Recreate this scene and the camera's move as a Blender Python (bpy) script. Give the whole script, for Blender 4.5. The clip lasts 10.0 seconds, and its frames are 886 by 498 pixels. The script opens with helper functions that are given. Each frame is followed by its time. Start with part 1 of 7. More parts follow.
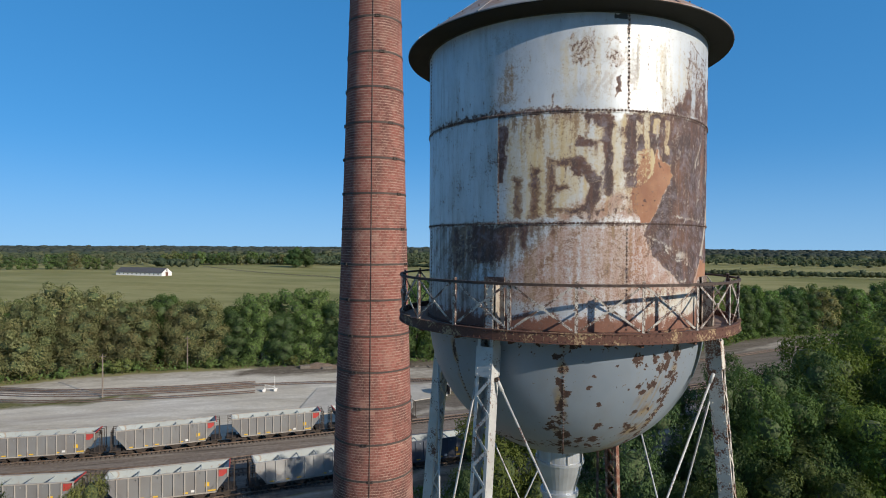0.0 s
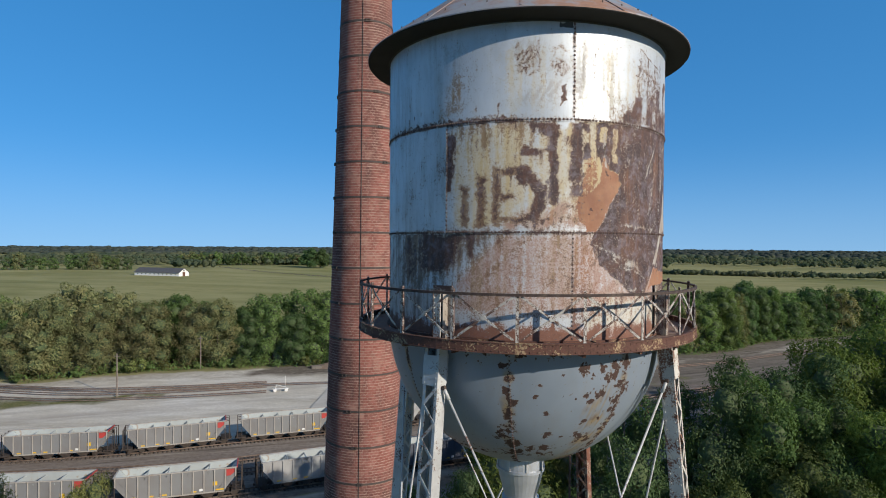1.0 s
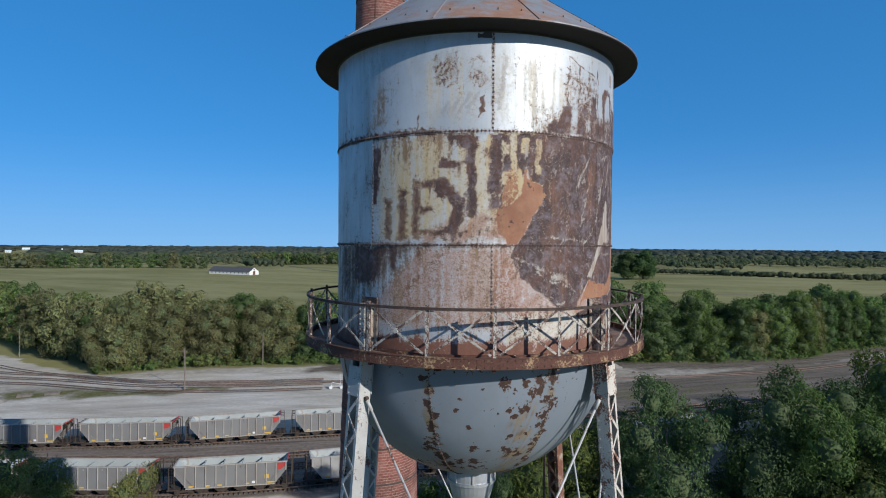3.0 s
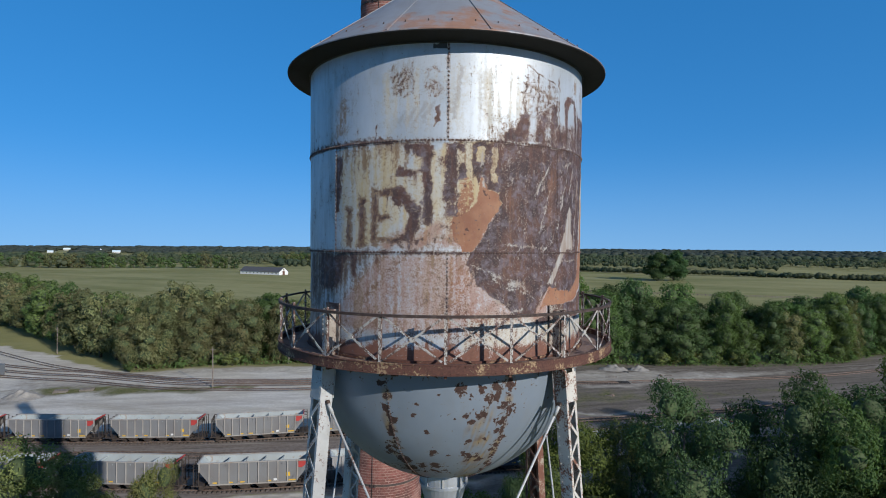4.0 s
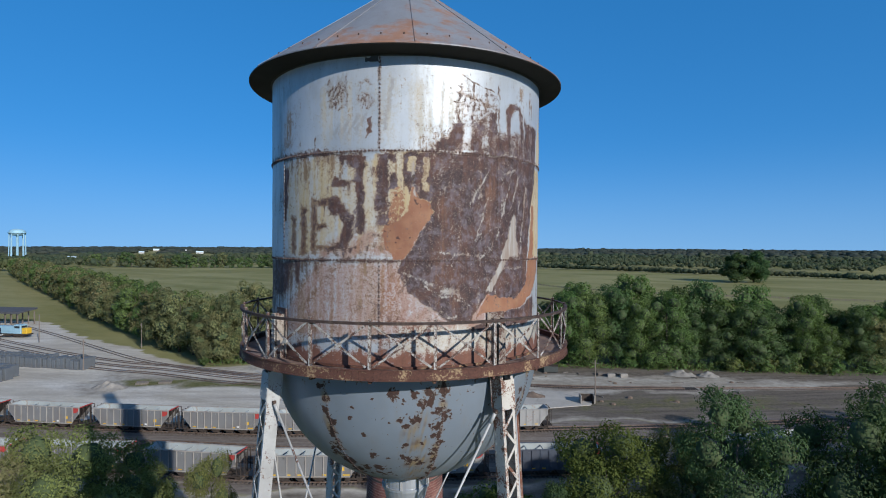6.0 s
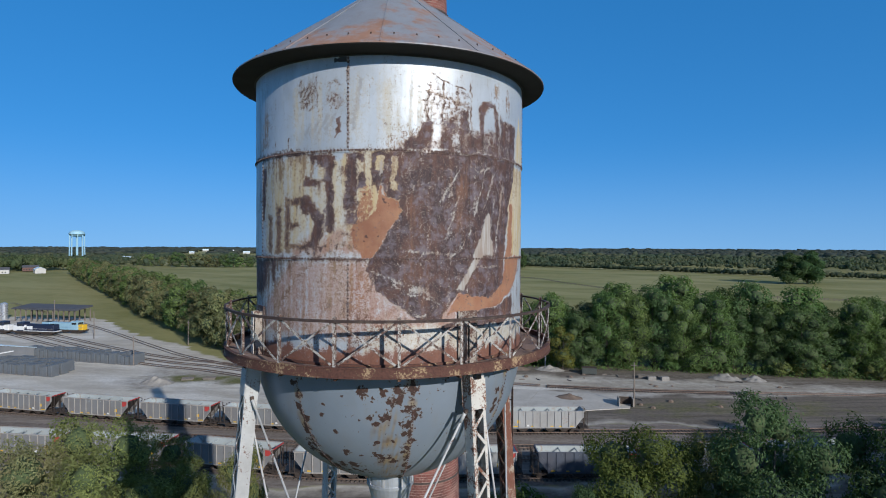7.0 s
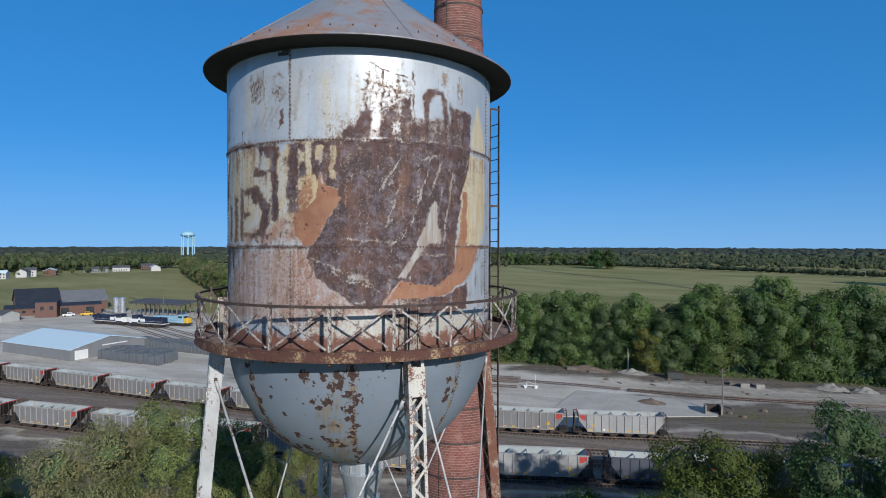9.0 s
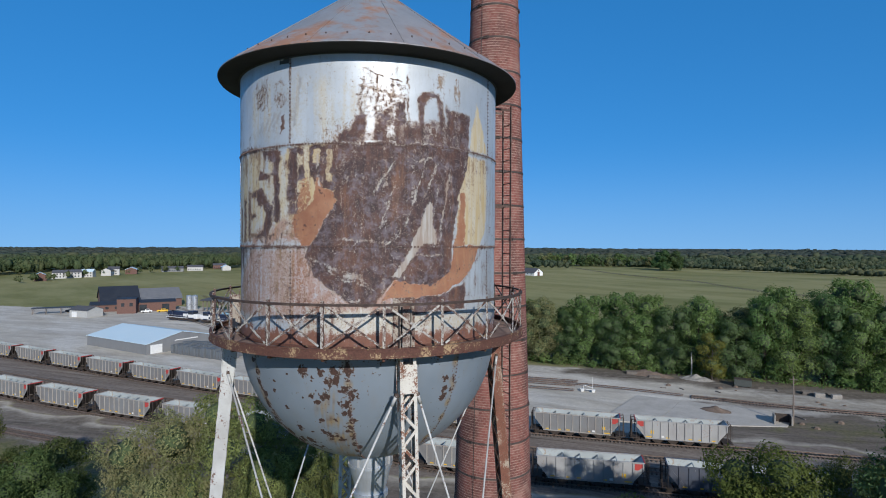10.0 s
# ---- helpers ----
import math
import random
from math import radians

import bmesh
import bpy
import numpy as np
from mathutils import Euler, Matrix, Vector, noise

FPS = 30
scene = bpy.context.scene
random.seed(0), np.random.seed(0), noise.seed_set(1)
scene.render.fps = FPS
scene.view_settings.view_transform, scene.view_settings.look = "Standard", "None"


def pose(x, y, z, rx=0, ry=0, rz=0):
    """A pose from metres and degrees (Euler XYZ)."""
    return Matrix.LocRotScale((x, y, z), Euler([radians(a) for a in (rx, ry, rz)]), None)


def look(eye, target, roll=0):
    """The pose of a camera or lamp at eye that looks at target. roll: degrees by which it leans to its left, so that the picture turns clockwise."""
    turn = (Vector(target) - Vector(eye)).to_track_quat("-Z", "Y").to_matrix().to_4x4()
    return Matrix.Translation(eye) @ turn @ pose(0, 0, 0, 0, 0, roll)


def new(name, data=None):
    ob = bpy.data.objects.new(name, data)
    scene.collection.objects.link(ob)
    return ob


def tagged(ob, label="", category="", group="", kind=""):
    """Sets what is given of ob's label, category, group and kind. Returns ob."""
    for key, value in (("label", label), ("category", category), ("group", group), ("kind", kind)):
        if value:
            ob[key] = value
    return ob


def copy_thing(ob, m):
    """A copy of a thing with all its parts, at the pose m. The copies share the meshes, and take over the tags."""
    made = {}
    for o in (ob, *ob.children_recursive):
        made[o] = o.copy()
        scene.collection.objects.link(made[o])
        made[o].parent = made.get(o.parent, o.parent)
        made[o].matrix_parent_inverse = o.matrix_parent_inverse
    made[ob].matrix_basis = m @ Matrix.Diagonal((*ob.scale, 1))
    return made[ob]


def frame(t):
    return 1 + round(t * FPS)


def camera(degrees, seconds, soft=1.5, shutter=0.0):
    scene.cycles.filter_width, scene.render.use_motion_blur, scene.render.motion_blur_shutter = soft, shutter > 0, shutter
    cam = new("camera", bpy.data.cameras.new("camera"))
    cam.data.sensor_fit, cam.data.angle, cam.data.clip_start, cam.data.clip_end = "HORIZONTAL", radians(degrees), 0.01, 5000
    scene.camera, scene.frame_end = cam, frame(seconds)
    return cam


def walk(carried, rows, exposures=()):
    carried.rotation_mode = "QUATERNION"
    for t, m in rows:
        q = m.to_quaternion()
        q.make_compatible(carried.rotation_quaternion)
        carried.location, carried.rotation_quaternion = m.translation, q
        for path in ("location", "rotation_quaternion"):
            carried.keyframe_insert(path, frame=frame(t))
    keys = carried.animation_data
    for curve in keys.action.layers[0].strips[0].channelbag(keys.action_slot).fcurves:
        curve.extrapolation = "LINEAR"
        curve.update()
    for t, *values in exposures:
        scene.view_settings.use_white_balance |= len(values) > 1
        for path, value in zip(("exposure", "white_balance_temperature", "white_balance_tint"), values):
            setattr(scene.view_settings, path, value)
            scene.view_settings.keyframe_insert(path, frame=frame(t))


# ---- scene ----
cam = camera(74.45, 10.0, soft=1.0)
# seconds, eye (x, y, z) and yaw, pitch, roll of the flight round the tank
ROWS = [
    (0.0, 0.000, 0.000, 32.500, 0.001, -0.438, -0.344),
    (0.5, 0.590, -0.025, 32.574, 1.010, -0.409, -0.379),
    (1.0, 1.186, -0.031, 32.653, 1.484, -0.399, -0.353),
    (1.5, 1.778, -0.027, 32.733, 2.420, -0.415, -0.321),
    (2.0, 2.411, -0.016, 32.791, 4.355, -0.420, -0.376),
    (2.5, 3.017, 0.067, 32.834, 6.170, -0.427, -0.384),
    (4.0, 4.864, 0.172, 33.011, 10.470, -0.411, -0.409),
    (4.5, 5.444, 0.216, 33.080, 11.963, -0.366, -0.384),
    (5.0, 6.035, 0.274, 33.117, 13.599, -0.309, -0.461),
    (5.5, 6.613, 0.361, 33.140, 15.296, -0.330, -0.395),
    (6.0, 7.199, 0.546, 33.157, 17.145, -0.409, -0.288),
    (7.5, 8.991, 1.219, 33.093, 23.269, -0.422, -0.195),
    (8.0, 9.564, 1.497, 33.024, 25.283, -0.468, -0.129),
    (8.5, 10.180, 1.832, 32.959, 27.387, -0.476, -0.136),
    (9.0, 10.790, 2.133, 32.926, 29.787, -0.469, -0.135),
    (9.5, 11.410, 2.390, 32.926, 32.742, -0.457, -0.184),
    (10.0, 11.925, 2.662, 32.918, 35.726, -0.400, -0.192),
]
walk(cam, [(t, pose(x, y, z, 90 + pitch, 0, yaw) @ pose(0, 0, 0, 0, 0, -roll)) for t, x, y, z, yaw, pitch, roll in ROWS],
     [(0.0, 0.395, 7120, 10), (1.0, 0.355, 6960, 10), (2.5, 0.235, 6500, 10), (4.0, 0.17, 6300, 10), (6.0, 0.15, 6240, 10), (10.0, 0.135, 6200, 10)])
# ---- world, sun, exposure ----
SUN_AZ, SUN_EL = -36.8, 22.0
world = bpy.data.worlds.new("world")
scene.world = world
world.use_nodes = True
wn = world.node_tree.nodes
sky = wn.new("ShaderNodeTexSky")
sky.sky_type, sky.sun_disc = "NISHITA", False
sky.sun_elevation, sky.sun_rotation = radians(SUN_EL), radians(90 - SUN_AZ)
sky.altitude, sky.air_density, sky.dust_density, sky.ozone_density = 250, 0.6, 0.1, 6.0
sky_way, sky_lift = wn.new("ShaderNodeTexCoord"), wn.new("ShaderNodeVectorMath")
sky_lift.operation = "ADD"
sky_lift.inputs[1].default_value = (0, 0, 0.09)
world.node_tree.links.new(sky_way.outputs["Generated"], sky_lift.inputs[0])
world.node_tree.links.new(sky_lift.outputs["Vector"], sky.inputs["Vector"])
sky_gamma, sky_tint = wn.new("ShaderNodeGamma"), wn.new("ShaderNodeHueSaturation")
sky_tint.inputs["Hue"].default_value = 0.506
sky_gamma.inputs["Gamma"].default_value = 0.45
sky_tint.inputs["Saturation"].default_value, sky_tint.inputs["Value"].default_value = 1.7, 2.62
wn["Background"].inputs["Strength"].default_value = 0.119
world.node_tree.links.new(sky.outputs["Color"], sky_gamma.inputs["Color"])
world.node_tree.links.new(sky_gamma.outputs["Color"], sky_tint.inputs["Color"])
sky_up, sky_haze, sky_mix = wn.new("ShaderNodeSeparateXYZ"), wn.new("ShaderNodeMapRange"), wn.new("ShaderNodeMix")
sky_haze.interpolation_type, sky_mix.data_type = "SMOOTHERSTEP", "RGBA"
for key, val in (("From Min", -0.1), ("From Max", 0.2), ("To Min", 0.62), ("To Max", 0.0)):
    sky_haze.inputs[key].default_value = val
sky_mix.inputs[7].default_value = (1.8, 3.3, 5.3, 1)
world.node_tree.links.new(sky_way.outputs["Generated"], sky_up.inputs["Vector"])
world.node_tree.links.new(sky_up.outputs["Z"], sky_haze.inputs["Value"])
world.node_tree.links.new(sky_haze.outputs["Result"], sky_mix.inputs[0])
world.node_tree.links.new(sky_tint.outputs["Color"], sky_mix.inputs[6])
sky_high, sky_top = wn.new("ShaderNodeMapRange"), wn.new("ShaderNodeMix")
sky_top.data_type = "RGBA"
for key, val in (("From Min", 0.42), ("From Max", 0.75), ("To Min", 0.0), ("To Max", 0.75)):
    sky_high.inputs[key].default_value = val
sky_top.inputs[7].default_value = (1.0, 1.25, 1.7, 1)
world.node_tree.links.new(sky_up.outputs["Z"], sky_high.inputs["Value"])
world.node_tree.links.new(sky_high.outputs["Result"], sky_top.inputs[0])
world.node_tree.links.new(sky_mix.outputs[2], sky_top.inputs[6])
world.node_tree.links.new(sky_top.outputs[2], wn["Background"].inputs["Color"])
sun = new("sun", bpy.data.lights.new("sun", "SUN"))
sun.data.energy, sun.data.angle, sun.data.color = 3.9, radians(0.55), (1.0, 0.95, 0.875)
sun_way = Vector((math.cos(radians(SUN_AZ)) * math.cos(radians(SUN_EL)), math.sin(radians(SUN_AZ)) * math.cos(radians(SUN_EL)), math.sin(radians(SUN_EL))))
sun.matrix_world = look(sun_way * 90, (0, 0, 0))
scene.view_settings.exposure = 0.2


# ---- node materials ----
class Nodes:
    """A short way to write a node material."""

    def __init__(self, name):
        self.m = bpy.data.materials.new(name)
        self.m.use_nodes = True
        self.t = self.m.node_tree
        self.b = self.t.nodes["Principled BSDF"]

    def n(self, kind, **kw):
        node = self.t.nodes.new("ShaderNode" + kind)
        for k, v in kw.items():
            self.put(node.inputs[k], v)
        return node

    def put(self, socket, v):
        if isinstance(v, bpy.types.NodeSocket):
            self.t.links.new(v, socket)
        elif socket.type == "RGBA" and len(v) == 3:
            socket.default_value = (*v, 1)
        else:
            socket.default_value = v

    def coords(self, which="Object"):
        return self.n("TexCoord").outputs[which]

    def noise(self, vec, scale, detail=4, rough=0.55, distort=0.0):
        return self.n("TexNoise", Vector=vec, Scale=scale, Detail=detail, Roughness=rough, Distortion=distort).outputs["Fac"]

    def stretch(self, vec, s):
        return self.n("Mapping", Vector=vec, Scale=s).outputs["Vector"]

    def ramp(self, fac, a, b, lo=0.0, hi=1.0):
        r = self.n("MapRange", Value=fac)
        for k, v in (("From Min", a), ("From Max", b), ("To Min", lo), ("To Max", hi)):
            r.inputs[k].default_value = v
        return r.outputs["Result"]

    def mix(self, fac, a, b, blend="MIX"):
        r = self.n("Mix")
        r.data_type, r.blend_type = "RGBA", blend
        for i, v in ((0, fac), (6, a), (7, b)):
            self.put(r.inputs[i], v)
        return r.outputs[2]

    def math(self, op, a, b=0.0, clamp=False):
        r = self.n("Math")
        r.operation, r.use_clamp = op, clamp
        self.put(r.inputs[0], a)
        self.put(r.inputs[1], b)
        return r.outputs[0]

    def attr(self, name):
        r = self.n("Attribute")
        r.attribute_name = name
        return r.outputs["Fac"]

    def island(self):
        return self.n("NewGeometry").outputs["Random Per Island"]

    def rand(self):
        return self.n("ObjectInfo").outputs["Random"]

    def bump(self, height, strength, distance=0.01):
        self.put(self.b.inputs["Normal"], self.n("Bump", Height=height, Strength=strength, Distance=distance).outputs["Normal"])

    def done(self, color, rough=0.7, metal=0.0, spec=None):
        self.put(self.b.inputs["Base Color"], color)
        self.put(self.b.inputs["Roughness"], rough)
        self.put(self.b.inputs["Metallic"], metal)
        if spec is not None:
            self.b.inputs["Specular IOR Level"].default_value = spec
        return self.m


def plain(name, a, b, scale=3.0, rough=0.7, metal=0.0, bump=0.15, streak=(1, 1, 1), dist=0.01, fine=6.0):
    """Two tones mixed by a coarse and a fine noise, with a little relief."""
    k = Nodes(name)
    v = k.stretch(k.coords(), streak)
    coarse, small = k.noise(v, scale), k.noise(v, scale * fine, 6)
    f = k.ramp(k.math("ADD", k.math("MULTIPLY", coarse, 0.65), k.math("MULTIPLY", small, 0.35)), 0.34, 0.66)
    k.bump(small, bump, dist)
    return k.done(k.mix(f, a, b), k.ramp(coarse, 0.2, 0.8, max(rough - 0.12, 0.05), min(rough + 0.12, 1)), metal)


def painted_steel(name, paint, rust=(0.13, 0.05, 0.03), amount=0.5, scale=2.2, rough=0.45, metal=0.0):
    """Old paint that flakes to rust in patches."""
    k = Nodes(name)
    v = k.coords()
    big, small = k.noise(v, scale, 5), k.noise(v, scale * 9, 6, 0.65)
    edge = k.math("ADD", k.math("MULTIPLY", big, 0.5), k.math("MULTIPLY", small, 0.5))
    f = k.ramp(edge, 1.02 - amount - 0.025, 1.02 - amount + 0.025)
    f.node.clamp = True
    stain = k.mix(k.ramp(k.noise(v, scale * 0.6, 4), 0.4, 0.75), paint, tuple(0.62 * p + 0.3 * r for p, r in zip(paint, rust)))
    rusty = k.mix(k.ramp(small, 0.35, 0.7), rust, tuple(min(1, 2.1 * r) for r in rust))
    k.bump(k.math("ADD", k.math("MULTIPLY", f, -0.5), k.math("MULTIPLY", small, 0.6)), 0.35, 0.006)
    return k.done(k.mix(f, stain, rusty), k.ramp(f, 0, 1, rough, 0.85), metal)


def leafy(name, a, b, c, trans=0.35, patch=0.35):
    """Leaves: three greens by leaf and by tree, some light through them."""
    k = Nodes(name)
    f = k.island()
    tone = k.mix(k.ramp(f, 0, 1), a, b)
    tone = k.mix(k.ramp(k.noise(k.coords(), patch, 3), 0.42, 0.62), tone, c)
    hsv = k.n("HueSaturation", Color=tone)
    k.put(hsv.inputs["Hue"], k.ramp(k.rand(), 0, 1, 0.475, 0.515))
    k.put(hsv.inputs["Value"], k.ramp(k.math("FRACT", k.math("MULTIPLY", k.rand(), 7.31)), 0, 1, 0.72, 1.25))
    tone = hsv.outputs["Color"]
    k.done(tone, 0.85, 0, 0.08)
    tr = k.n("BsdfTranslucent", Color=k.mix(1.0, tone, (1.0, 1.15, 0.5), "MULTIPLY"))
    sh = k.n("MixShader", Fac=trans)
    k.put(sh.inputs[1], k.b.outputs[0])
    k.put(sh.inputs[2], tr.outputs[0])
    k.put(k.t.nodes["Material Output"].inputs["Surface"], sh.outputs[0])
    return k.m


# ---- geometry helpers ----
class Geo:
    """Collects vertices and faces of one mesh."""

    def __init__(self):
        self.v, self.f = [], []

    def add(self, verts, faces):
        o = len(self.v)
        self.v += [tuple(p) for p in verts]
        self.f += [tuple(i + o for i in q) for q in faces]
        return self

    def box(self, center, size, m=None, cut=0.0):
        """A box with chamfered upright edges (cut) about its own z."""
        cx, cy, cz = center
        x, y, z = (s / 2 for s in size)
        if cut:
            ring = [(x - cut, -y), (x, -y + cut), (x, y - cut), (x - cut, y), (-x + cut, y), (-x, y - cut), (-x, -y + cut), (-x + cut, -y)]
        else:
            ring = [(x, -y), (x, y), (-x, y), (-x, -y)]
        n = len(ring)
        pts = [Vector((a, b, c)) for c in (-z, z) for a, b in ring]
        if m is not None:
            pts = [m @ p for p in pts]
        pts = [(p.x + cx, p.y + cy, p.z + cz) for p in pts]
        faces = [tuple(range(n))[::-1], tuple(range(n, 2 * n))] + [(i, (i + 1) % n, n + (i + 1) % n, n + i) for i in range(n)]
        return self.add(pts, faces)

    def bar(self, p, q, w, h, up=(0, 0, 1)):
        """A rectangular bar from p to q, w across and h along up."""
        p, q = Vector(p), Vector(q)
        d = (q - p).normalized()
        side = d.cross(Vector(up))
        if side.length < 1e-4:
            side = d.cross(Vector((1, 0, 0)))
        side.normalize()
        u = side.cross(d)
        pts = [e + side * a * w / 2 + u * b * h / 2 for e in (p, q) for a, b in ((-1, -1), (1, -1), (1, 1), (-1, 1))]
        return self.add(pts, [(3, 2, 1, 0), (4, 5, 6, 7)] + [(i, (i + 1) % 4, 4 + (i + 1) % 4, 4 + i) for i in range(4)])

    def tube(self, path, radii, n=8, caps=True):
        """A round tube along a path of points."""
        path = [Vector(p) for p in path]
        if not isinstance(radii, (list, tuple)):
            radii = [radii] * len(path)
        ref = Vector((0.13, 0.21, 0.97))
        rings = []
        for i, p in enumerate(path):
            d = (path[min(i + 1, len(path) - 1)] - path[max(i - 1, 0)]).normalized()
            r = ref if abs(d.dot(ref)) < 0.95 else Vector((1, 0, 0))
            a = d.cross(r).normalized()
            b = d.cross(a)
            rings += [p + (a * math.cos(k * math.tau / n) + b * math.sin(k * math.tau / n)) * radii[i] for k in range(n)]
        faces = [(i * n + k, i * n + (k + 1) % n, (i + 1) * n + (k + 1) % n, (i + 1) * n + k) for i in range(len(path) - 1) for k in range(n)]
        if caps:
            faces += [tuple(range(n))[::-1], tuple(range((len(path) - 1) * n, len(path) * n))]
        return self.add(rings, faces)

    def turn(self, profile, n=48, a0=0.0, a1=360.0, center=(0, 0, 0), close=False):
        """A profile of (radius, z) turned about a vertical axis from a0 to a1 degrees."""
        whole = abs(a1 - a0) > 359.9
        cols = n if whole else n + 1
        m = len(profile)
        pts = []
        for j in range(cols):
            a = radians(a0 + (a1 - a0) * j / n)
            pts += [(center[0] + r * math.cos(a), center[1] + r * math.sin(a), center[2] + z) for r, z in profile]
        faces = []
        for j in range(n):
            k = (j + 1) % cols
            for i in range(m if close else m - 1):
                i2 = (i + 1) % m
                faces.append((j * m + i, k * m + i, k * m + i2, j * m + i2))
        if close and not whole:
            faces += [tuple(range(m)), tuple(range(n * m, n * m + m))[::-1]]
        return self.add(pts, faces)

    def dome(self, center, r, way, n=6):
        """A low rivet head at center that points along way."""
        w = Vector(way).normalized()
        a = w.orthogonal().normalized()
        b = w.cross(a)
        c = Vector(center)
        ring = lambda rr, h: [c + (a * math.cos(k * math.tau / n) + b * math.sin(k * math.tau / n)) * rr + w * h for k in range(n)]
        pts = ring(r, 0) + ring(r * 0.75, r * 0.55) + [c + w * r * 0.8]
        faces = [(k, (k + 1) % n, n + (k + 1) % n, n + k) for k in range(n)] + [(n + k, n + (k + 1) % n, 2 * n) for k in range(n)]
        return self.add(pts, faces)

    def mesh(self, name, material, smooth=False):
        me = bpy.data.meshes.new(name)
        me.from_pydata(self.v, [], self.f)
        if material:
            me.materials.append(material)
        if smooth:
            me.polygons.foreach_set("use_smooth", [True] * len(me.polygons))
        me.update()
        return me


def quads(name, verts, faces, material, smooth=False):
    """A mesh of quads, or of triangles, from numpy arrays."""
    k = len(faces[0])
    me = bpy.data.meshes.new(name)
    me.vertices.add(len(verts))
    me.vertices.foreach_set("co", np.asarray(verts, np.float32).ravel())
    me.loops.add(len(faces) * k)
    me.loops.foreach_set("vertex_index", np.asarray(faces, np.int32).ravel())
    me.polygons.add(len(faces))
    me.polygons.foreach_set("loop_start", np.arange(0, len(faces) * k, k, dtype=np.int32))
    if smooth:
        me.polygons.foreach_set("use_smooth", np.ones(len(faces), bool))
    me.materials.append(material)
    me.update(calc_edges=True)
    return me


def part(name, geo, material, parent, label="", smooth=False, at=None):
    """One mesh object under a thing or a part."""
    me = geo.mesh(name, material, smooth) if isinstance(geo, Geo) else geo
    ob = new(name, me)
    ob.parent = parent
    if at is not None:
        ob.matrix_basis = at
    if label:
        ob["label"] = label
    return ob


def thing(name, label, category, group="", kind="", at=None):
    """An empty at a thing's base, the parent of its parts."""
    ob = tagged(new(name), label, category, group, kind)
    ob.empty_display_size = 0.3
    if at is not None:
        ob.matrix_basis = at
    return ob


def solo(name, geo, material, label, category, group="", kind="", smooth=False, at=None):
    """A thing that is one mesh."""
    me = geo.mesh(name, material, smooth) if isinstance(geo, Geo) else geo
    ob = tagged(new(name, me), label, category, group, kind)
    if at is not None:
        ob.matrix_basis = at
    return ob


def spline(points, step):
    """Points every step metres along a smooth curve through the given (x, y), with the heading of each."""
    p = [np.array(q, float) for q in points]
    p = [2 * p[0] - p[1]] + p + [2 * p[-1] - p[-2]]
    out = []
    for i in range(1, len(p) - 2):
        for s in np.linspace(0, 1, 40, endpoint=False):
            out.append(0.5 * (2 * p[i] + (p[i + 1] - p[i - 1]) * s + (2 * p[i - 1] - 5 * p[i] + 4 * p[i + 1] - p[i + 2]) * s * s + (3 * p[i] - p[i - 1] - 3 * p[i + 1] + p[i + 2]) * s ** 3))
    out = np.array(out + [p[-2]])
    d = np.r_[0, np.cumsum(np.hypot(*np.diff(out, axis=0).T))]
    at = np.arange(0, d[-1], step)
    xy = np.stack([np.interp(at, d, out[:, 0]), np.interp(at, d, out[:, 1])], 1)
    g = np.gradient(xy, axis=0)
    return xy, np.degrees(np.arctan2(g[:, 1], g[:, 0]))


def beside(xy, heading, off):
    """A line moved sideways, to its left for a positive off."""
    h = np.radians(heading)
    return xy + off * np.stack([-np.sin(h), np.cos(h)], 1)


def near_line(x, y, points):
    """The distance of the places x, y from a broken line."""
    best = np.full(np.shape(x), 1e9)
    for (ax, ay), (bx, by) in zip(points[:-1], points[1:]):
        dx, dy = bx - ax, by - ay
        s = np.clip(((x - ax) * dx + (y - ay) * dy) / (dx * dx + dy * dy), 0, 1)
        best = np.minimum(best, np.hypot(x - ax - s * dx, y - ay - s * dy))
    return best


def inside(x, y, poly, soft=1.0):
    """1 inside a polygon, 0 outside, over a soft edge."""
    x, y = np.asarray(x, float), np.asarray(y, float)
    d = near_line(x, y, list(poly) + [poly[0]])
    c = np.zeros(x.shape, bool)
    for (ax, ay), (bx, by) in zip(poly, list(poly[1:]) + [poly[0]]):
        if ay != by:
            c ^= ((ay > y) != (by > y)) & (x < (bx - ax) * (y - ay) / (by - ay) + ax)
    return np.clip(0.5 + np.where(c, d, -d) / soft, 0, 1)

# ---- plan of the yard ----
FAR_LINE = [(-300, 50), (-240, 58), (-190, 65), (-150, 70.5), (-118, 75.6), (-85, 81), (-52, 88.2), (-36, 94.2), (-20, 100.2), (-5, 106.4), (30, 121), (80, 146), (150, 186), (260, 245)]
NEAR_LINE = [(-300, 25), (-240, 33), (-180, 42), (-124, 51.6), (-97, 58), (-61, 67.2), (-41, 70.8), (-28, 74.9), (-12, 81.8), (10, 91), (40, 107), (90, 134), (160, 172), (260, 225)]
BACK_LINE = [(-330, 215), (-250, 184), (-190.7, 160.7), (-162.7, 148.9), (-128.5, 134.5), (-109, 129.2), (-95.3, 126.8), (-72, 126), (-38, 134), (-18, 137), (3, 141), (24, 147), (70, 163), (120, 190), (200, 222)]
BACK_LINE_2 = [(-330, 178), (-230, 150), (-140, 127), (-104, 124.5), (-81, 122.5), (-60, 126), (-40, 132)]
TREE_EDGE = [(-100, 133), (-87, 142), (-65, 150), (-35, 156), (-10, 161), (15, 167), (50, 173), (81, 182), (112, 206), (168, 225), (270, 262), (420, 300)]
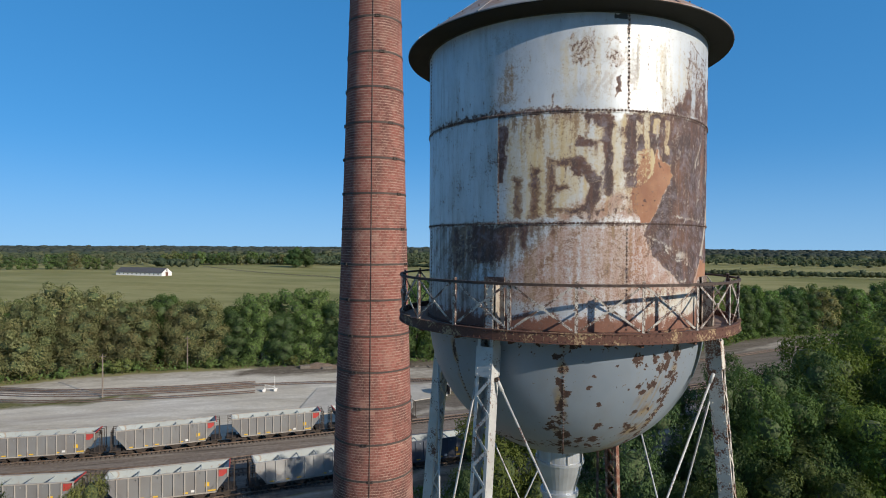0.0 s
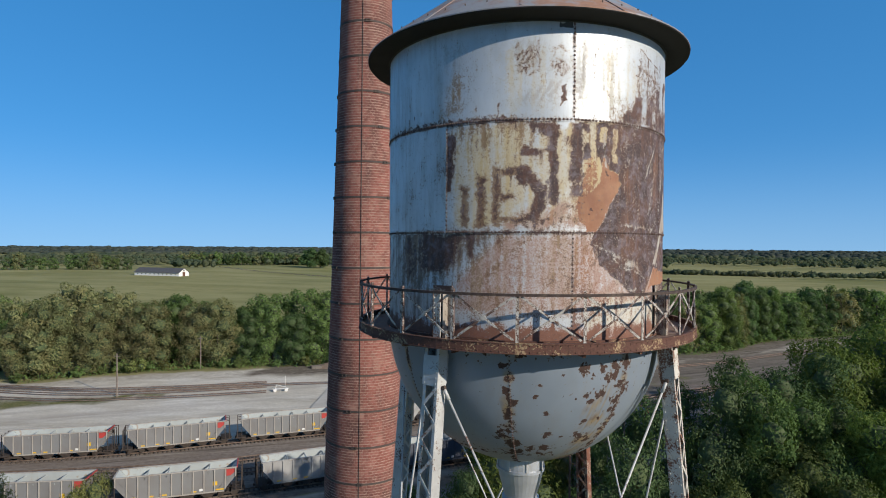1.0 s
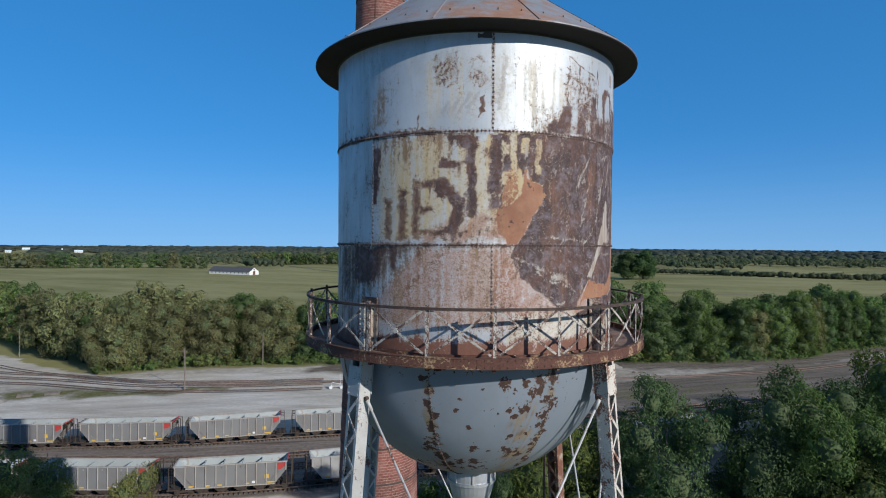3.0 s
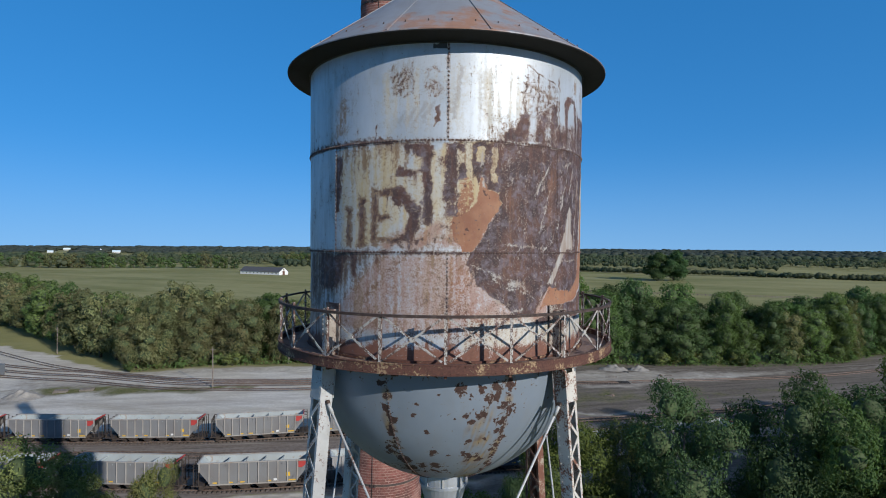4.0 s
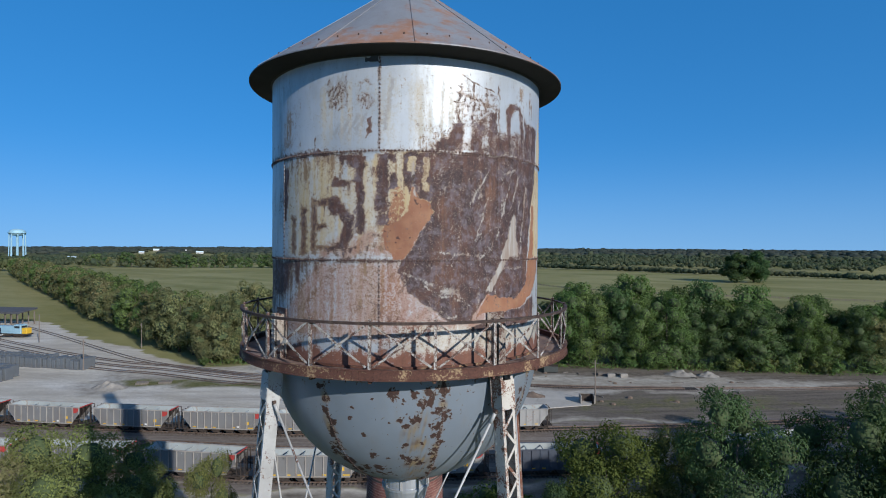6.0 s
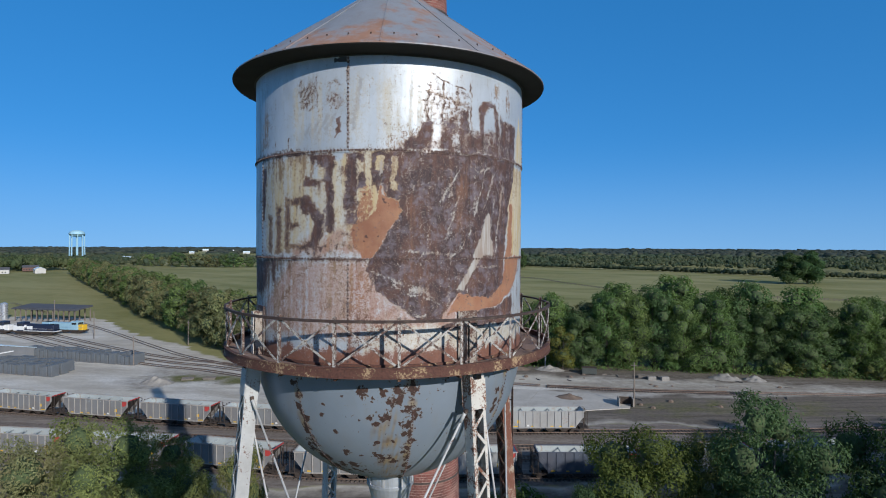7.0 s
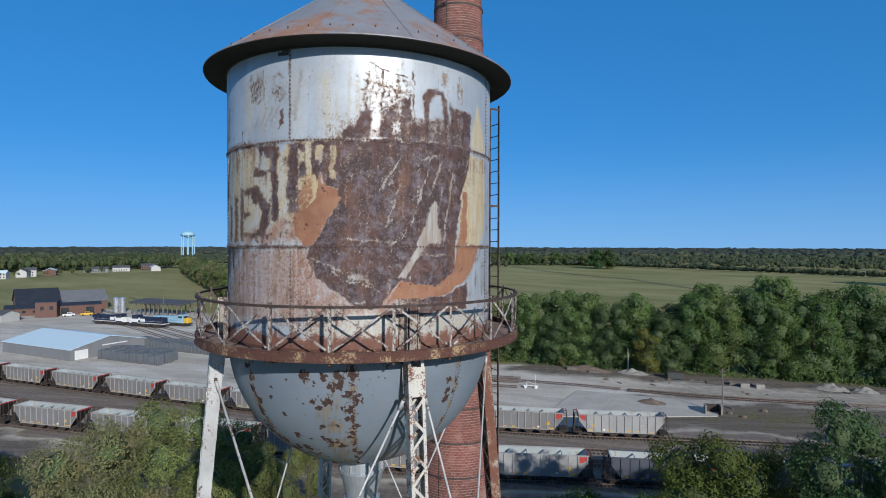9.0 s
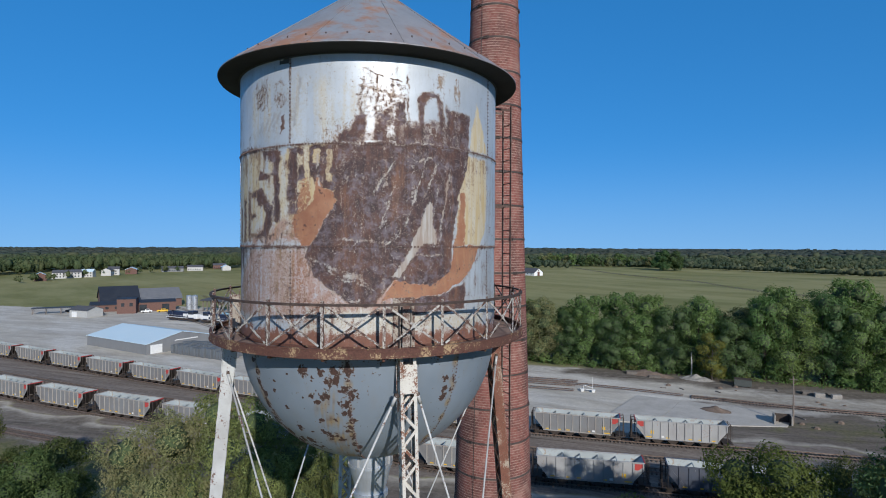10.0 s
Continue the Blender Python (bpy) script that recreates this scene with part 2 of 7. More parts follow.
BELT = [(-98, 136), (-146, 160), (-222, 207), (-293, 253), (-446, 350), (-600, 450)]

# ---- ground ----
def grid_axis(fine0, fine1, step, far0, far1):
    mid = np.arange(fine0, fine1 + step / 2, step)
    up = [fine1]
    while up[-1] < far1:
        up.append(up[-1] + step * 1.18 ** len(up))
    dn = [fine0]
    while dn[-1] > far0:
        dn.append(dn[-1] - step * 1.18 ** len(dn))
    return np.r_[np.clip(dn[:0:-1], far0, None), mid, np.clip(up[1:], None, far1)]


def wobble(x, y, size, seed):
    """A cheap smooth field between -1 and 1."""
    r = np.random.RandomState(seed)
    out = np.zeros(np.shape(x))
    for _ in range(7):
        a, k, p = r.uniform(0, math.tau), r.uniform(0.6, 1.7) / size, r.uniform(0, math.tau)
        out += np.sin((x * math.cos(a) + y * math.sin(a)) * k * math.tau + p)
    return out / 4.2


def soil_weights(x, y):
    """How much gravel, ballast, bare soil and weeds lie at a place."""
    wx = x + 2.2 * wobble(x, y, 17, 3)
    wy = y + 2.2 * wobble(x, y, 15, 4)
    far, near = np.interp(wx, *zip(*FAR_LINE)), np.interp(wx, *zip(*NEAR_LINE))
    edge = np.interp(wx, *zip(*TREE_EDGE))
    edge = np.where(wx < -100, 133 + (-100 - wx) * 0.62, edge)
    soft = lambda d, s: np.clip(0.5 + d / s, 0, 1)
    yard = soft(wy - (near - 26), 5) * soft(edge - 3 - wy, 5)
    meadow = soft(wy - np.interp(wx, [-420, -345, -315, -280, -225, -174, -154, -138, -121, -103], [100, 120, 137, 172, 186, 159, 152, 146, 138.5, 131]), 4) * soft(-106 - wx, 6)
    yard *= 1 - meadow
    bed = soft(wy - (near - 3.4), 2.5) * soft(far + 4.2 - wy, 3)
    bed = np.maximum(bed, soft(2.6 - np.abs(wy - (near - 13.5)), 2))
    gravel = yard * (1 - bed)
    dirt = np.maximum(inside(wx, wy, [(-112, 103), (-60, 121), (-58, 126), (-120, 118)], 5), inside(wx, wy, [(-108, 97), (-98, 105), (-86, 113), (-84, 119), (-105, 119), (-114, 114), (-118, 104)], 4))
    dirt = np.maximum(dirt, inside(wx, wy, [(-20, 108), (60, 134), (140, 170), (140, 205), (60, 164), (30, 146), (0, 136), (-18, 131)], 5))
    dirt = np.maximum(dirt, 0.8 * soft(8.5 - np.abs(wy - (edge - 3)), 6) * soft(wx + 110, 10))
    dirt = np.maximum(0.45 * (wx < -50) * dirt + (wx >= -50) * dirt, soft(near - 4.5 - wy, 4) * yard * np.where(wx < -22, 0.8, 1.0))
    weeds = inside(wx, wy, [(-106, 107), (-62, 121), (-60, 124), (-108, 114)], 4) * (1.0 + 0.4 * wobble(x, y, 9, 8))
    weeds = np.maximum(weeds, soft(near - 17 - wy, 7) * (0.8 + 0.5 * wobble(x, y, 8, 9)))
    weeds = np.maximum(weeds, inside(wx, wy, [(-8, 118), (60, 143), (60, 150), (10, 134)], 5) * (0.35 + 0.5 * wobble(x, y, 7, 10)))
    weeds = np.maximum(weeds, inside(wx, wy, [(-1.5, 119), (1.5, 133), (22, 140), (40, 146), (40, 134), (20, 124)], 4) * (0.26 + 0.4 * wobble(x, y, 6, 12)))
    bed = np.maximum(bed, 0.75 * soft(1.7 - np.abs(wy - np.interp(wx, *zip(*BACK_LINE))), 1.6) * soft(wx + 20, 8) * soft(26 - wx, 8))
    dirt = np.maximum(dirt, 0.44 * soft(wx + 14, 12) * yard)
    weeds = np.maximum(weeds, soft(wy - edge - 1, 4) * soft(edge + 26 - wy, 8) * soft(wx + 100, 8))
    return np.clip(gravel, 0, 1), np.clip(bed * yard, 0, 1), np.clip(dirt * np.maximum(yard, (wx > -110) * (wx < 200) * soft(edge + 4 - wy, 4)), 0, 1), np.clip(weeds, 0, 1)


def ground_material():
    k = Nodes("ground_soil")
    v = k.coords()
    fine, mid, big = k.noise(v, 1.3, 8, 0.7), k.noise(v, 0.16, 5), k.noise(v, 0.006, 6, 0.6)
    streak = k.noise(k.stretch(v, (0.25, 1, 1)), 0.5, 6)
    grass = k.mix(k.ramp(big, 0.38, 0.62), (0.175, 0.180, 0.060), (0.285, 0.255, 0.105))
    grass = k.mix(k.ramp(mid, 0.35, 0.75, 0, 0.7), grass, (0.17, 0.172, 0.06))
    grazed = k.noise(k.stretch(k.n("Mapping", Vector=v, Rotation=(0, 0, 0.3)).outputs["Vector"], (0.35, 1, 1)), 0.022, 6, 0.65)
    grass = k.mix(k.ramp(grazed, 0.42, 0.60, 0, 0.75), grass, (0.315, 0.295, 0.135))
    grass = k.mix(k.ramp(k.noise(k.stretch(v, (0.3, 1, 1)), 0.05, 5, 0.6), 0.56, 0.68, 0, 0.2), grass, (0.125, 0.135, 0.048))
    gravel = k.mix(k.ramp(mid, 0.3, 0.7), (0.61, 0.56, 0.475), (0.50, 0.46, 0.39))
    gravel = k.mix(k.ramp(streak, 0.5, 0.75), gravel, (0.67, 0.63, 0.545))
    gravel = k.mix(k.ramp(k.noise(k.stretch(v, (0.4, 1, 1)), 0.07, 6, 0.6), 0.48, 0.6, 0, 0.75), gravel, (0.74, 0.71, 0.65))
    gravel = k.mix(k.ramp(k.noise(k.stretch(v, (0.3, 1, 1)), 0.11, 6, 0.65), 0.56, 0.66, 0, 0.6), gravel, (0.36, 0.315, 0.25))
    gravel = k.mix(k.ramp(fine, 0.3, 0.75, 0, 0.5), gravel, (0.29, 0.265, 0.23))
    gravel = k.mix(k.ramp(k.noise(k.stretch(k.n("Mapping", Vector=v, Rotation=(0, 0, -0.35)).outputs["Vector"], (0.05, 0.5, 1)), 0.5, 7, 0.65), 0.46, 0.7, 0, 0.65), gravel, (0.32, 0.28, 0.24))
    bed = k.mix(k.ramp(fine, 0.3, 0.7), (0.115, 0.096, 0.083), (0.27, 0.23, 0.20))
    bed = k.mix(k.ramp(mid, 0.4, 0.7, 0, 0.6), bed, (0.165, 0.132, 0.112))
    bed = k.mix(k.ramp(k.noise(k.stretch(k.n("Mapping", Vector=v, Rotation=(0, 0, -0.28)).outputs["Vector"], (0.04, 0.8, 1)), 0.9, 7, 0.7), 0.48, 0.66, 0, 0.75), bed, (0.33, 0.295, 0.26))
    bed = k.mix(k.ramp(k.noise(k.stretch(k.n("Mapping", Vector=v, Rotation=(0, 0, -0.28)).outputs["Vector"], (0.05, 1.1, 1)), 0.7, 7, 0.7), 0.54, 0.66, 0, 0.7), bed, (0.06, 0.05, 0.044))
    soil = k.mix(k.ramp(fine, 0.3, 0.7), (0.105, 0.088, 0.072), (0.18, 0.155, 0.128))
    soil = k.mix(k.ramp(k.noise(k.stretch(k.n("Mapping", Vector=v, Rotation=(0, 0, -0.42)).outputs["Vector"], (0.05, 0.6, 1)), 0.55, 7, 0.7), 0.47, 0.68, 0, 0.75), soil, (0.255, 0.225, 0.192))
    soil = k.mix(k.ramp(k.noise(k.stretch(k.n("Mapping", Vector=v, Rotation=(0, 0, -0.42)).outputs["Vector"], (0.06, 0.9, 1)), 0.8, 6, 0.7), 0.52, 0.66, 0, 0.8), soil, (0.066, 0.054, 0.044))
    weed = k.mix(k.ramp(fine, 0.35, 0.65), (0.075, 0.09, 0.03), (0.20, 0.18, 0.08))

    def over(base, top, name, hard=0.16):
        w = k.math("ADD", k.attr(name), k.math("MULTIPLY", k.math("SUBTRACT", k.noise(v, 0.55, 6, 0.65), 0.5), 0.75))
        r = k.ramp(w, 0.5 - hard, 0.5 + hard)
        return k.mix(r, base, top)

    c = over(grass, gravel, "gravel")
    c = over(c, soil, "dirt", 0.3)
    c = over(c, bed, "ballast")
    c = over(c, weed, "weeds", 0.3)
    k.bump(k.math("ADD", fine, mid), 0.5, 0.08)
    return k.done(c, 0.95, 0, 0.15)


gx, gy = grid_axis(-330, 150, 2.5, -4900, 4900), grid_axis(30, 200, 2.0, -1200, 4950)
GX, GY = np.meshgrid(gx, gy)
gravel_w, ballast_w, dirt_w, weeds_w = soil_weights(GX, GY)
far_away = np.clip((GY - 240) / 500, 0, 1)
GZ = 0.06 * wobble(GX, GY, 11, 5) * (1 - ballast_w) + far_away * (1.6 * wobble(GX, GY, 420, 6) - 0.8)
ids = np.arange(GX.size).reshape(GX.shape)
ground_mesh = quads("ground", np.stack([GX, GY, GZ], -1).reshape(-1, 3), np.stack([ids[:-1, :-1], ids[:-1, 1:], ids[1:, 1:], ids[1:, :-1]], -1).reshape(-1, 4), ground_material(), True)
for key, w in (("gravel", gravel_w), ("ballast", ballast_w), ("dirt", dirt_w), ("weeds", weeds_w)):
    ground_mesh.attributes.new(key, "FLOAT", "POINT").data.foreach_set("value", w.astype(np.float32).ravel())
tagged(new("ground", ground_mesh), "green fields and a pale gravel rail yard with brown ballast", "ground", kind="structure")

# ---- railway tracks ----
RAIL = plain("rail_steel", (0.16, 0.10, 0.075), (0.30, 0.24, 0.20), 1.5, 0.55, 0.6)
TIE = plain("tie_wood", (0.055, 0.042, 0.034), (0.14, 0.115, 0.10), 2.0, 0.95)


def ribbon(geo, line, heading, profile):
    """A profile of (offset, z) swept along a line."""
    m = len(profile)
    h = np.radians(heading)
    pts = [(x - math.sin(a) * o, y + math.cos(a) * o, z) for (x, y), a in zip(line, h) for o, z in profile]
    n = len(line)
    geo.add(pts, [(i * m + j, (i + 1) * m + j, (i + 1) * m + (j + 1) % m, i * m + (j + 1) % m) for i in range(n - 1) for j in range(m)])


def track(points, off=0.0, label="rusty steel rails on dark wooden ties in ballast", ties=True):
    line, heading = spline(points, 4.0)
    line = beside(line, heading, off)
    t = thing("railway_track", label, "railway track", "yard tracks", "structure")
    for side in (-0.75, 0.75):
        g = Geo()
        ribbon(g, line, heading, [(side - 0.07, 0.16), (side + 0.07, 0.16), (side + 0.025, 0.2), (side + 0.035, 0.33), (side - 0.035, 0.33), (side - 0.025, 0.2)])
        part("rail", g, RAIL, t)
    if ties:
        line, heading = spline(points, 0.62)
        line = beside(line, heading, off)
        g = Geo()
        for (x, y), a in zip(line, heading):
            if -160 < x < 90:
                g.box((x, y, 0.085), (0.23, 2.55 + random.uniform(-0.1, 0.1), 0.17), pose(0, 0, 0, 0, 0, a + random.uniform(-2, 2)))
        part("ties", g, TIE, t)["kind"] = "stuff"
    return t


track(FAR_LINE, label="rusty steel rails under a parked hopper train")
track(NEAR_LINE, label="rusty steel rails beside tall trackside trees")
track(NEAR_LINE, 7.2)
track(NEAR_LINE, 12.4)
track(NEAR_LINE, -13.5)
track(BACK_LINE[:10], label="worn rails sunk in pale gravel", ties=False)
track(BACK_LINE[11:], label="worn rails sunk in pale gravel", ties=False)
track(BACK_LINE[9:12], label="rusty rails on dark ties in front of the wood")
for off in (-4.6, 4.4):
    track(BACK_LINE_2, off, "worn siding rails sunk in pale gravel", False)
track(BACK_LINE_2, 0.0, "worn siding rails sunk in pale gravel", False)

# ---- hopper cars ----
CAR_GREY = painted_steel("hopper_grey", (0.185, 0.187, 0.187), (0.15, 0.10, 0.075), 0.36, 0.5, 0.6)
CAR_RIB = painted_steel("hopper_rib", (0.34, 0.32, 0.29), (0.15, 0.10, 0.075), 0.42, 1.0, 0.6)
CAR_PALE = painted_steel("hopper_pale", (0.32, 0.32, 0.315), (0.15, 0.10, 0.075), 0.42, 0.5, 0.6)
# Slate paint darkened to hold the tree shade on one car.
CAR_SLATE_SHADE = painted_steel("hopper_slate_shade", (0.062, 0.076, 0.105), (0.11, 0.075, 0.06), 0.33, 0.5, 0.6)
CAR_IN = painted_steel("hopper_inside", (0.37, 0.405, 0.405), (0.17, 0.14, 0.115), 0.46, 0.35, 0.7)
CAR_DARK = plain("hopper_running_gear", (0.022, 0.018, 0.015), (0.07, 0.05, 0.04), 2.5, 0.85)
CAR_RED = painted_steel("hopper_red", (0.42, 0.045, 0.04), (0.2, 0.06, 0.04), 0.33, 1.0, 0.6)
CAR_YELLOW = plain("hopper_yellow", (0.72, 0.44, 0.02), (0.6, 0.36, 0.03), 4, 0.6)
CAR_WHITE = plain("hopper_stencil", (0.7, 0.7, 0.68), (0.55, 0.55, 0.53), 4, 0.7)


def hopper_car(side_mat, rib_mat, label):
    """An open-top hopper car, 15 m long about its own centre, along x, its wheels on z = 0.33."""
    car = thing("hopper_car", label, "rail car", "parked hopper cars")
    L, B, top, low = 7.0, 1.5, 4.15, 1.35
    slope = 2.3
    for s in (-1, 1):
        g = Geo()
        out = [(-L, top), (L, top), (L, top - 0.95), (L - 1.5, low), (-L + 1.5, low), (-L, top - 0.95)]
        o2 = [(x, s * B, z) for x, z in out] + [(x, s * (B - 0.03), z) for x, z in out]
        g.add(o2, [(0, 1, 2, 3, 4, 5)[::-s], (6, 7, 8, 9, 10, 11)[::s]] + [(i, (i + 1) % 6, 6 + (i + 1) % 6, 6 + i) for i in range(6)])
        part("side_sheet", g, side_mat, car)
        g = Geo()
        g.box((0, s * (B + 0.03), top + 0.03), (2 * L + 0.1, 0.16, 0.14))
        part("top_rail", g, rib_mat, car)
        g = Geo()
        g.box((0, s * (B + 0.02), low - 0.04), (2 * L - 2.9, 0.15, 0.15))
        part("side_sill", g, rib_mat, car)
        for i in range(12):
            x = -L + 0.12 + i * (2 * L - 0.24) / 11
            z0 = low if abs(x) < L - 1.5 else low + (abs(x) - L + 1.5) / 1.5 * (top - 0.95 - low)
            g = Geo()
            g.box((x, s * (B + 0.065), (top + z0) / 2), (0.14, 0.13, top - z0), None, 0.025)
            part("side_post", g, rib_mat, car)
        g = Geo()
        red = [(L - 1.2, top - 0.14), (L - 0.2, top - 0.14), (L - 0.2, top - 0.55), (L - 0.72, top - 0.98), (L - 1.2, top - 0.98)]
        g.add([(x, s * (B + y), z) for y in (0.006, 0.018) for x, z in red], [(0, 1, 2, 3, 4), (9, 8, 7, 6, 5)] + [(i, (i + 1) % 5, 5 + (i + 1) % 5, 5 + i) for i in range(5)])
        part("red_panel", g, CAR_RED, car, "red painted end panel")
        g = Geo()
        g.box((L - 2.55, s * (B + 0.014), low + 1.0), (0.52, 0.012, 0.52))
        part("placard", g, CAR_YELLOW, car, "yellow square placard")
        for i, x in enumerate((-L + 2.1, -2.9, -1.4, 2.0, L - 2.0)):
            g = Geo()
            g.box((x, s * (B + 0.014), low + 0.2), (0.55 if i != 4 else 0.95, 0.012, 0.16))
            part("marking", g, CAR_YELLOW, car, "yellow stencilled stripe")
        g = Geo()
        g.box((L - 4.2, s * (B + 0.014), low + 0.34), (0.42, 0.012, 0.3))
        part("marking", g, CAR_WHITE, car, "white stencilled block")
    for s in (-1, 1):
        g = Geo()
        g.add([(s * L, -B, top), (s * L, B, top), (s * (L - slope * 1.1), B, low), (s * (L - slope * 1.1), -B, low),
               (s * (L + 0.03), -B, top), (s * (L + 0.03), B, top), (s * (L - slope * 1.1 + 0.04), B, low - 0.03), (s * (L - slope * 1.1 + 0.04), -B, low - 0.03)],
              [(0, 1, 2, 3), (7, 6, 5, 4), (0, 4, 5, 1), (1, 5, 6, 2), (2, 6, 7, 3), (3, 7, 4, 0)])
        part("slope_sheet", g, CAR_IN, car)
        g = Geo()
        g.box((s * (L + 0.06), 0, top + 0.02), (0.14, 2 * B, 0.16))
        part("end_rail", g, CAR_RED if s > 0 else rib_mat, car)
        for y in (-1.42, -0.48, 0.48, 1.42):
            part("end_post", Geo().box((s * (L + 0.62), y, 2.65), (0.09, 0.09, 3.05)), CAR_DARK, car)
            part("end_strut", Geo().bar((s * (L + 0.02), y, top - 0.02), (s * (L + 0.66), y, top - 0.02), 0.07, 0.07), CAR_DARK, car)
        for y in (-1.42, 1.42):
            part("corner_post", Geo().box((s * (L - 0.05), y, 2.3), (0.09, 0.09, 2.3)), CAR_DARK, car)
        for k in range(7):
            part("rung", Geo().bar((s * (L + 0.02), -1.44, 1.5 + 0.38 * k), (s * (L + 0.6), -1.44, 1.5 + 0.38 * k), 0.028, 0.028), CAR_DARK, car)
        g = Geo()
        g.add([(s * (L - 0.02), -B + 0.04, top - 0.08), (s * (L - 0.02), B - 0.04, top - 0.08), (s * (L - slope * 1.1 - 0.02), B - 0.04, low - 0.1), (s * (L - slope * 1.1 - 0.02), -B + 0.04, low - 0.1),
               (s * (L + 0.01), -B + 0.04, top - 0.1), (s * (L + 0.01), B - 0.04, top - 0.1), (s * (L - slope * 1.1 + 0.02), B - 0.04, low - 0.14), (s * (L - slope * 1.1 + 0.02), -B + 0.04, low - 0.14)],
              [(0, 1, 2, 3), (7, 6, 5, 4), (0, 4, 5, 1), (1, 5, 6, 2), (2, 6, 7, 3), (3, 7, 4, 0)])
        part("slope_underside", g, CAR_DARK, car)
        g = Geo()
        g.box((s * (L + 0.1), 0, 1.18), (1.5, 2.9, 0.16)).box((s * (L + 0.75), 0, 0.98), (0.5, 0.3, 0.28))
        part("end_platform", g, CAR_DARK, car)
        truck = part("truck", Geo().box((s * (L - 1.1), -1.05, 0.85), (2.2, 0.16, 0.26)).box((s * (L - 1.1), 1.05, 0.85), (2.2, 0.16, 0.26)).box((s * (L - 1.1), 0, 0.95), (0.35, 2.3, 0.3)), CAR_DARK, car)
        for dx in (-0.85, 0.85):
            g = Geo()
            for y in (-0.78, 0.78):
                g.tube([(s * (L - 1.1) + dx, y - 0.07, 0.79), (s * (L - 1.1) + dx, y + 0.07, 0.79)], 0.46, 14)
            g.tube([(s * (L - 1.1) + dx, -0.8, 0.79), (s * (L - 1.1) + dx, 0.8, 0.79)], 0.08, 8)
            part("wheelset", g, CAR_DARK, truck)
    g = Geo()
    g.box((0, 0, 1.0), (2 * L + 0.6, 0.5, 0.35))
    part("centre_sill", g, CAR_DARK, car)
    for i in range(4):
        x = -3.6 + i * 2.4
        g = Geo()
        a, b, h = 1.18, 0.42, 0.62
        g.add([(x - a, -1.42, low), (x + a, -1.42, low), (x + a, 1.42, low), (x - a, 1.42, low), (x - b, -1.3, h), (x + b, -1.3, h), (x + b, 1.3, h), (x - b, 1.3, h)],
              [(4, 5, 6, 7)[::-1], (0, 1, 5, 4), (1, 2, 6, 5), (2, 3, 7, 6), (3, 0, 4, 7), (0, 1, 2, 3)])
        part("hopper_chute", g, CAR_DARK, car)
        g = Geo()
        g.bar((x, -B, top - 0.35), (x, B, top - 0.35), 0.1, 0.16)
        part("cross_brace", g, CAR_IN, car)
    g = Geo()
    g.box((0, 0, low + 0.02), (2 * L - 2 * slope, 2 * B - 0.08, 0.05))
    part("floor", g, CAR_IN, car)
    for s in (-1, 1):
        g = Geo()
        out = [(-L + 0.1, top - 0.02), (L - 0.1, top - 0.02), (L - 2.3, low + 0.05), (-L + 2.3, low + 0.05)]
        g.add([(x, s * (B - 0.036), z) for x, z in out] + [(x, s * (B - 0.05), z) for x, z in out], [(0, 1, 2, 3)[::-s], (4, 5, 6, 7)[::s]] + [(i, (i + 1) % 4, 4 + (i + 1) % 4, 4 + i) for i in range(4)])
        part("lining", g, CAR_IN, car)
    return car


def on_line(points, step, x_end, count):
    """Poses of count cars, step metres apart, the first with its middle half a step before x_end."""
    line, heading = spline(points, 0.25)
    i = int(np.argmin(np.abs(line[:, 0] - x_end))) - int(step / 2 / 0.25)
    for _ in range(count):
        j = max(0, min(len(line) - 1, i))
        yield pose(line[j, 0], line[j, 1], 0, 0, 0, heading[j])
        i -= int(round(step / 0.25))


car_grey = hopper_car(CAR_GREY, CAR_RIB, "grey open-top hopper car with pale ribs and red end panels")
car_pale = hopper_car(CAR_PALE, CAR_PALE, "pale grey open-top hopper car with weathered white sides")
spots = list(on_line(FAR_LINE, 16.4, -5.0, 13))
car_pale.matrix_basis = spots[0] @ pose(0, 0, 0, 0, 0, 180)
car_grey.matrix_basis = spots[1]
for m in spots[2:]:
    copy_thing(car_grey, m)
for i, m in enumerate(on_line(NEAR_LINE, 17.0, 35.4, 12)):
    if i == 2:
        hopper_car(CAR_SLATE_SHADE, CAR_SLATE_SHADE, "dark slate-blue open-top hopper car with plain sides").matrix_basis = m
    else:
        copy_thing(car_pale if i == 3 else car_grey, m)

# ---- old water tower ----
TX, TY, TR = 2.585, 12.759, 2.874
Z_BOWL, Z_RING1, Z_RING2, Z_TOP = 30.98, 32.88, 34.795, 36.815
DECK, DECK_R, RAIL_Z = 31.1, 3.51, 31.88


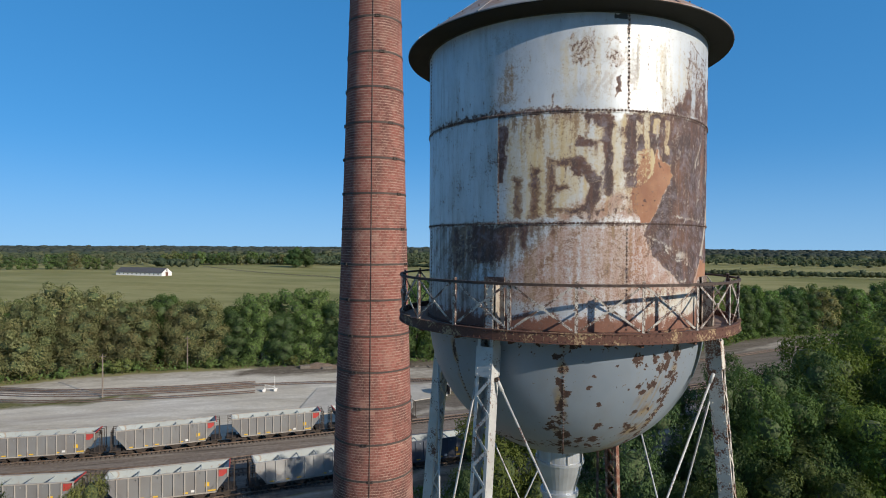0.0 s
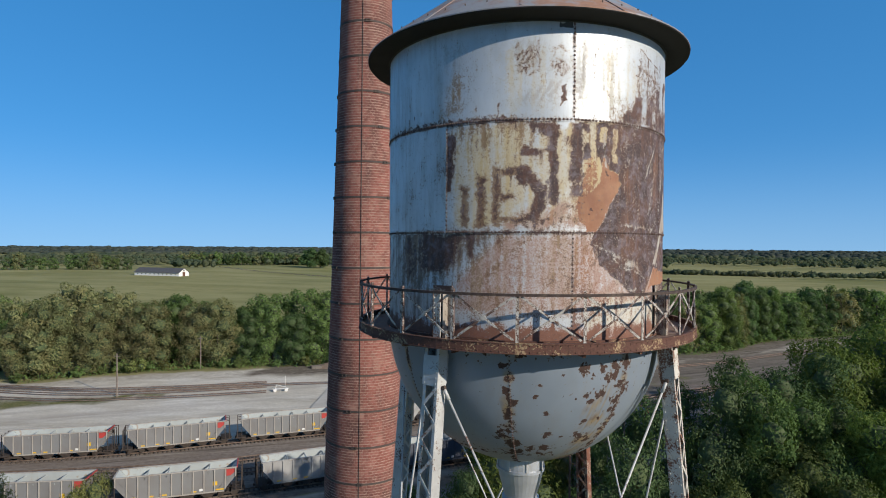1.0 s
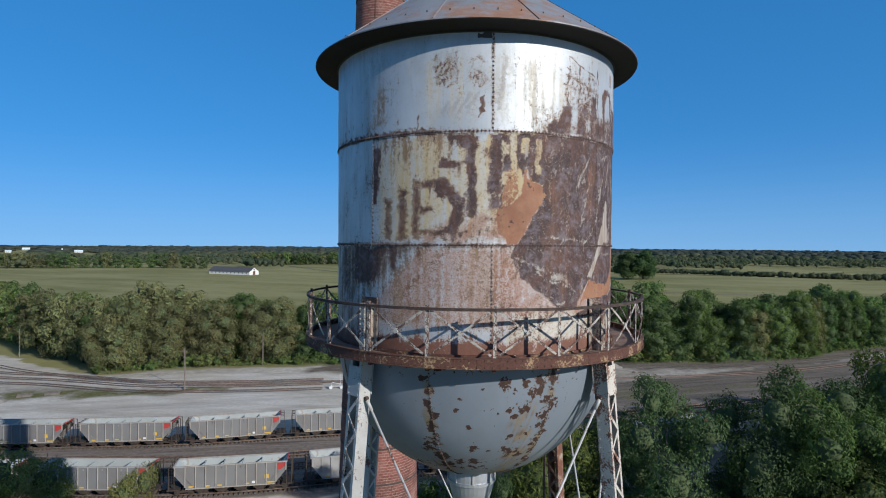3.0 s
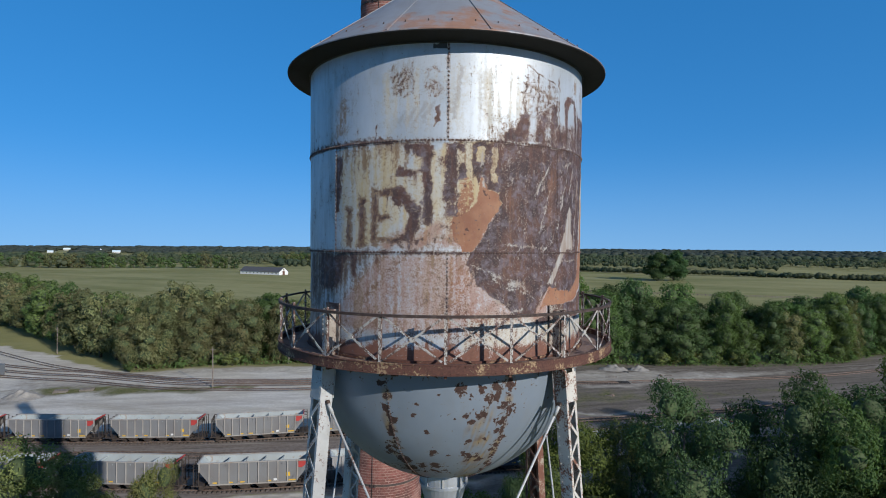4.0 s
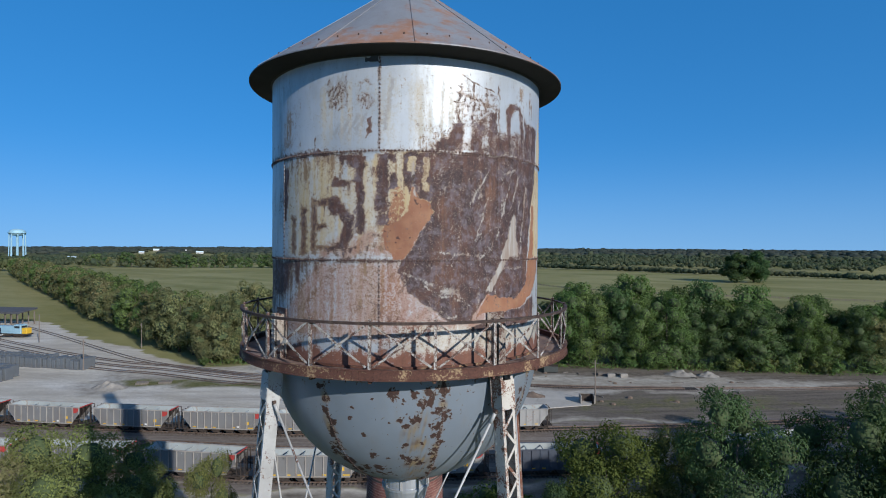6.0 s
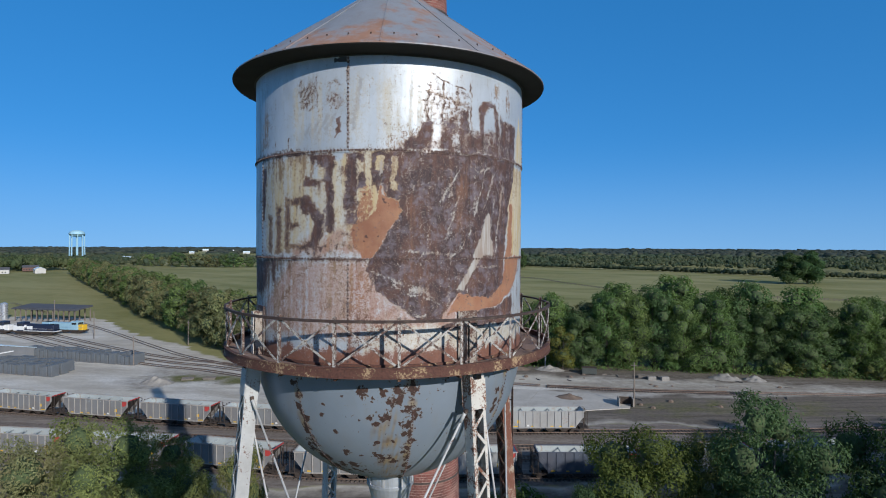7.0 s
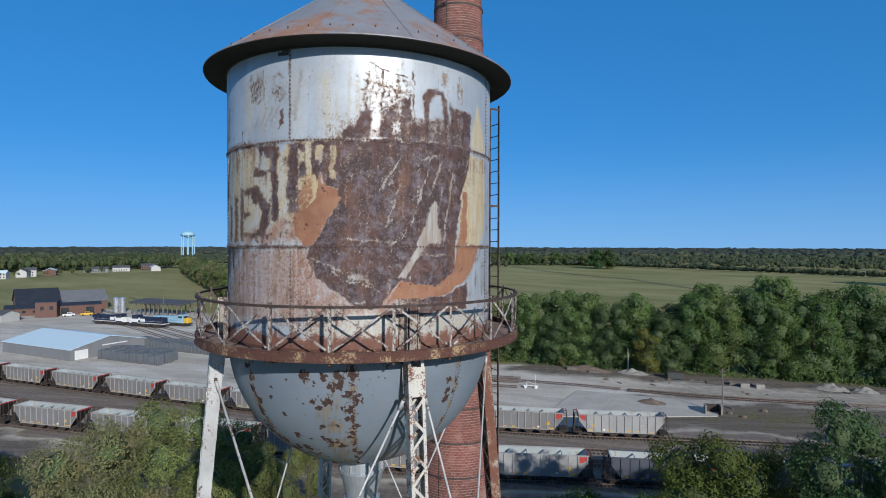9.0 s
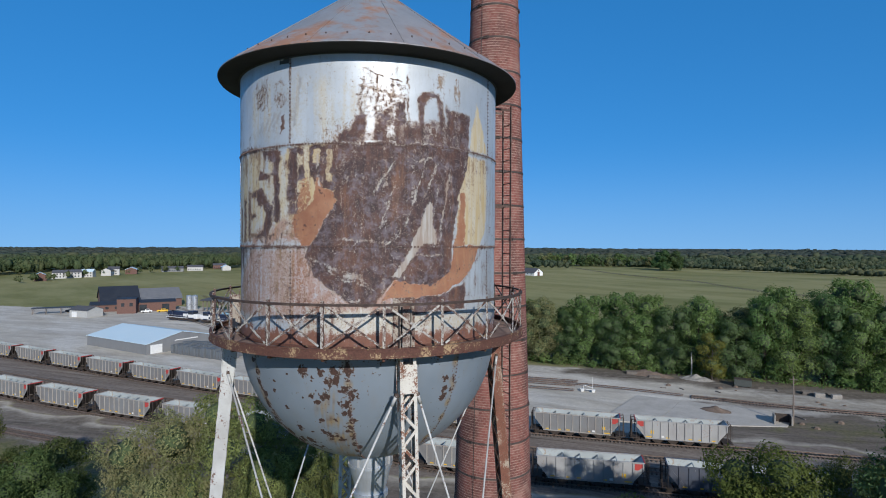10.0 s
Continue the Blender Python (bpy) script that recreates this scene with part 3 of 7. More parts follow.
def tank_paint_material():
    """Aluminium paint, rusted, stained and shaded where the painted masks say so."""
    k = Nodes("tank_paint")
    v = k.coords()
    fine, mid, big = k.noise(v, 16, 8, 0.7), k.noise(v, 3.2, 6, 0.6), k.noise(v, 0.8, 4)
    drip = k.noise(k.stretch(v, (1, 1, 0.11)), 9, 6, 0.6)
    grit = k.noise(v, 45, 5, 0.75)
    wear = lambda x, w: k.math("MULTIPLY", k.math("SUBTRACT", x, 0.5), w)
    jag = k.math("ADD", wear(fine, 1.5), k.math("ADD", wear(mid, 0.7), k.math("ADD", wear(grit, 1.9), wear(drip, 0.8))))
    thin = k.noise(k.stretch(v, (1, 1, 0.05)), 34, 4, 0.6)

    def cover(name, hard=0.05, amount=1.0, jags=1.0):
        w = k.math("ADD", k.attr(name), k.math("MULTIPLY", jag, jags))
        return k.ramp(w, 0.5 - hard, 0.5 + hard, 0, amount)

    dirty = k.math("SUBTRACT", 1.0, k.math("MULTIPLY", k.attr("clean"), 0.72))
    soil = lambda f: k.math("MULTIPLY", f, dirty)
    base = k.mix(k.ramp(big, 0.35, 0.7), (0.50, 0.53, 0.555), (0.40, 0.43, 0.455))
    base = k.mix(soil(k.ramp(drip, 0.48, 0.75, 0, 0.6)), base, (0.30, 0.295, 0.275))
    base = k.mix(soil(k.ramp(thin, 0.55, 0.72, 0, 0.45)), base, (0.30, 0.26, 0.21))
    base = k.mix(soil(k.ramp(k.noise(k.stretch(v, (1, 1, 0.3)), 2.1, 6, 0.65), 0.52, 0.7, 0, 0.4)), base, (0.31, 0.28, 0.245))
    base = k.mix(soil(k.ramp(grit, 0.60, 0.74, 0, 0.6)), base, (0.22, 0.18, 0.15))
    base = k.mix(soil(k.ramp(fine, 0.69, 0.73, 0, 0.85)), base, (0.12, 0.07, 0.05))
    base = k.mix(k.ramp(k.noise(k.stretch(v, (1, 1, 0.45)), 1.3, 5, 0.6), 0.5, 0.62, 0, 0.5), base, (0.58, 0.61, 0.63))
    cream = k.mix(k.ramp(drip, 0.35, 0.65), (0.43, 0.325, 0.165), (0.47, 0.435, 0.35))
    wash = k.mix(k.ramp(drip, 0.35, 0.68), (0.30, 0.155, 0.105), (0.41, 0.315, 0.28))
    wash = k.mix(k.ramp(grit, 0.48, 0.7, 0, 0.7), wash, (0.21, 0.09, 0.055))
    brown = k.mix(k.ramp(drip, 0.35, 0.65), (0.13, 0.072, 0.04), (0.27, 0.175, 0.095))
    orange = k.mix(k.ramp(mid, 0.3, 0.7), (0.265, 0.112, 0.06), (0.32, 0.165, 0.095))
    orange = k.mix(k.ramp(grit, 0.58, 0.75, 0, 0.6), orange, (0.25, 0.09, 0.04))
    orange = k.mix(k.ramp(drip, 0.5, 0.72, 0, 0.55), orange, (0.40, 0.25, 0.13))
    orange = k.mix(k.ramp(k.noise(v, 1.7, 5, 0.65), 0.5, 0.68, 0, 0.6), orange, (0.20, 0.085, 0.05))
    orange = k.mix(k.ramp(k.noise(v, 9, 3, 0.5), 0.66, 0.69, 0, 0.9), orange, (0.07, 0.035, 0.03))
    dark = k.mix(k.ramp(fine, 0.35, 0.65), (0.026, 0.016, 0.017), (0.066, 0.036, 0.035))
    dark = k.mix(k.ramp(drip, 0.48, 0.75, 0, 0.6), dark, (0.135, 0.066, 0.045))
    dark = k.mix(k.ramp(k.noise(v, 1.9, 6, 0.65), 0.47, 0.66, 0, 0.55), dark, (0.155, 0.072, 0.046))
    dark = k.mix(k.ramp(grit, 0.55, 0.69, 0, 0.55), dark, (0.27, 0.215, 0.19))
    dark = k.mix(k.ramp(k.noise(v, 5.5, 5, 0.7), 0.49, 0.64, 0, 0.72), dark, (0.165, 0.14, 0.16))
    dark = k.mix(k.ramp(k.noise(k.stretch(v, (1, 1, 0.16)), 2.6, 6, 0.7), 0.56, 0.68, 0, 0.6), dark, (0.21, 0.10, 0.055))
    grey = k.mix(k.ramp(mid, 0.3, 0.7), (0.27, 0.25, 0.23), (0.38, 0.36, 0.34))
    m_cream, m_wash, m_brown = cover("cream", 0.28, 1.0, 0.55), cover("wash", 0.25, 0.9, 0.7), cover("brown", 0.2, 0.9)
    m_grey, m_orange, m_dark, m_pale = cover("grey", 0.3, 0.7, 1.1), cover("orange", 0.06), cover("dark", 0.06), cover("pale", 0.1, 0.85)
    rust = k.mix(k.ramp(fine, 0.3, 0.7), (0.115, 0.046, 0.03), (0.21, 0.09, 0.055))
    m_rust = cover("rust", 0.12, 0.95, 1.0)
    halo = k.ramp(k.math("ADD", k.attr("dark"), k.math("MULTIPLY", jag, 0.4)), 0.2, 0.5, 0, 0.75)
    c = k.mix(m_cream, base, cream)
    c = k.mix(m_wash, c, wash)
    c = k.mix(m_grey, c, grey)
    c = k.mix(m_brown, c, brown)
    c = k.mix(halo, c, k.mix(k.ramp(drip, 0.4, 0.6), (0.20, 0.115, 0.06), (0.33, 0.24, 0.16)))
    c = k.mix(k.ramp(k.math("ADD", k.attr("grime_shade"), k.math("MULTIPLY", jag, 0.5)), 0.1, 0.85, 0, 0.85), c, k.mix(k.ramp(mid, 0.35, 0.65), (0.085, 0.075, 0.068), (0.15, 0.125, 0.10)))
    c = k.mix(m_rust, c, rust)
    c = k.mix(m_orange, c, orange)
    c = k.mix(m_dark, c, dark)
    c = k.mix(m_pale, c, k.mix(k.ramp(drip, 0.4, 0.6), (0.43, 0.415, 0.38), (0.31, 0.25, 0.205)))
    bare = k.math("MAXIMUM", m_dark, k.math("MAXIMUM", m_brown, k.math("MAXIMUM", m_orange, k.math("MAXIMUM", m_wash, m_rust))), True)
    k.bump(k.math("ADD", k.math("MULTIPLY", bare, -0.6), k.math("ADD", k.math("MULTIPLY", grit, 0.35), k.math("MULTIPLY", big, 1.6))), 0.35, 0.012)
    stained = k.math("MAXIMUM", bare, m_cream, True)
    rough = k.math("ADD", k.ramp(stained, 0, 1, 0.5, 0.76), k.ramp(drip, 0.3, 0.7, -0.05, 0.08))
    return k.done(c, rough, k.ramp(stained, 0, 1, 0.36, 0.0), 0.5)


# worn sign strokes, as outlines of (bearing, height)
def stroke(a0, a1, z0, z1):
    return [(a0, z0), (a1, z0), (a1, z1), (a0, z1)]


SIGN = [
    [(-97.2, 34.2), (-96.1, 34.34), (-91.2, 34.27), (-86.9, 34.37), (-86.9, 34.25), (-92.4, 34.14)],
    [(-99, 33.96), (-95.4, 34.0), (-91.1, 33.87), (-87.8, 33.62), (-88.2, 33.31), (-91, 33.04), (-98.6, 33.0), (-98.6, 33.1), (-93.8, 33.19), (-92.4, 33.5), (-93.9, 33.66), (-99, 33.76)],
    stroke(-87.8, -84.3, 33.34, 34.7), [(-95.4, 34.78), (-84.7, 34.77), (-84.7, 34.53), (-87.6, 34.5), (-91.5, 34.62), (-93, 34.56)],
    stroke(-80.4, -75.8, 33.46, 34.74), stroke(-76.2, -72.7, 34.62, 34.74), [(-76, 34.4), (-74.5, 34.4), (-72.6, 34.34), (-72.9, 34.15), (-76, 34.1)], [(-76, 33.77), (-73.3, 33.77), (-73.3, 33.54), (-76, 33.46)]]
FADED = [stroke(-118.1, -114.9, 32.95, 33.72), stroke(-112.3, -109.0, 32.95, 33.84), stroke(-106.8, -103.5, 32.95, 34.0), stroke(-104, -97.6, 33.82, 33.97), stroke(-104, -99.6, 33.4, 33.54), stroke(-104, -97.6, 33.04, 33.17)]
TOP_SIGN = [
    [(-59.6, 34.8), (-59.1, 34.99), (-54.5, 35.09), (-52.9, 35.32), (-49.2, 35.3), (-49.2, 34.8)],
    [(-47, 34.8), (-47, 35.26), (-40.6, 35.5), (-38.9, 35.54), (-38.9, 35.4), (-42.6, 35.2), (-42.4, 34.8)],
    [(-38.3, 34.8), (-38.3, 35.58), (-35.2, 35.58), (-34.9, 35.1), (-30.5, 35.12), (-30.5, 34.8)],
    [(-29.2, 34.8), (-29.2, 35.7), (-27.6, 35.82), (-25.2, 35.83), (-21, 35.8), (-18.3, 35.54), (-18.2, 34.8), (-22.4, 34.8), (-21.6, 35.12), (-20.9, 35.46), (-22.4, 35.68), (-24.8, 35.7), (-26.6, 35.55), (-26.8, 34.8)],
    [(-17.7, 34.8), (-17.3, 35.62), (-13.8, 35.56), (-4.2, 35.53), (-4.6, 35.13), (-6.0, 34.8)]]


def tank_masks(az, z):
    """The faded sign, rust, stains and side shade on the tank, by bearing in degrees and height."""
    deg = radians(1) * TR
    u = deg * az
    w = 0.035 * wobble(u, z, 0.55, 21) + 0.018 * wobble(u, z, 0.17, 22)
    a, h = u + w, z + 0.8 * w + 0.02 * wobble(u, z, 0.3, 24)
    runs = 0.7 * wobble(u, z * 0.05, 0.30, 23) + 0.6 * wobble(u, z * 0.04, 0.11, 28)
    blots = wobble(u, z, 0.42, 25)

    def area(pts, soft=0.24):
        return inside(a, h, [(deg * p, q) for p, q in pts], soft)

    def shapes(rows, soft=0.1):
        out = np.zeros(np.shape(az))
        for pts in rows:
            out = np.maximum(out, area(pts, soft))
        return out

    rs = np.random.RandomState(77)

    def drips(count, a0, a1, z0, jit, ln0, ln1, wd0, wd1):
        """Runs of stain that start below z0 and fade as they go down."""
        out = np.zeros(np.shape(az))
        for _ in range(count):
            c, top, ln, wd, k = deg * rs.uniform(a0, a1), z0 - rs.uniform(0, jit), rs.uniform(ln0, ln1), rs.uniform(wd0, wd1), rs.uniform(0.5, 1.0)
            d = (top - z) / ln
            out = np.maximum(out, np.exp(-((u - c + 0.01 * np.sin(z * 9 + c)) / (wd * (1 - 0.4 * np.clip(d, 0, 1)))) ** 2) * np.clip(d * 14, 0, 1) * np.clip(1.15 - d, 0, 1) * k)
        return out

    main = area([(-70.6, 34.76), (-4.8, 34.84), (-6, 34.4), (-10.3, 33.9), (-13.4, 33.2), (-13.8, 32.9), (-14.8, 32.37), (-23.2, 32.08), (-37.6, 32.26), (-41.3, 32.11), (-45.4, 31.8), (-50.6, 31.72), (-67.7, 32.23), (-72.4, 32.68), (-70.4, 32.9), (-66.9, 33.17), (-62.5, 33.52), (-59.7, 33.75), (-60.9, 33.91), (-64.6, 33.94), (-66, 34.05), (-67.4, 34.22), (-68.8, 34.0), (-70.4, 34.2)], 0.06)
    main = np.maximum(main, area([(-47, 31.62), (-36, 31.88), (-19, 31.97), (-6, 32.16), (-6.8, 31.62)], 0.06))
    main *= 1 - shapes([stroke(-69.1, -66.1, 34.45, 34.68), stroke(-63.6, -61.8, 34.08, 34.68)], 0.05)
    dark = np.maximum(main * (0.88 + 0.1 * blots + 0.06 * runs), np.maximum(shapes(SIGN) * (0.8 + 0.16 * blots + 0.1 * runs), np.maximum(shapes(TOP_SIGN) * (0.78 + 0.16 * runs + 0.08 * blots), shapes(FADED, 0.12) * (0.56 + 0.2 * blots + 0.1 * runs))))
    mottle = area([(-62, 34.78), (-54, 35.2), (-41, 35.5), (-36, 35.2), (-4.5, 35.5), (-4.5, 34.78)], 0.2)
    dark = np.maximum(dark, mottle * (0.46 + 0.08 * (az > -44) + 0.14 * blots + 0.1 * runs))
    dark = np.maximum(dark, area([(-136, 32.9), (-118.5, 32.86), (-120, 32.33), (-127, 32.1), (-137, 32.2)], 0.2) * (0.86 + 0.2 * runs))
    dark = np.maximum(dark, area([(-150, 32.88), (-106, 32.88), (-150, 31.8)], 0.3) * (0.46 + 0.24 * runs + 0.12 * blots))
    dark = np.maximum(dark, area([(-116, 32.86), (-112.4, 32.86), (-113.4, 32.4), (-115.4, 32.4)], 0.1) * 0.95)
    dark = np.maximum(dark, area([(-124.2, 34.62), (-120.8, 34.6), (-120.6, 34.08), (-121.9, 33.95), (-122.5, 33.6), (-124.6, 33.6)], 0.08))
    dark = np.maximum(dark, area([(-83.2, 35.36), (-81.2, 35.4), (-81.9, 35.18), (-81.8, 35.09), (-83.0, 35.07), (-84.2, 35.0), (-84.0, 35.16), (-82.7, 35.22)], 0.045))
    dark = np.maximum(dark, area([(-92, 36.15), (-90.8, 36.1), (-90.8, 35.6), (-92, 35.6)], 0.05) * 0.45)
    # rust creeping from the seams
    for ring in (Z_RING1, Z_RING2):
        down = np.clip(ring - z, 0, 1)
        near = np.exp(-(np.abs(z - ring) / 0.06) ** 2) * 0.52 + np.exp(-down / 0.13) * (z < ring) * np.clip(0.22 + 0.22 * runs, 0, 0.5)
        side = np.where(ring == Z_RING2, 0.75 + 0.5 * (az < -98) * (az > -150), 1.0)
        dark = np.maximum(dark, near * side * (0.85 + 0.3 * blots))
    crumbs = wobble(u, z, 0.13, 91) + 0.7 * wobble(u, z, 0.06, 92)
    dark = np.maximum(dark, np.exp(-((z - Z_RING2 - 0.02) / 0.075) ** 2) * np.clip(0.5 + 0.45 * crumbs, 0, 0.95) * np.clip((-92 - az) / 10, 0, 1))
    for k in range(8):
        s = SEAM - 90 + 45 * k
        dark = np.maximum(dark, np.exp(-(np.abs(u - deg * (s + 0.5)) / 0.045) ** 2) * 0.44 * (0.9 + 0.5 * blots) * ((z < Z_RING1) + (z > Z_RING2) if k % 2 == 0 else (z > Z_RING1) * (z < Z_RING2)))
    low = np.clip((31.385 + 0.07 * blots + 0.05 * runs - z) / 0.22, 0, 1)
    orange = area([(-78, 33.31), (-75.7, 33.07), (-73.7, 32.89), (-70.4, 32.9), (-66.9, 33.17), (-62.5, 33.52), (-59.7, 33.75), (-60.9, 33.91), (-64.6, 33.94), (-66, 34.05), (-67.4, 34.22), (-68.6, 34.05), (-68.9, 33.76), (-72.4, 33.58), (-74.8, 33.51), (-77.5, 33.48)], 0.06)
    orange = np.maximum(orange, area([(-12.4, 32.9), (3.2, 32.9), (-1.5, 32.5), (-8, 32.2), (-19.2, 31.97), (-36.4, 31.87), (-43, 31.88), (-38.5, 32.27), (-24.6, 32.13), (-15.6, 32.37)], 0.05))
    orange = np.maximum(orange, area([(-12.6, 32.9), (-8.8, 34.0), (-6.4, 34.0), (-7.0, 32.9)], 0.12))
    orange = np.maximum(orange, area([(-77, 33.4), (-72, 33.5), (-69, 33.8), (-71.0, 34.1), (-73.6, 34.25), (-75.6, 33.85)], 0.12) * 0.72)
    orange = np.maximum(orange, area([(-80, 32.84), (-70, 32.84), (-67, 31.9), (-80, 31.9)], 0.5) * (0.42 + 0.12 * runs))
    cream = area([(-122, 34.77), (-93, 34.75), (-91, 34.4), (-100, 34.05), (-107, 33.85), (-112, 33.5), (-119, 32.92), (-122, 33.8)], 0.3) * (0.7 + 0.3 * runs)
    cream = np.maximum(cream, area([(-121, 34.0), (-60, 34.77), (-60, 34.0), (-70, 33.0), (-121, 32.9)], 0.2) * (0.64 + 0.3 * runs + 0.15 * blots))
    cream = np.maximum(cream, area([(0.6, 35.8), (4, 35.4), (10.2, 34.82), (-4.8, 34.82)], 0.06))
    cream = np.maximum(cream, area([(-6.5, 34.68), (9.2, 34.72), (10.2, 33.8), (8.5, 33.2), (4, 32.9), (-12.5, 32.9), (-10.5, 34.0)], 0.06))
    cream = np.maximum(cream, area([(-72, 31.9), (-8, 31.6), (8, 31.55), (8, 31.1), (-76, 31.1)], 0.2) * 0.55)
    cream = np.maximum(cream, area([(-110, 36.1), (-60, 36.2), (-40, 35.6), (-60, 34.85), (-100, 34.85)], 0.5) * (0.30 + 0.25 * runs))
    wash = area([(-127, 31.7), (-104, 32.88), (-72, 32.88), (-72, 32.4), (-69, 32.0), (-72, 31.45), (-127, 31.45)], 0.25) * (0.72 + 0.2 * runs)
    wash = np.maximum(wash, area([(-96, 33.3), (-60, 33.6), (-64, 32.9), (-110, 32.9)], 0.25) * (0.72 + 0.25 * blots))
    wash = np.maximum(wash, low * 0.95)
    wash = np.maximum(wash, area([(-80, 32.88), (-20, 32.88), (-20, 31.75), (-46, 31.62), (-80, 31.75)], 0.2) * (0.74 + 0.25 * runs + 0.2 * blots))
    brown = shapes(FADED, 0.1)
    brown = np.maximum(brown, area([(-150, 32.9), (-105, 32.9), (-128, 31.75), (-150, 31.75)], 0.3) * (0.58 + 0.3 * runs + 0.25 * blots))
    brown = np.maximum(brown, area([(-74, 34.72), (-60, 34.72), (-60, 33.9), (-66, 33.9)], 0.2) * (0.5 + 0.3 * runs))
    brown = np.maximum(brown, np.exp(-np.clip(Z_RING2 - z, 0, 5) / 0.45) * (z < Z_RING2) * np.clip(0.42 + 0.5 * runs, 0, 0.8) * (az < -60))
    brown = np.maximum(brown, np.exp(-np.clip(Z_RING1 - z, 0, 5) / 0.35) * (z < Z_RING1) * np.clip(0.45 + 0.5 * runs, 0, 0.85) * (az < -104))
    brown = np.maximum(brown, low * np.clip(0.35 + 0.5 * blots, 0, 0.75))
    brown = np.maximum(brown, area([(-121, 35.75), (-116, 35.65), (-118, 34.9), (-127, 34.85)], 0.25) * (0.5 + 0.2 * runs))
    brown = np.maximum(brown, area([(-62, 35.15), (-53, 35.3), (-53, 34.8), (-70, 34.8)], 0.3) * (0.45 + 0.2 * blots))
    brown = np.maximum(brown, area([(-22, 36.2), (-18, 36.2), (-18.6, 35.9), (-22, 35.9)], 0.12) * 0.6)
    brown = np.maximum(brown, area([(-127, 32.88), (-70, 32.88), (-70, 31.4), (-127, 31.4)], 0.3) * np.clip(0.32 + 0.3 * runs + 0.2 * blots, 0, 0.7))
    brown = np.maximum(brown, drips(12, -9, 8, Z_RING2, 0.1, 0.5, 1.7, 0.03, 0.08) * 0.7)
    brown = np.maximum(brown, drips(8, -24, -4, 36.3, 0.3, 0.3, 0.8, 0.02, 0.06) * 0.8)
    rust = np.maximum(low * 0.9, np.clip(0.12 + 0.22 * blots, 0, 0.4) * (z < Z_RING1))
    rust = np.maximum(rust, area([(-80, 32.5), (-72, 32.6), (-68, 31.9), (-45, 31.6), (-45, 31.3), (-80, 31.3)], 0.3) * (0.38 + 0.2 * runs))
    brown = np.maximum(brown, drips(40, -124, -58, Z_RING2, 0.05, 0.3, 1.5, 0.02, 0.06) * 0.85)
    brown = np.maximum(brown, drips(30, -140, -62, Z_RING1, 0.05, 0.2, 1.0, 0.02, 0.06) * 0.85)
    brown = np.maximum(brown, drips(22, -165, -60, 36.3, 0.9, 0.3, 1.1, 0.012, 0.03) * 0.4)
    brown = np.maximum(brown, drips(12, -60, 20, 36.3, 0.7, 0.3, 0.9, 0.012, 0.03) * 0.4)
    brown = np.maximum(brown, drips(18, -170, -124, Z_RING2, 0.4, 0.4, 1.6, 0.02, 0.07) * 0.75)
    cream = np.maximum(cream, drips(40, -124, -58, Z_RING2, 0.3, 0.6, 1.9, 0.04, 0.12))
    dark = np.maximum(dark, drips(26, -126, -56, Z_RING2, 0.9, 0.15, 0.7, 0.02, 0.07) * 0.62)
    dark = np.maximum(dark, drips(14, -140, -100, Z_RING1, 0.05, 0.2, 0.8, 0.02, 0.06) * 0.75)
    dark = np.maximum(dark, drips(16, -66, -40, 35.3, 0.4, 0.1, 0.4, 0.02, 0.06) * 0.6)
    dark = np.maximum(dark, drips(12, -160, -104, Z_RING2 + 0.35, 0.3, 0.15, 0.45, 0.015, 0.04) * 0.62)
    grey = area([(-165, 35.1), (-125, 34.78), (-125, 32.0), (-165, 32.0)], 0.25) * (0.75 + 0.35 * runs)
    brown_side = drips(60, -165, -124, Z_RING2, 0.5, 0.5, 1.8, 0.02, 0.09)
    dark = np.maximum(dark, area([(-165, 34.7), (-126.5, 34.78), (-124.8, 32.95), (-165, 32.95)], 0.25) * (0.4 + 0.26 * runs + 0.14 * blots))
    grey = np.maximum(grey, area([(-100, 36.12), (-91, 36.08), (-91, 35.6), (-99, 35.6)], 0.16) * (0.45 + 0.25 * runs))
    grey = np.maximum(grey, area([(-88, 35.85), (-81.2, 35.9), (-81.2, 35.56), (-88, 35.6)], 0.12) * 0.5)
    grey = np.maximum(grey, area([(-96, 35.25), (-83, 35.4), (-83, 35.0), (-97, 35.02)], 0.2) * (0.42 + 0.25 * wobble(u + 0.6 * z, z * 0.2, 0.12, 27)))
    grey = np.maximum(grey, area([(-51.5, 36.15), (-36, 35.9), (-36, 35.3), (-53, 35.4)], 0.1) * 0.46)
    grey = np.maximum(grey, area([(-78.4, 35.25), (-75.6, 36.05), (-74.4, 36.05), (-77, 35.25)], 0.06) * 0.5)
    brown = np.maximum(brown, brown_side * 0.8)
    dark = np.maximum(dark, brown_side * 0.48)
    for pts, wd in (([(-98.6, 36.05), (-97.6, 35.6), (-96.2, 35.95), (-95.0, 35.58), (-93.6, 36.05)], 0.05), ([(-81.2, 35.98), (-83.5, 36.05), (-86, 35.96), (-86, 35.84), (-82, 35.76), (-80.9, 35.66), (-82.5, 35.58), (-86.3, 35.66)], 0.045)):
        mark = np.clip(1.3 - near_line(a, h, [(deg * p, q) for p, q in pts]) / wd, 0, 1)
        grey = np.maximum(grey, mark * (0.7 + 0.3 * blots))
        dark = np.maximum(dark, mark * (0.3 + 0.2 * wobble(u, z, 0.1, 64)))
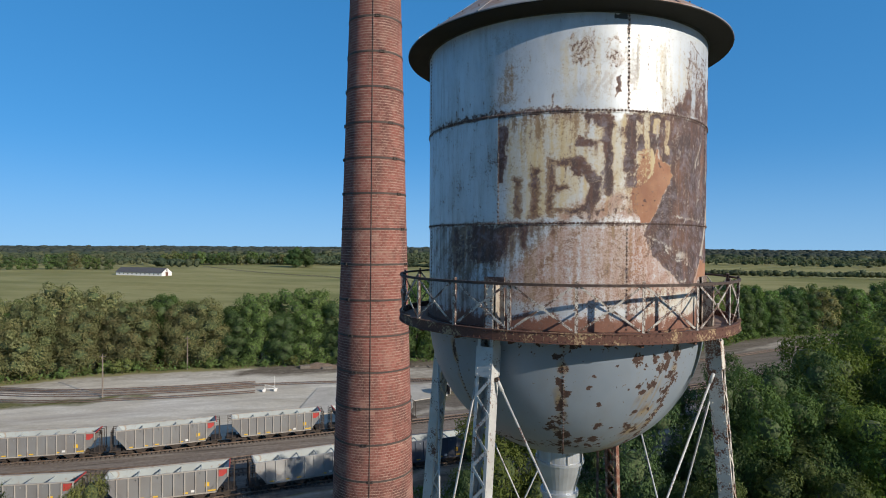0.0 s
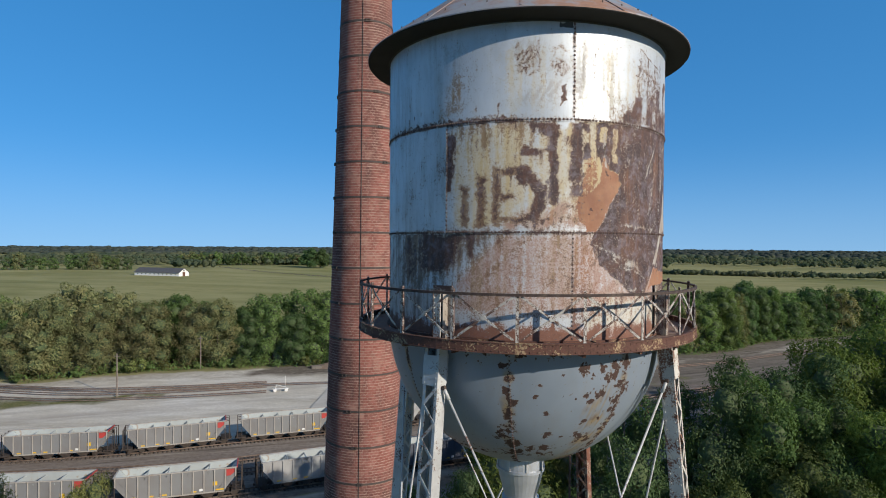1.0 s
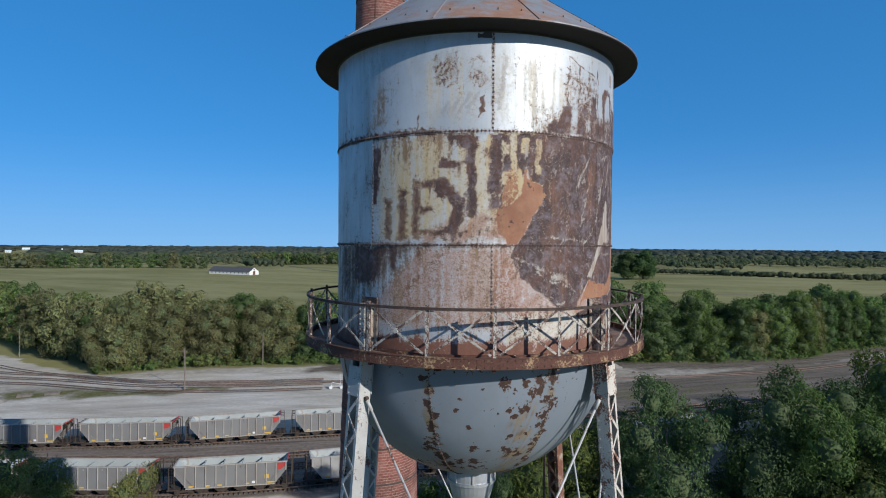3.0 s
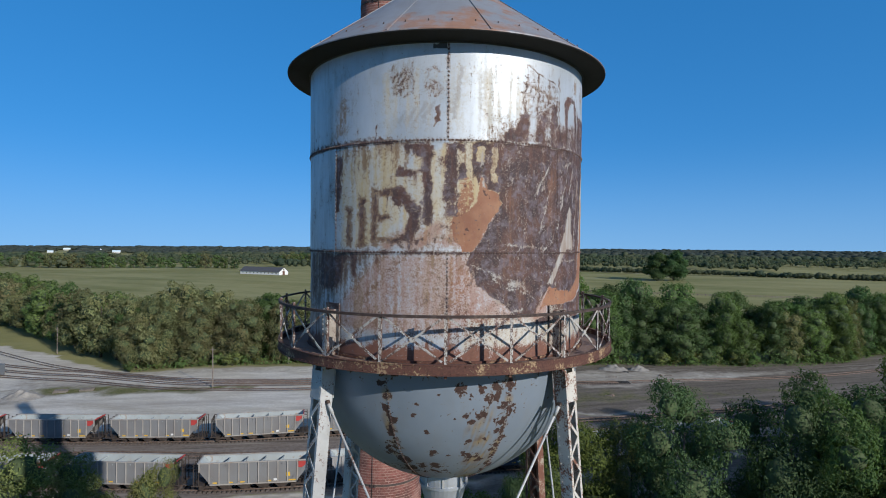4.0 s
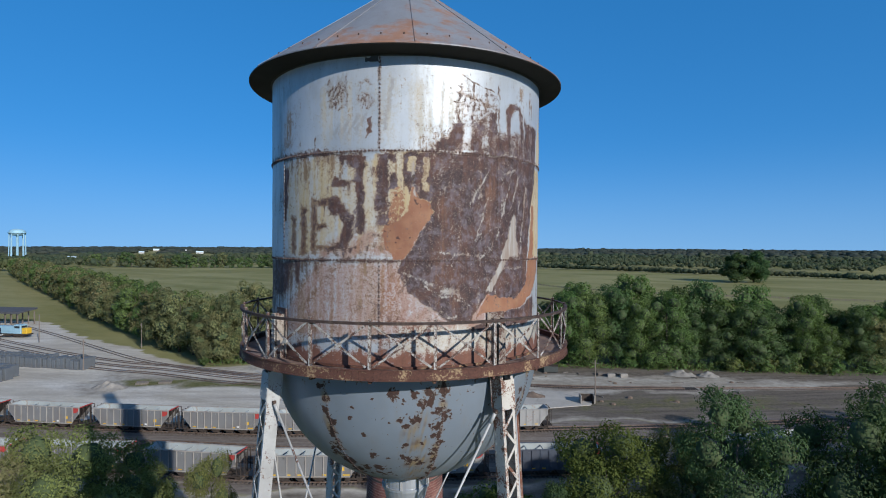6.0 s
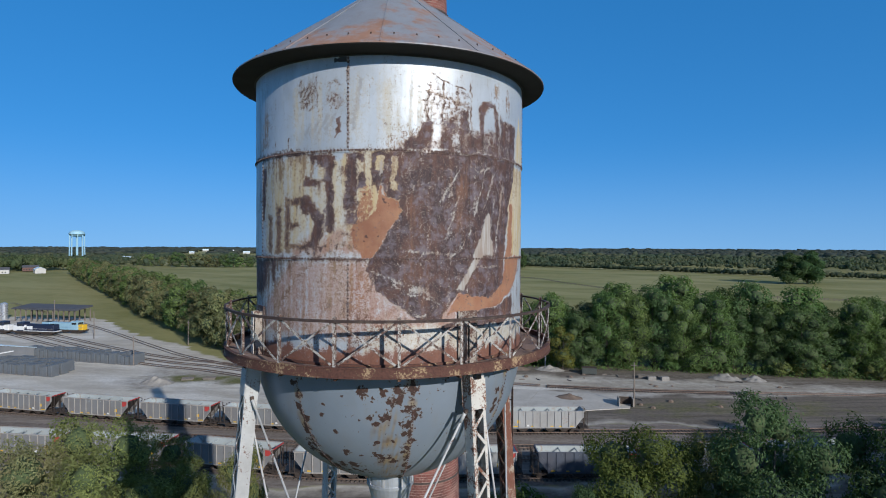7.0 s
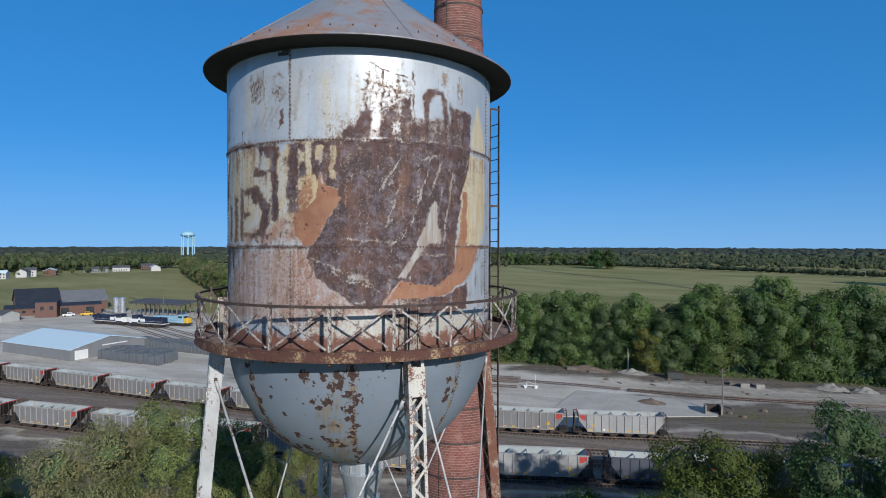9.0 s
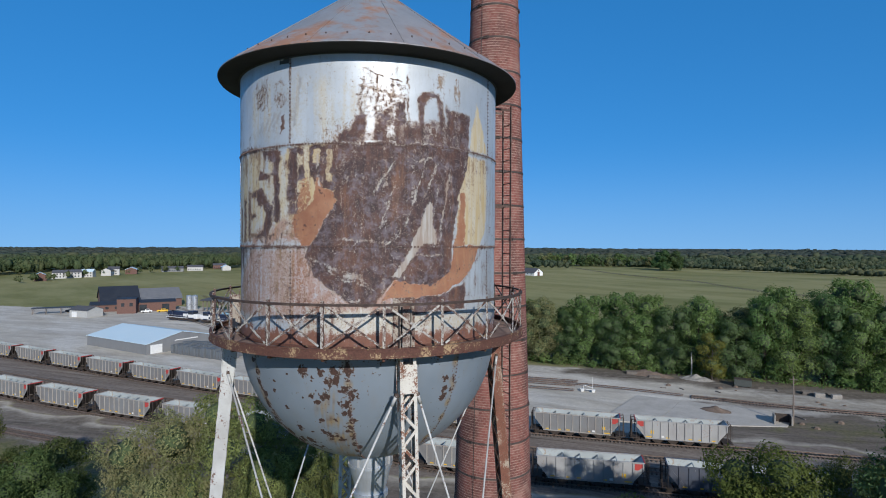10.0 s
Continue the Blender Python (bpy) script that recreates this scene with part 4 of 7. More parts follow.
    for c, z1, wd in ((-109.5, 34.1, 0.09), (-96.8, 34.25, 0.08), (-118.0, 34.3, 0.06), (-114.0, 34.45, 0.07), (-103.5, 34.5, 0.06)):
        run = np.exp(-((u - deg * c) / (wd * (1 - 0.35 * np.clip((Z_RING2 - z) / (Z_RING2 - z1), 0, 1)))) ** 2) * np.clip((z - z1) / 0.25, 0, 1) * (z < Z_RING2)
        brown = np.maximum(brown, run * 0.85)
    for c, z1, wd in ((-131, 32.0, 0.16), (-122, 32.2, 0.08), (-118.5, 32.1, 0.07), (-115, 32.3, 0.06), (-111.5, 32.4, 0.06), (-107.5, 32.6, 0.05), (-140, 31.9, 0.1), (-146, 32.1, 0.06)):
        run = np.exp(-((u - deg * c) / wd) ** 2) * np.clip((z - z1) / 0.3, 0, 1) * (z < Z_RING1)
        brown, dark = np.maximum(brown, run), np.maximum(dark, run * (0.5 + 0.15 * blots))
    dark = np.maximum(dark, area([(-98, 33.3), (-88, 33.2), (-77, 33.5), (-73, 32.92), (-100, 32.92)], 0.15) * np.clip(0.3 + 0.35 * wobble(u, z, 0.16, 93), 0, 0.56))
    lines = ((-51.4, 35.1, -50.2, 36.18, 0.02), (-50.2, 36.18, -36, 35.96, 0.016), (-50.8, 35.86, -34, 35.62, 0.022), (-45.5, 35.3, -44.6, 36.08, 0.02), (-40, 35.3, -39.4, 36.0, 0.025),
             (-34, 35.2, -33.4, 36.1, 0.02), (-76.9, 35.2, -74.9, 36.0, 0.03), (-96, 35.1, -93.6, 35.3, 0.03), (-93, 35.1, -90, 35.34, 0.03), (-90, 35.12, -87, 35.38, 0.03), (-87.4, 35.16, -84, 35.42, 0.03))
    for p, q, r, t, wd in lines[:6]:
        dark = np.maximum(dark, np.clip(1.3 - near_line(a, h, [(deg * p, q), (deg * r, t)]) / (1.5 * wd), 0, 1) * (0.46 + 0.2 * blots))
    for p, q, r, t, wd in lines:
        grey = np.maximum(grey, np.clip(1.3 - near_line(a, h, [(deg * p, q), (deg * r, t)]) / (1.6 * wd), 0, 1) * (0.85 + 0.3 * blots))
    grey = np.maximum(grey, area([(-126, 36.2), (-116, 36.1), (-117, 34.9), (-125, 34.85)], 0.2) * (0.46 + 0.3 * runs))
    dark = np.maximum(dark, area([(-98.5, 36.0), (-91.5, 36.02), (-91.5, 35.5), (-98, 35.5)], 0.1) * (0.34 + 0.22 * wobble(u, z, 0.1, 61)))
    dark = np.maximum(dark, area([(-88, 35.75), (-81.5, 35.8), (-82, 35.5), (-86, 35.5)], 0.1) * (0.32 + 0.24 * wobble(u, z, 0.1, 62)))
    dark = np.maximum(dark, area([(-52, 36.0), (-34, 35.9), (-34, 35.3), (-54, 35.2)], 0.1) * (0.3 + 0.2 * wobble(u, z, 0.12, 63)))
    pale = area([(-30, 33.16), (-25, 33.75), (-23.5, 33.7), (-21.8, 32.93), (-28, 32.92), (-36.4, 32.3), (-39.5, 32.3), (-32, 32.86)], 0.07)
    cream = np.maximum(cream, area([(-75.6, 34.78), (-58, 34.78), (-58, 33.7), (-75.6, 33.45)], 0.1) * 1.1)
    for p, q, r, t, wd in ((-46, 33.9, -39, 34.45, 0.05), (-39, 34.45, -37, 34.4, 0.06), (-34, 33.3, -26, 34.55, 0.045), (-30, 34.5, -22, 34.6, 0.04), (-26, 33.9, -21, 34.5, 0.05), (-70, 32.66, -50, 32.22, 0.09), (-69, 32.2, -52, 31.85, 0.05), (-67, 34.0, -67, 34.7, 0.04),
                            (-44, 33.2, -38, 34.1, 0.04), (-20, 33.0, -15, 34.5, 0.045), (-24, 33.2, -19.5, 34.2, 0.035), (-58, 33.0, -40, 32.95, 0.05), (-64, 32.45, -46, 32.05, 0.05), (-33, 32.75, -18, 32.7, 0.04)):
        pale = np.maximum(pale, np.clip(1.1 - near_line(a, h, [(deg * p, q), (deg * r, t)]) / wd, 0, 1) * (0.55 + 0.25 * blots))
    pale = np.maximum(pale, main * np.clip(0.15 + 0.2 * runs + 0.1 * blots, 0, 0.4))
    dark = np.maximum(dark, 0.08 * (z < Z_RING2) + (0.07 + 0.10 * blots) * (z < Z_RING2) + 0.06 * (z < Z_RING1))
    dark = np.where(orange > 0.6, np.minimum(dark, 0.3), dark)
    # Streaked stain that also carries painted shade on the side away from the sun.
    grime_shade = np.clip((-121 - az) / 5, 0, 1) * np.clip((Z_RING2 + 0.1 - z) / 0.2, 0, 1) * np.clip(0.42 + 0.42 * runs + 0.22 * blots, 0, 1)
    grime_shade = np.maximum(grime_shade, area([(-150, 32.9), (-103, 32.9), (-124, 31.9), (-150, 31.7)], 0.25) * np.clip(0.45 + 0.4 * runs + 0.2 * blots, 0, 1))
    clean = np.clip((z - Z_RING2) / 0.1, 0, 1) * np.clip((az + 128) / 6, 0, 1)
    return dict(clean=clean, grime_shade=grime_shade, dark=dark, cream=cream, wash=wash, brown=brown, orange=orange, grey=grey, pale=pale, rust=rust)



def roof_material():
    """Grey sheet with soft orange rust that runs down the slope."""
    k = Nodes("roof_sheet")
    v = k.coords()
    big, mid, fine = k.noise(v, 0.7, 5, 0.6), k.noise(k.stretch(v, (1, 1, 0.5)), 2.6, 6, 0.65), k.noise(v, 22, 5, 0.7)
    f = k.ramp(k.math("ADD", k.math("MULTIPLY", big, 0.6), k.math("MULTIPLY", mid, 0.4)), 0.47, 0.58, 0, 0.95)
    side = k.n("SeparateXYZ", Vector=v).outputs["X"]
    f = k.math("ADD", f, k.ramp(side, -2.5, 2.5, -0.55, 0.12), True)
    grey = k.mix(k.ramp(mid, 0.3, 0.7), (0.25, 0.268, 0.30), (0.20, 0.205, 0.22))
    rusty = k.mix(k.ramp(mid, 0.35, 0.65), (0.39, 0.18, 0.085), (0.27, 0.135, 0.08))
    c = k.mix(f, grey, rusty)
    c = k.mix(k.ramp(fine, 0.6, 0.78, 0, 0.55), c, (0.09, 0.06, 0.05))
    k.bump(k.math("ADD", fine, k.math("MULTIPLY", big, 3.0)), 0.25, 0.01)
    return k.done(c, k.ramp(f, 0, 1, 0.5, 0.8), 0.1)


tower = thing("water_tower", "old riveted steel water tower with flaking silver paint and heavy rust", "water tower", at=pose(TX, TY, 0))
TANK = tank_paint_material()
LEG_STEEL = painted_steel("leg_paint", (0.48, 0.485, 0.475), (0.085, 0.045, 0.033), 0.44, 3.2, 0.55, 0.1)
RUST = painted_steel("deck_rust", (0.36, 0.25, 0.14), (0.062, 0.026, 0.018), 0.585, 3.0, 0.75)
RAIL_STEEL = painted_steel("railing_paint", (0.46, 0.44, 0.40), (0.06, 0.032, 0.024), 0.52, 5.0, 0.65)
ROOF = roof_material()
RIVET = painted_steel("rivet_paint", (0.24, 0.215, 0.19), (0.06, 0.034, 0.028), 0.58, 6, 0.6)
BOLT = plain("dark_iron", (0.05, 0.035, 0.03), (0.12, 0.08, 0.06), 8, 0.7, 0.3)


def ring_point(r, az, z):
    return (r * math.cos(radians(az)), r * math.sin(radians(az)), z)


def curved_plate(a0, a1, z0, z1, fine, lap):
    """One riveted shell plate, 8 mm thick, with the stain masks on its vertices."""
    nu, nz = (int(TR * radians(a1 - a0) / 0.017), int((z1 - z0) / 0.017)) if fine else (24, 4)
    az, zz = np.meshgrid(np.linspace(a0, a1, nu + 1), np.linspace(z0, z1, nz + 1))
    r = TR + lap + 0.004 * wobble(np.radians(az) * TR, zz, 0.9, 31)
    V = np.stack([r * np.cos(np.radians(az)), r * np.sin(np.radians(az)), zz], -1).reshape(-1, 3)
    ids = np.arange(az.size).reshape(az.shape)
    F = np.stack([ids[:-1, :-1], ids[:-1, 1:], ids[1:, 1:], ids[1:, :-1]], -1).reshape(-1, 4)
    edge = np.concatenate([ids[0, :], ids[1:, -1], ids[-1, -2::-1], ids[-2:0:-1, 0]])
    rim = V[edge] * np.array([(TR - 0.008) / TR, (TR - 0.008) / TR, 1])
    k, m = np.arange(len(edge)), len(edge)
    F = np.concatenate([F, np.stack([len(V) + k, len(V) + m + k, len(V) + m + (k + 1) % m, len(V) + (k + 1) % m], -1)])
    me = quads("shell_plate", np.concatenate([V, V[edge], rim]), F, TANK, True)
    masks = tank_masks(az.ravel(), zz.ravel())
    for key, val in masks.items():
        me.attributes.new(key, "FLOAT", "POINT").data.foreach_set("value", np.r_[val, val[edge], val[edge]].astype(np.float32))
    return me


SEAM = -79.5
rivets = Geo()
for row, (z0, z1) in enumerate(((Z_BOWL, Z_RING1 + 0.04), (Z_RING1 - 0.04, Z_RING2 + 0.04), (Z_RING2 - 0.04, Z_TOP))):
    for i in range(4):
        a0 = SEAM - (90, 45, 90)[row] + 90 * i
        ob = new("shell_plate", curved_plate(a0, a0 + 90.3, z0, z1, i != 2, (0.0, 0.009, 0.018)[row] + 0.0012 * (i % 2)))
        ob.parent = tower
        zz = z0 + 0.09
        while zz < min(z1, 36.55) - 0.06:
            rivets.dome(ring_point(TR + (0.003, 0.012, 0.021)[row], a0 + 0.55, zz), 0.0195, ring_point(1, a0 + 0.55, 0))
            zz += 0.074
for z, lap in ((Z_RING1, 0.012), (Z_RING2, 0.021)):
    for j in range(270):
        az = j * 360 / 270
        rivets.dome(ring_point(TR + lap, az, z), 0.0205, ring_point(1, az, 0))


def bowl_material():
    k = Nodes("bowl_paint")
    v = k.coords()
    fine, mid, big = k.noise(v, 22, 7, 0.65), k.noise(v, 8.5, 4, 0.5), k.noise(v, 0.7, 3)
    f = k.math("ADD", k.math("MULTIPLY", k.math("SUBTRACT", mid, 0.5), 1.9), k.math("MULTIPLY", k.math("SUBTRACT", fine, 0.5), 1.5))
    chip = k.ramp(k.math("ADD", f, k.attr("chips")), 0.49, 0.52)
    speck = k.ramp(k.math("ADD", k.noise(v, 13, 3, 0.5), k.math("MULTIPLY", k.attr("stain"), 0.12)), 0.735, 0.745)
    chip = k.math("MAXIMUM", chip, speck, True)
    lip = k.ramp(k.math("ADD", f, k.attr("chips")), 0.42, 0.48, 0, 0.7)
    stain = k.ramp(k.math("ADD", k.attr("stain"), k.math("MULTIPLY", k.math("SUBTRACT", k.noise(k.stretch(v, (1, 1, 0.3)), 3, 5), 0.5), 0.8)), 0.3, 0.75, 0, 0.85)
    base = k.mix(k.ramp(big, 0.3, 0.7), (0.252, 0.296, 0.348), (0.188, 0.224, 0.266))
    base = k.mix(k.ramp(k.noise(k.stretch(v, (1, 1, 0.2)), 4, 6), 0.5, 0.75, 0, 0.4), base, (0.22, 0.225, 0.225))
    base = k.mix(k.ramp(fine, 0.62, 0.8, 0, 0.5), base, (0.18, 0.165, 0.15))
    base = k.mix(stain, base, k.mix(k.ramp(mid, 0.4, 0.6), (0.29, 0.20, 0.085), (0.17, 0.105, 0.055)))
    base = k.mix(lip, base, (0.21, 0.15, 0.10))
    rust = k.mix(k.ramp(fine, 0.35, 0.65), (0.030, 0.017, 0.014), (0.074, 0.038, 0.028))
    k.bump(k.math("ADD", k.math("MULTIPLY", chip, -1.1), k.math("MULTIPLY", big, 2.0)), 0.3, 0.012)
    return k.done(k.mix(chip, base, rust), k.ramp(chip, 0, 1, 0.45, 0.9), k.ramp(chip, 0, 1, 0.12, 0))


# flaked spots on the bowl: bearing, degrees below the rim, radius in metres
FLAKES = ((-89.8, 15.1, 0.075), (-90.7, 18.9, 0.07), (-81.4, 10.7, 0.04), (-74.0, 9.3, 0.12), (-69.5, 11.7, 0.085), (-66.4, 9.3, 0.1), (-63.2, 12.8, 0.12), (-60.4, 9.2, 0.21), (-55.8, 8.3, 0.14), (-65.0, 18.0, 0.11), (-71.4, 18.7, 0.075),
          (-66.7, 19.6, 0.085), (-69.5, 22.1, 0.075), (-65.8, 22.8, 0.065), (-58.3, 15.1, 0.115), (-54.8, 18.3, 0.165), (-60.3, 21.9, 0.065), (-57.4, 22.4, 0.16), (-56.9, 32.8, 0.12), (-60.0, 12.4, 0.1))
FLAKES_SEAM = ((-101.8, 17.0, 0.09), (-101.6, 27.0, 0.1), (-102.4, 35.0, 0.17), (-100.4, 43.0, 0.2), (-97.5, 49.0, 0.16), (-105.0, 39.0, 0.16), (-101.0, 31.0, 0.09), (-14.5, 22.0, 0.11), (-15.5, 18.0, 0.09), (-57.6, 36.0, 0.1))
FLAKES_LOW = ((-58.5, 26.2, 0.075), (-62.6, 30.5, 0.09), (-54.7, 30.1, 0.1), (-70.4, 31.2, 0.075), (-76.0, 20.6, 0.04), (-86.8, 26.0, 0.05), (-85.2, 37.1, 0.115), (-66.2, 40.4, 0.15), (-62.3, 41.8, 0.12), (-70.0, 37.8, 0.1), (-76.9, 38.2, 0.05),
              (-83.8, 46.4, 0.17), (-53.4, 48.3, 0.1), (-100.5, 12.7, 0.11), (-99.7, 21.5, 0.11), (-103.0, 8.0, 0.08), (-16.0, 14.0, 0.1), (-92.0, 47.0, 0.14))


def bowl_wear(az, el):
    """Where the bowl's paint has flaked, and where rust water has stained it."""
    across = np.cos(np.radians(el)) * radians(1) * TR
    wide = wobble(az * 0.05, el * 0.05, 0.5, 40)
    chips, stain = np.zeros(np.shape(az)), np.zeros(np.shape(az))
    bend = 0.03 * wobble(az * 0.05, el * 0.05, 0.25, 41)
    for a, e, r in FLAKES + FLAKES_SEAM + FLAKES_LOW:
        d = np.hypot((az - a) * across + bend, (el - e) * radians(1) * TR - bend)
        chips = np.maximum(chips, np.clip(0.92 - 0.66 * d / r, 0, 0.78))
    for a in range(-102, 240, 45):
        d = ((az - a - 1 + 180) % 360 - 180) * across
        chips = np.maximum(chips, np.exp(-(d / 0.055) ** 2) * np.clip(0.38 + 0.3 * wide + (0.2 if a in (-102, -57) else 0), 0, 0.68))
        stain = np.maximum(stain, np.exp(-(d / (0.09 + 0.05 * wide + 0.06 * (a == -102))) ** 2) * np.clip(0.55 + 0.35 * wide, 0, 0.9))
    d = (az + 64) * across
    stain = np.maximum(stain, np.exp(-(d / 0.33) ** 2) * np.clip((el - 4) / 20, 0, 1) * (0.55 + 0.35 * wobble(az * 0.05, el * 0.012, 0.12, 43)))
    chips = np.maximum(chips, np.exp(-((el - 52) / 3.5) ** 2) * np.clip((-60 - az) / 20, 0, 1) * (0.42 + 0.2 * wide))
    chips = np.maximum(chips, np.exp(-((el - 3) / 3) ** 2) * (0.3 + 0.2 * wide))
    return chips, stain


BOWL = bowl_material()
for i in range(8):
    a0 = -102 + 45 * i
    fine = i in (0, 1, 2, 7)
    az, ee = np.meshgrid(np.linspace(a0, a0 + 45.4, 111 if fine else 24), np.linspace(0, 88, 200 if fine else 40))
    r = TR + 0.004 * (i % 2)
    V = np.stack([r * np.cos(np.radians(ee)) * np.cos(np.radians(az)), r * np.cos(np.radians(ee)) * np.sin(np.radians(az)), Z_BOWL - r * np.sin(np.radians(ee))], -1).reshape(-1, 3)
    ids = np.arange(az.size).reshape(az.shape)
    me = quads("bowl_plate", V, np.stack([ids[:-1, :-1], ids[1:, :-1], ids[1:, 1:], ids[:-1, 1:]], -1).reshape(-1, 4), BOWL, True)
    for key, val in zip(("chips", "stain"), bowl_wear((az + 180) % 360 - 180, ee)):
        me.attributes.new(key, "FLOAT", "POINT").data.foreach_set("value", val.astype(np.float32).ravel())
    ob = new("bowl_plate", me)
    ob.parent = tower
    for e in np.arange(3, 82, 1.5):
        az1 = a0 + 0.5 + 1.2 / max(math.cos(radians(e)), 0.2)
        p = Vector((math.cos(radians(e)) * math.cos(radians(az1)), math.cos(radians(e)) * math.sin(radians(az1)), -math.sin(radians(e))))
        rivets.dome(p * (TR + 0.004) + Vector((0, 0, Z_BOWL)), 0.018, p)
part("rivets", rivets, RIVET, tower, "rows of round rivet heads")["kind"] = "stuff"

# roof cone with lapped sheets, eave skirt and its dark underside
EAVE_R, EAVE_Z = 3.36, 36.505
for i in range(12):
    a0 = -97 + 30 * i
    lift = 0.006 * (i % 2)
    g = Geo()
    prof = [(EAVE_R, EAVE_Z), (2.3, EAVE_Z + 0.79), (1.2, EAVE_Z + 1.61), (0.16, EAVE_Z + 2.39)]
    g.turn([(r, z + 0.014 + lift) for r, z in prof] + [(r, z) for r, z in prof[::-1]], 8, a0, a0 + 30.4, close=True)
    part("roof_sheet", g, ROOF, tower, smooth=False)
    g = Geo()
    s = 0.012
    g.bar(ring_point(EAVE_R - 0.01, a0, EAVE_Z + 0.02 + s), ring_point(0.2, a0, EAVE_Z + 2.37 + s), 0.03, 0.012)
    part("roof_lap", g, ROOF, tower)
    for da in (4, 11.5, 19, 26.5):
        g = Geo()
        g.bar(ring_point(3.03, a0 + da, EAVE_Z + 0.23), ring_point(3.03, a0 + da, EAVE_Z + 0.29), 0.02, 0.02)
        part("roof_bolt", g, BOLT, tower)
g = Geo()
g.turn([(0.0, 39.17), (0.14, 39.1), (0.22, 38.91), (0.2, 38.85), (0.0, 38.85)], 20)
part("roof_cap", g, ROOF, tower, smooth=True)
# Low, near-black underside: shade under the eave is put into shape and colour.
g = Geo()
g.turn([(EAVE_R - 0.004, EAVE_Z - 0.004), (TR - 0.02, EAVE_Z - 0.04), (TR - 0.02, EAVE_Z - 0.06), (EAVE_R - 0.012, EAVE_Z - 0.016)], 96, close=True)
part("roof_underside", g, plain("underside_shade_steel", (0.010, 0.010, 0.011), (0.022, 0.021, 0.021), 2, 0.85), tower, "black underside of the eave")
# Added dark ring, unseen on the tower, for the shade strip under the eave.
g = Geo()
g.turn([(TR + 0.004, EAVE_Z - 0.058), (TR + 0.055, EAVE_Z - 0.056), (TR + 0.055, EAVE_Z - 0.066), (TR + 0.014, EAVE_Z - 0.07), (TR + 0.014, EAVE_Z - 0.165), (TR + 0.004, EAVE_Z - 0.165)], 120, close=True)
part("eave_shade_ring", g, painted_steel("eave_shade_steel", (0.060, 0.064, 0.068), (0.030, 0.026, 0.024), 0.5, 3.0, 0.8), tower, "dark steel angle under the eave")

# walkway: plank deck, fascia, brackets, railing
N_POST = 20
g = Geo()
g.turn([(DECK_R - 0.055, DECK - 0.005), (DECK_R + 0.012, DECK - 0.005), (DECK_R + 0.012, DECK - 0.022), (DECK_R, DECK - 0.022), (DECK_R, DECK - 0.17), (DECK_R + 0.02, DECK - 0.17), (DECK_R + 0.02, DECK - 0.185), (DECK_R - 0.055, DECK - 0.185), (DECK_R - 0.055, DECK - 0.17), (DECK_R - 0.012, DECK - 0.17), (DECK_R - 0.012, DECK - 0.022), (DECK_R - 0.055, DECK - 0.022)], 120, close=True)
part("deck_fascia", g, RUST, tower)
g = Geo()
for j in range(180):
    for zz in (DECK - 0.045, DECK - 0.15):
        g.dome(ring_point(DECK_R, 2 * j, zz), 0.014, ring_point(1, 2 * j, 0))
part("rivets", g, RUST, tower)["kind"] = "stuff"
g = Geo()
g.turn([(TR + 0.02, DECK - 0.156), (DECK_R - 0.056, DECK - 0.156), (DECK_R - 0.056, DECK - 0.18), (TR + 0.02, DECK - 0.18)], 96, close=True)
part("deck_plate", g, RUST, tower)
deck_board = Geo().box((0, 0, 0), (DECK_R - TR - 0.12, 0.142, 0.034), None, 0.004).mesh("deck_board", plain("deck_plank", (0.15, 0.09, 0.07), (0.28, 0.20, 0.16), 4, 0.85))
for j in range(130):
    az = j * 360 / 130
    part("deck_board", deck_board, None, tower, at=Matrix.Translation(ring_point((TR + DECK_R) / 2, az, DECK - 0.135 + random.uniform(-0.004, 0.004))) @ pose(0, 0, 0, 0, 0, az))
g = Geo()
g.turn([(TR + 0.012, DECK - 0.07), (TR + 0.05, DECK - 0.07), (TR + 0.05, DECK - 0.115), (TR + 0.012, DECK - 0.115)], 96, close=True)
part("base_angle", g, RUST, tower)
g = Geo()
g.turn([(DECK_R - 0.055, RAIL_Z), (DECK_R + 0.005, RAIL_Z), (DECK_R + 0.005, RAIL_Z - 0.045), (DECK_R - 0.003, RAIL_Z - 0.045), (DECK_R - 0.003, RAIL_Z - 0.008), (DECK_R - 0.055, RAIL_Z - 0.008)], 120, close=True)
part("top_rail", g, painted_steel("rail_top_rust", (0.085, 0.06, 0.045), (0.03, 0.019, 0.016), 0.56, 8, 0.7), tower)
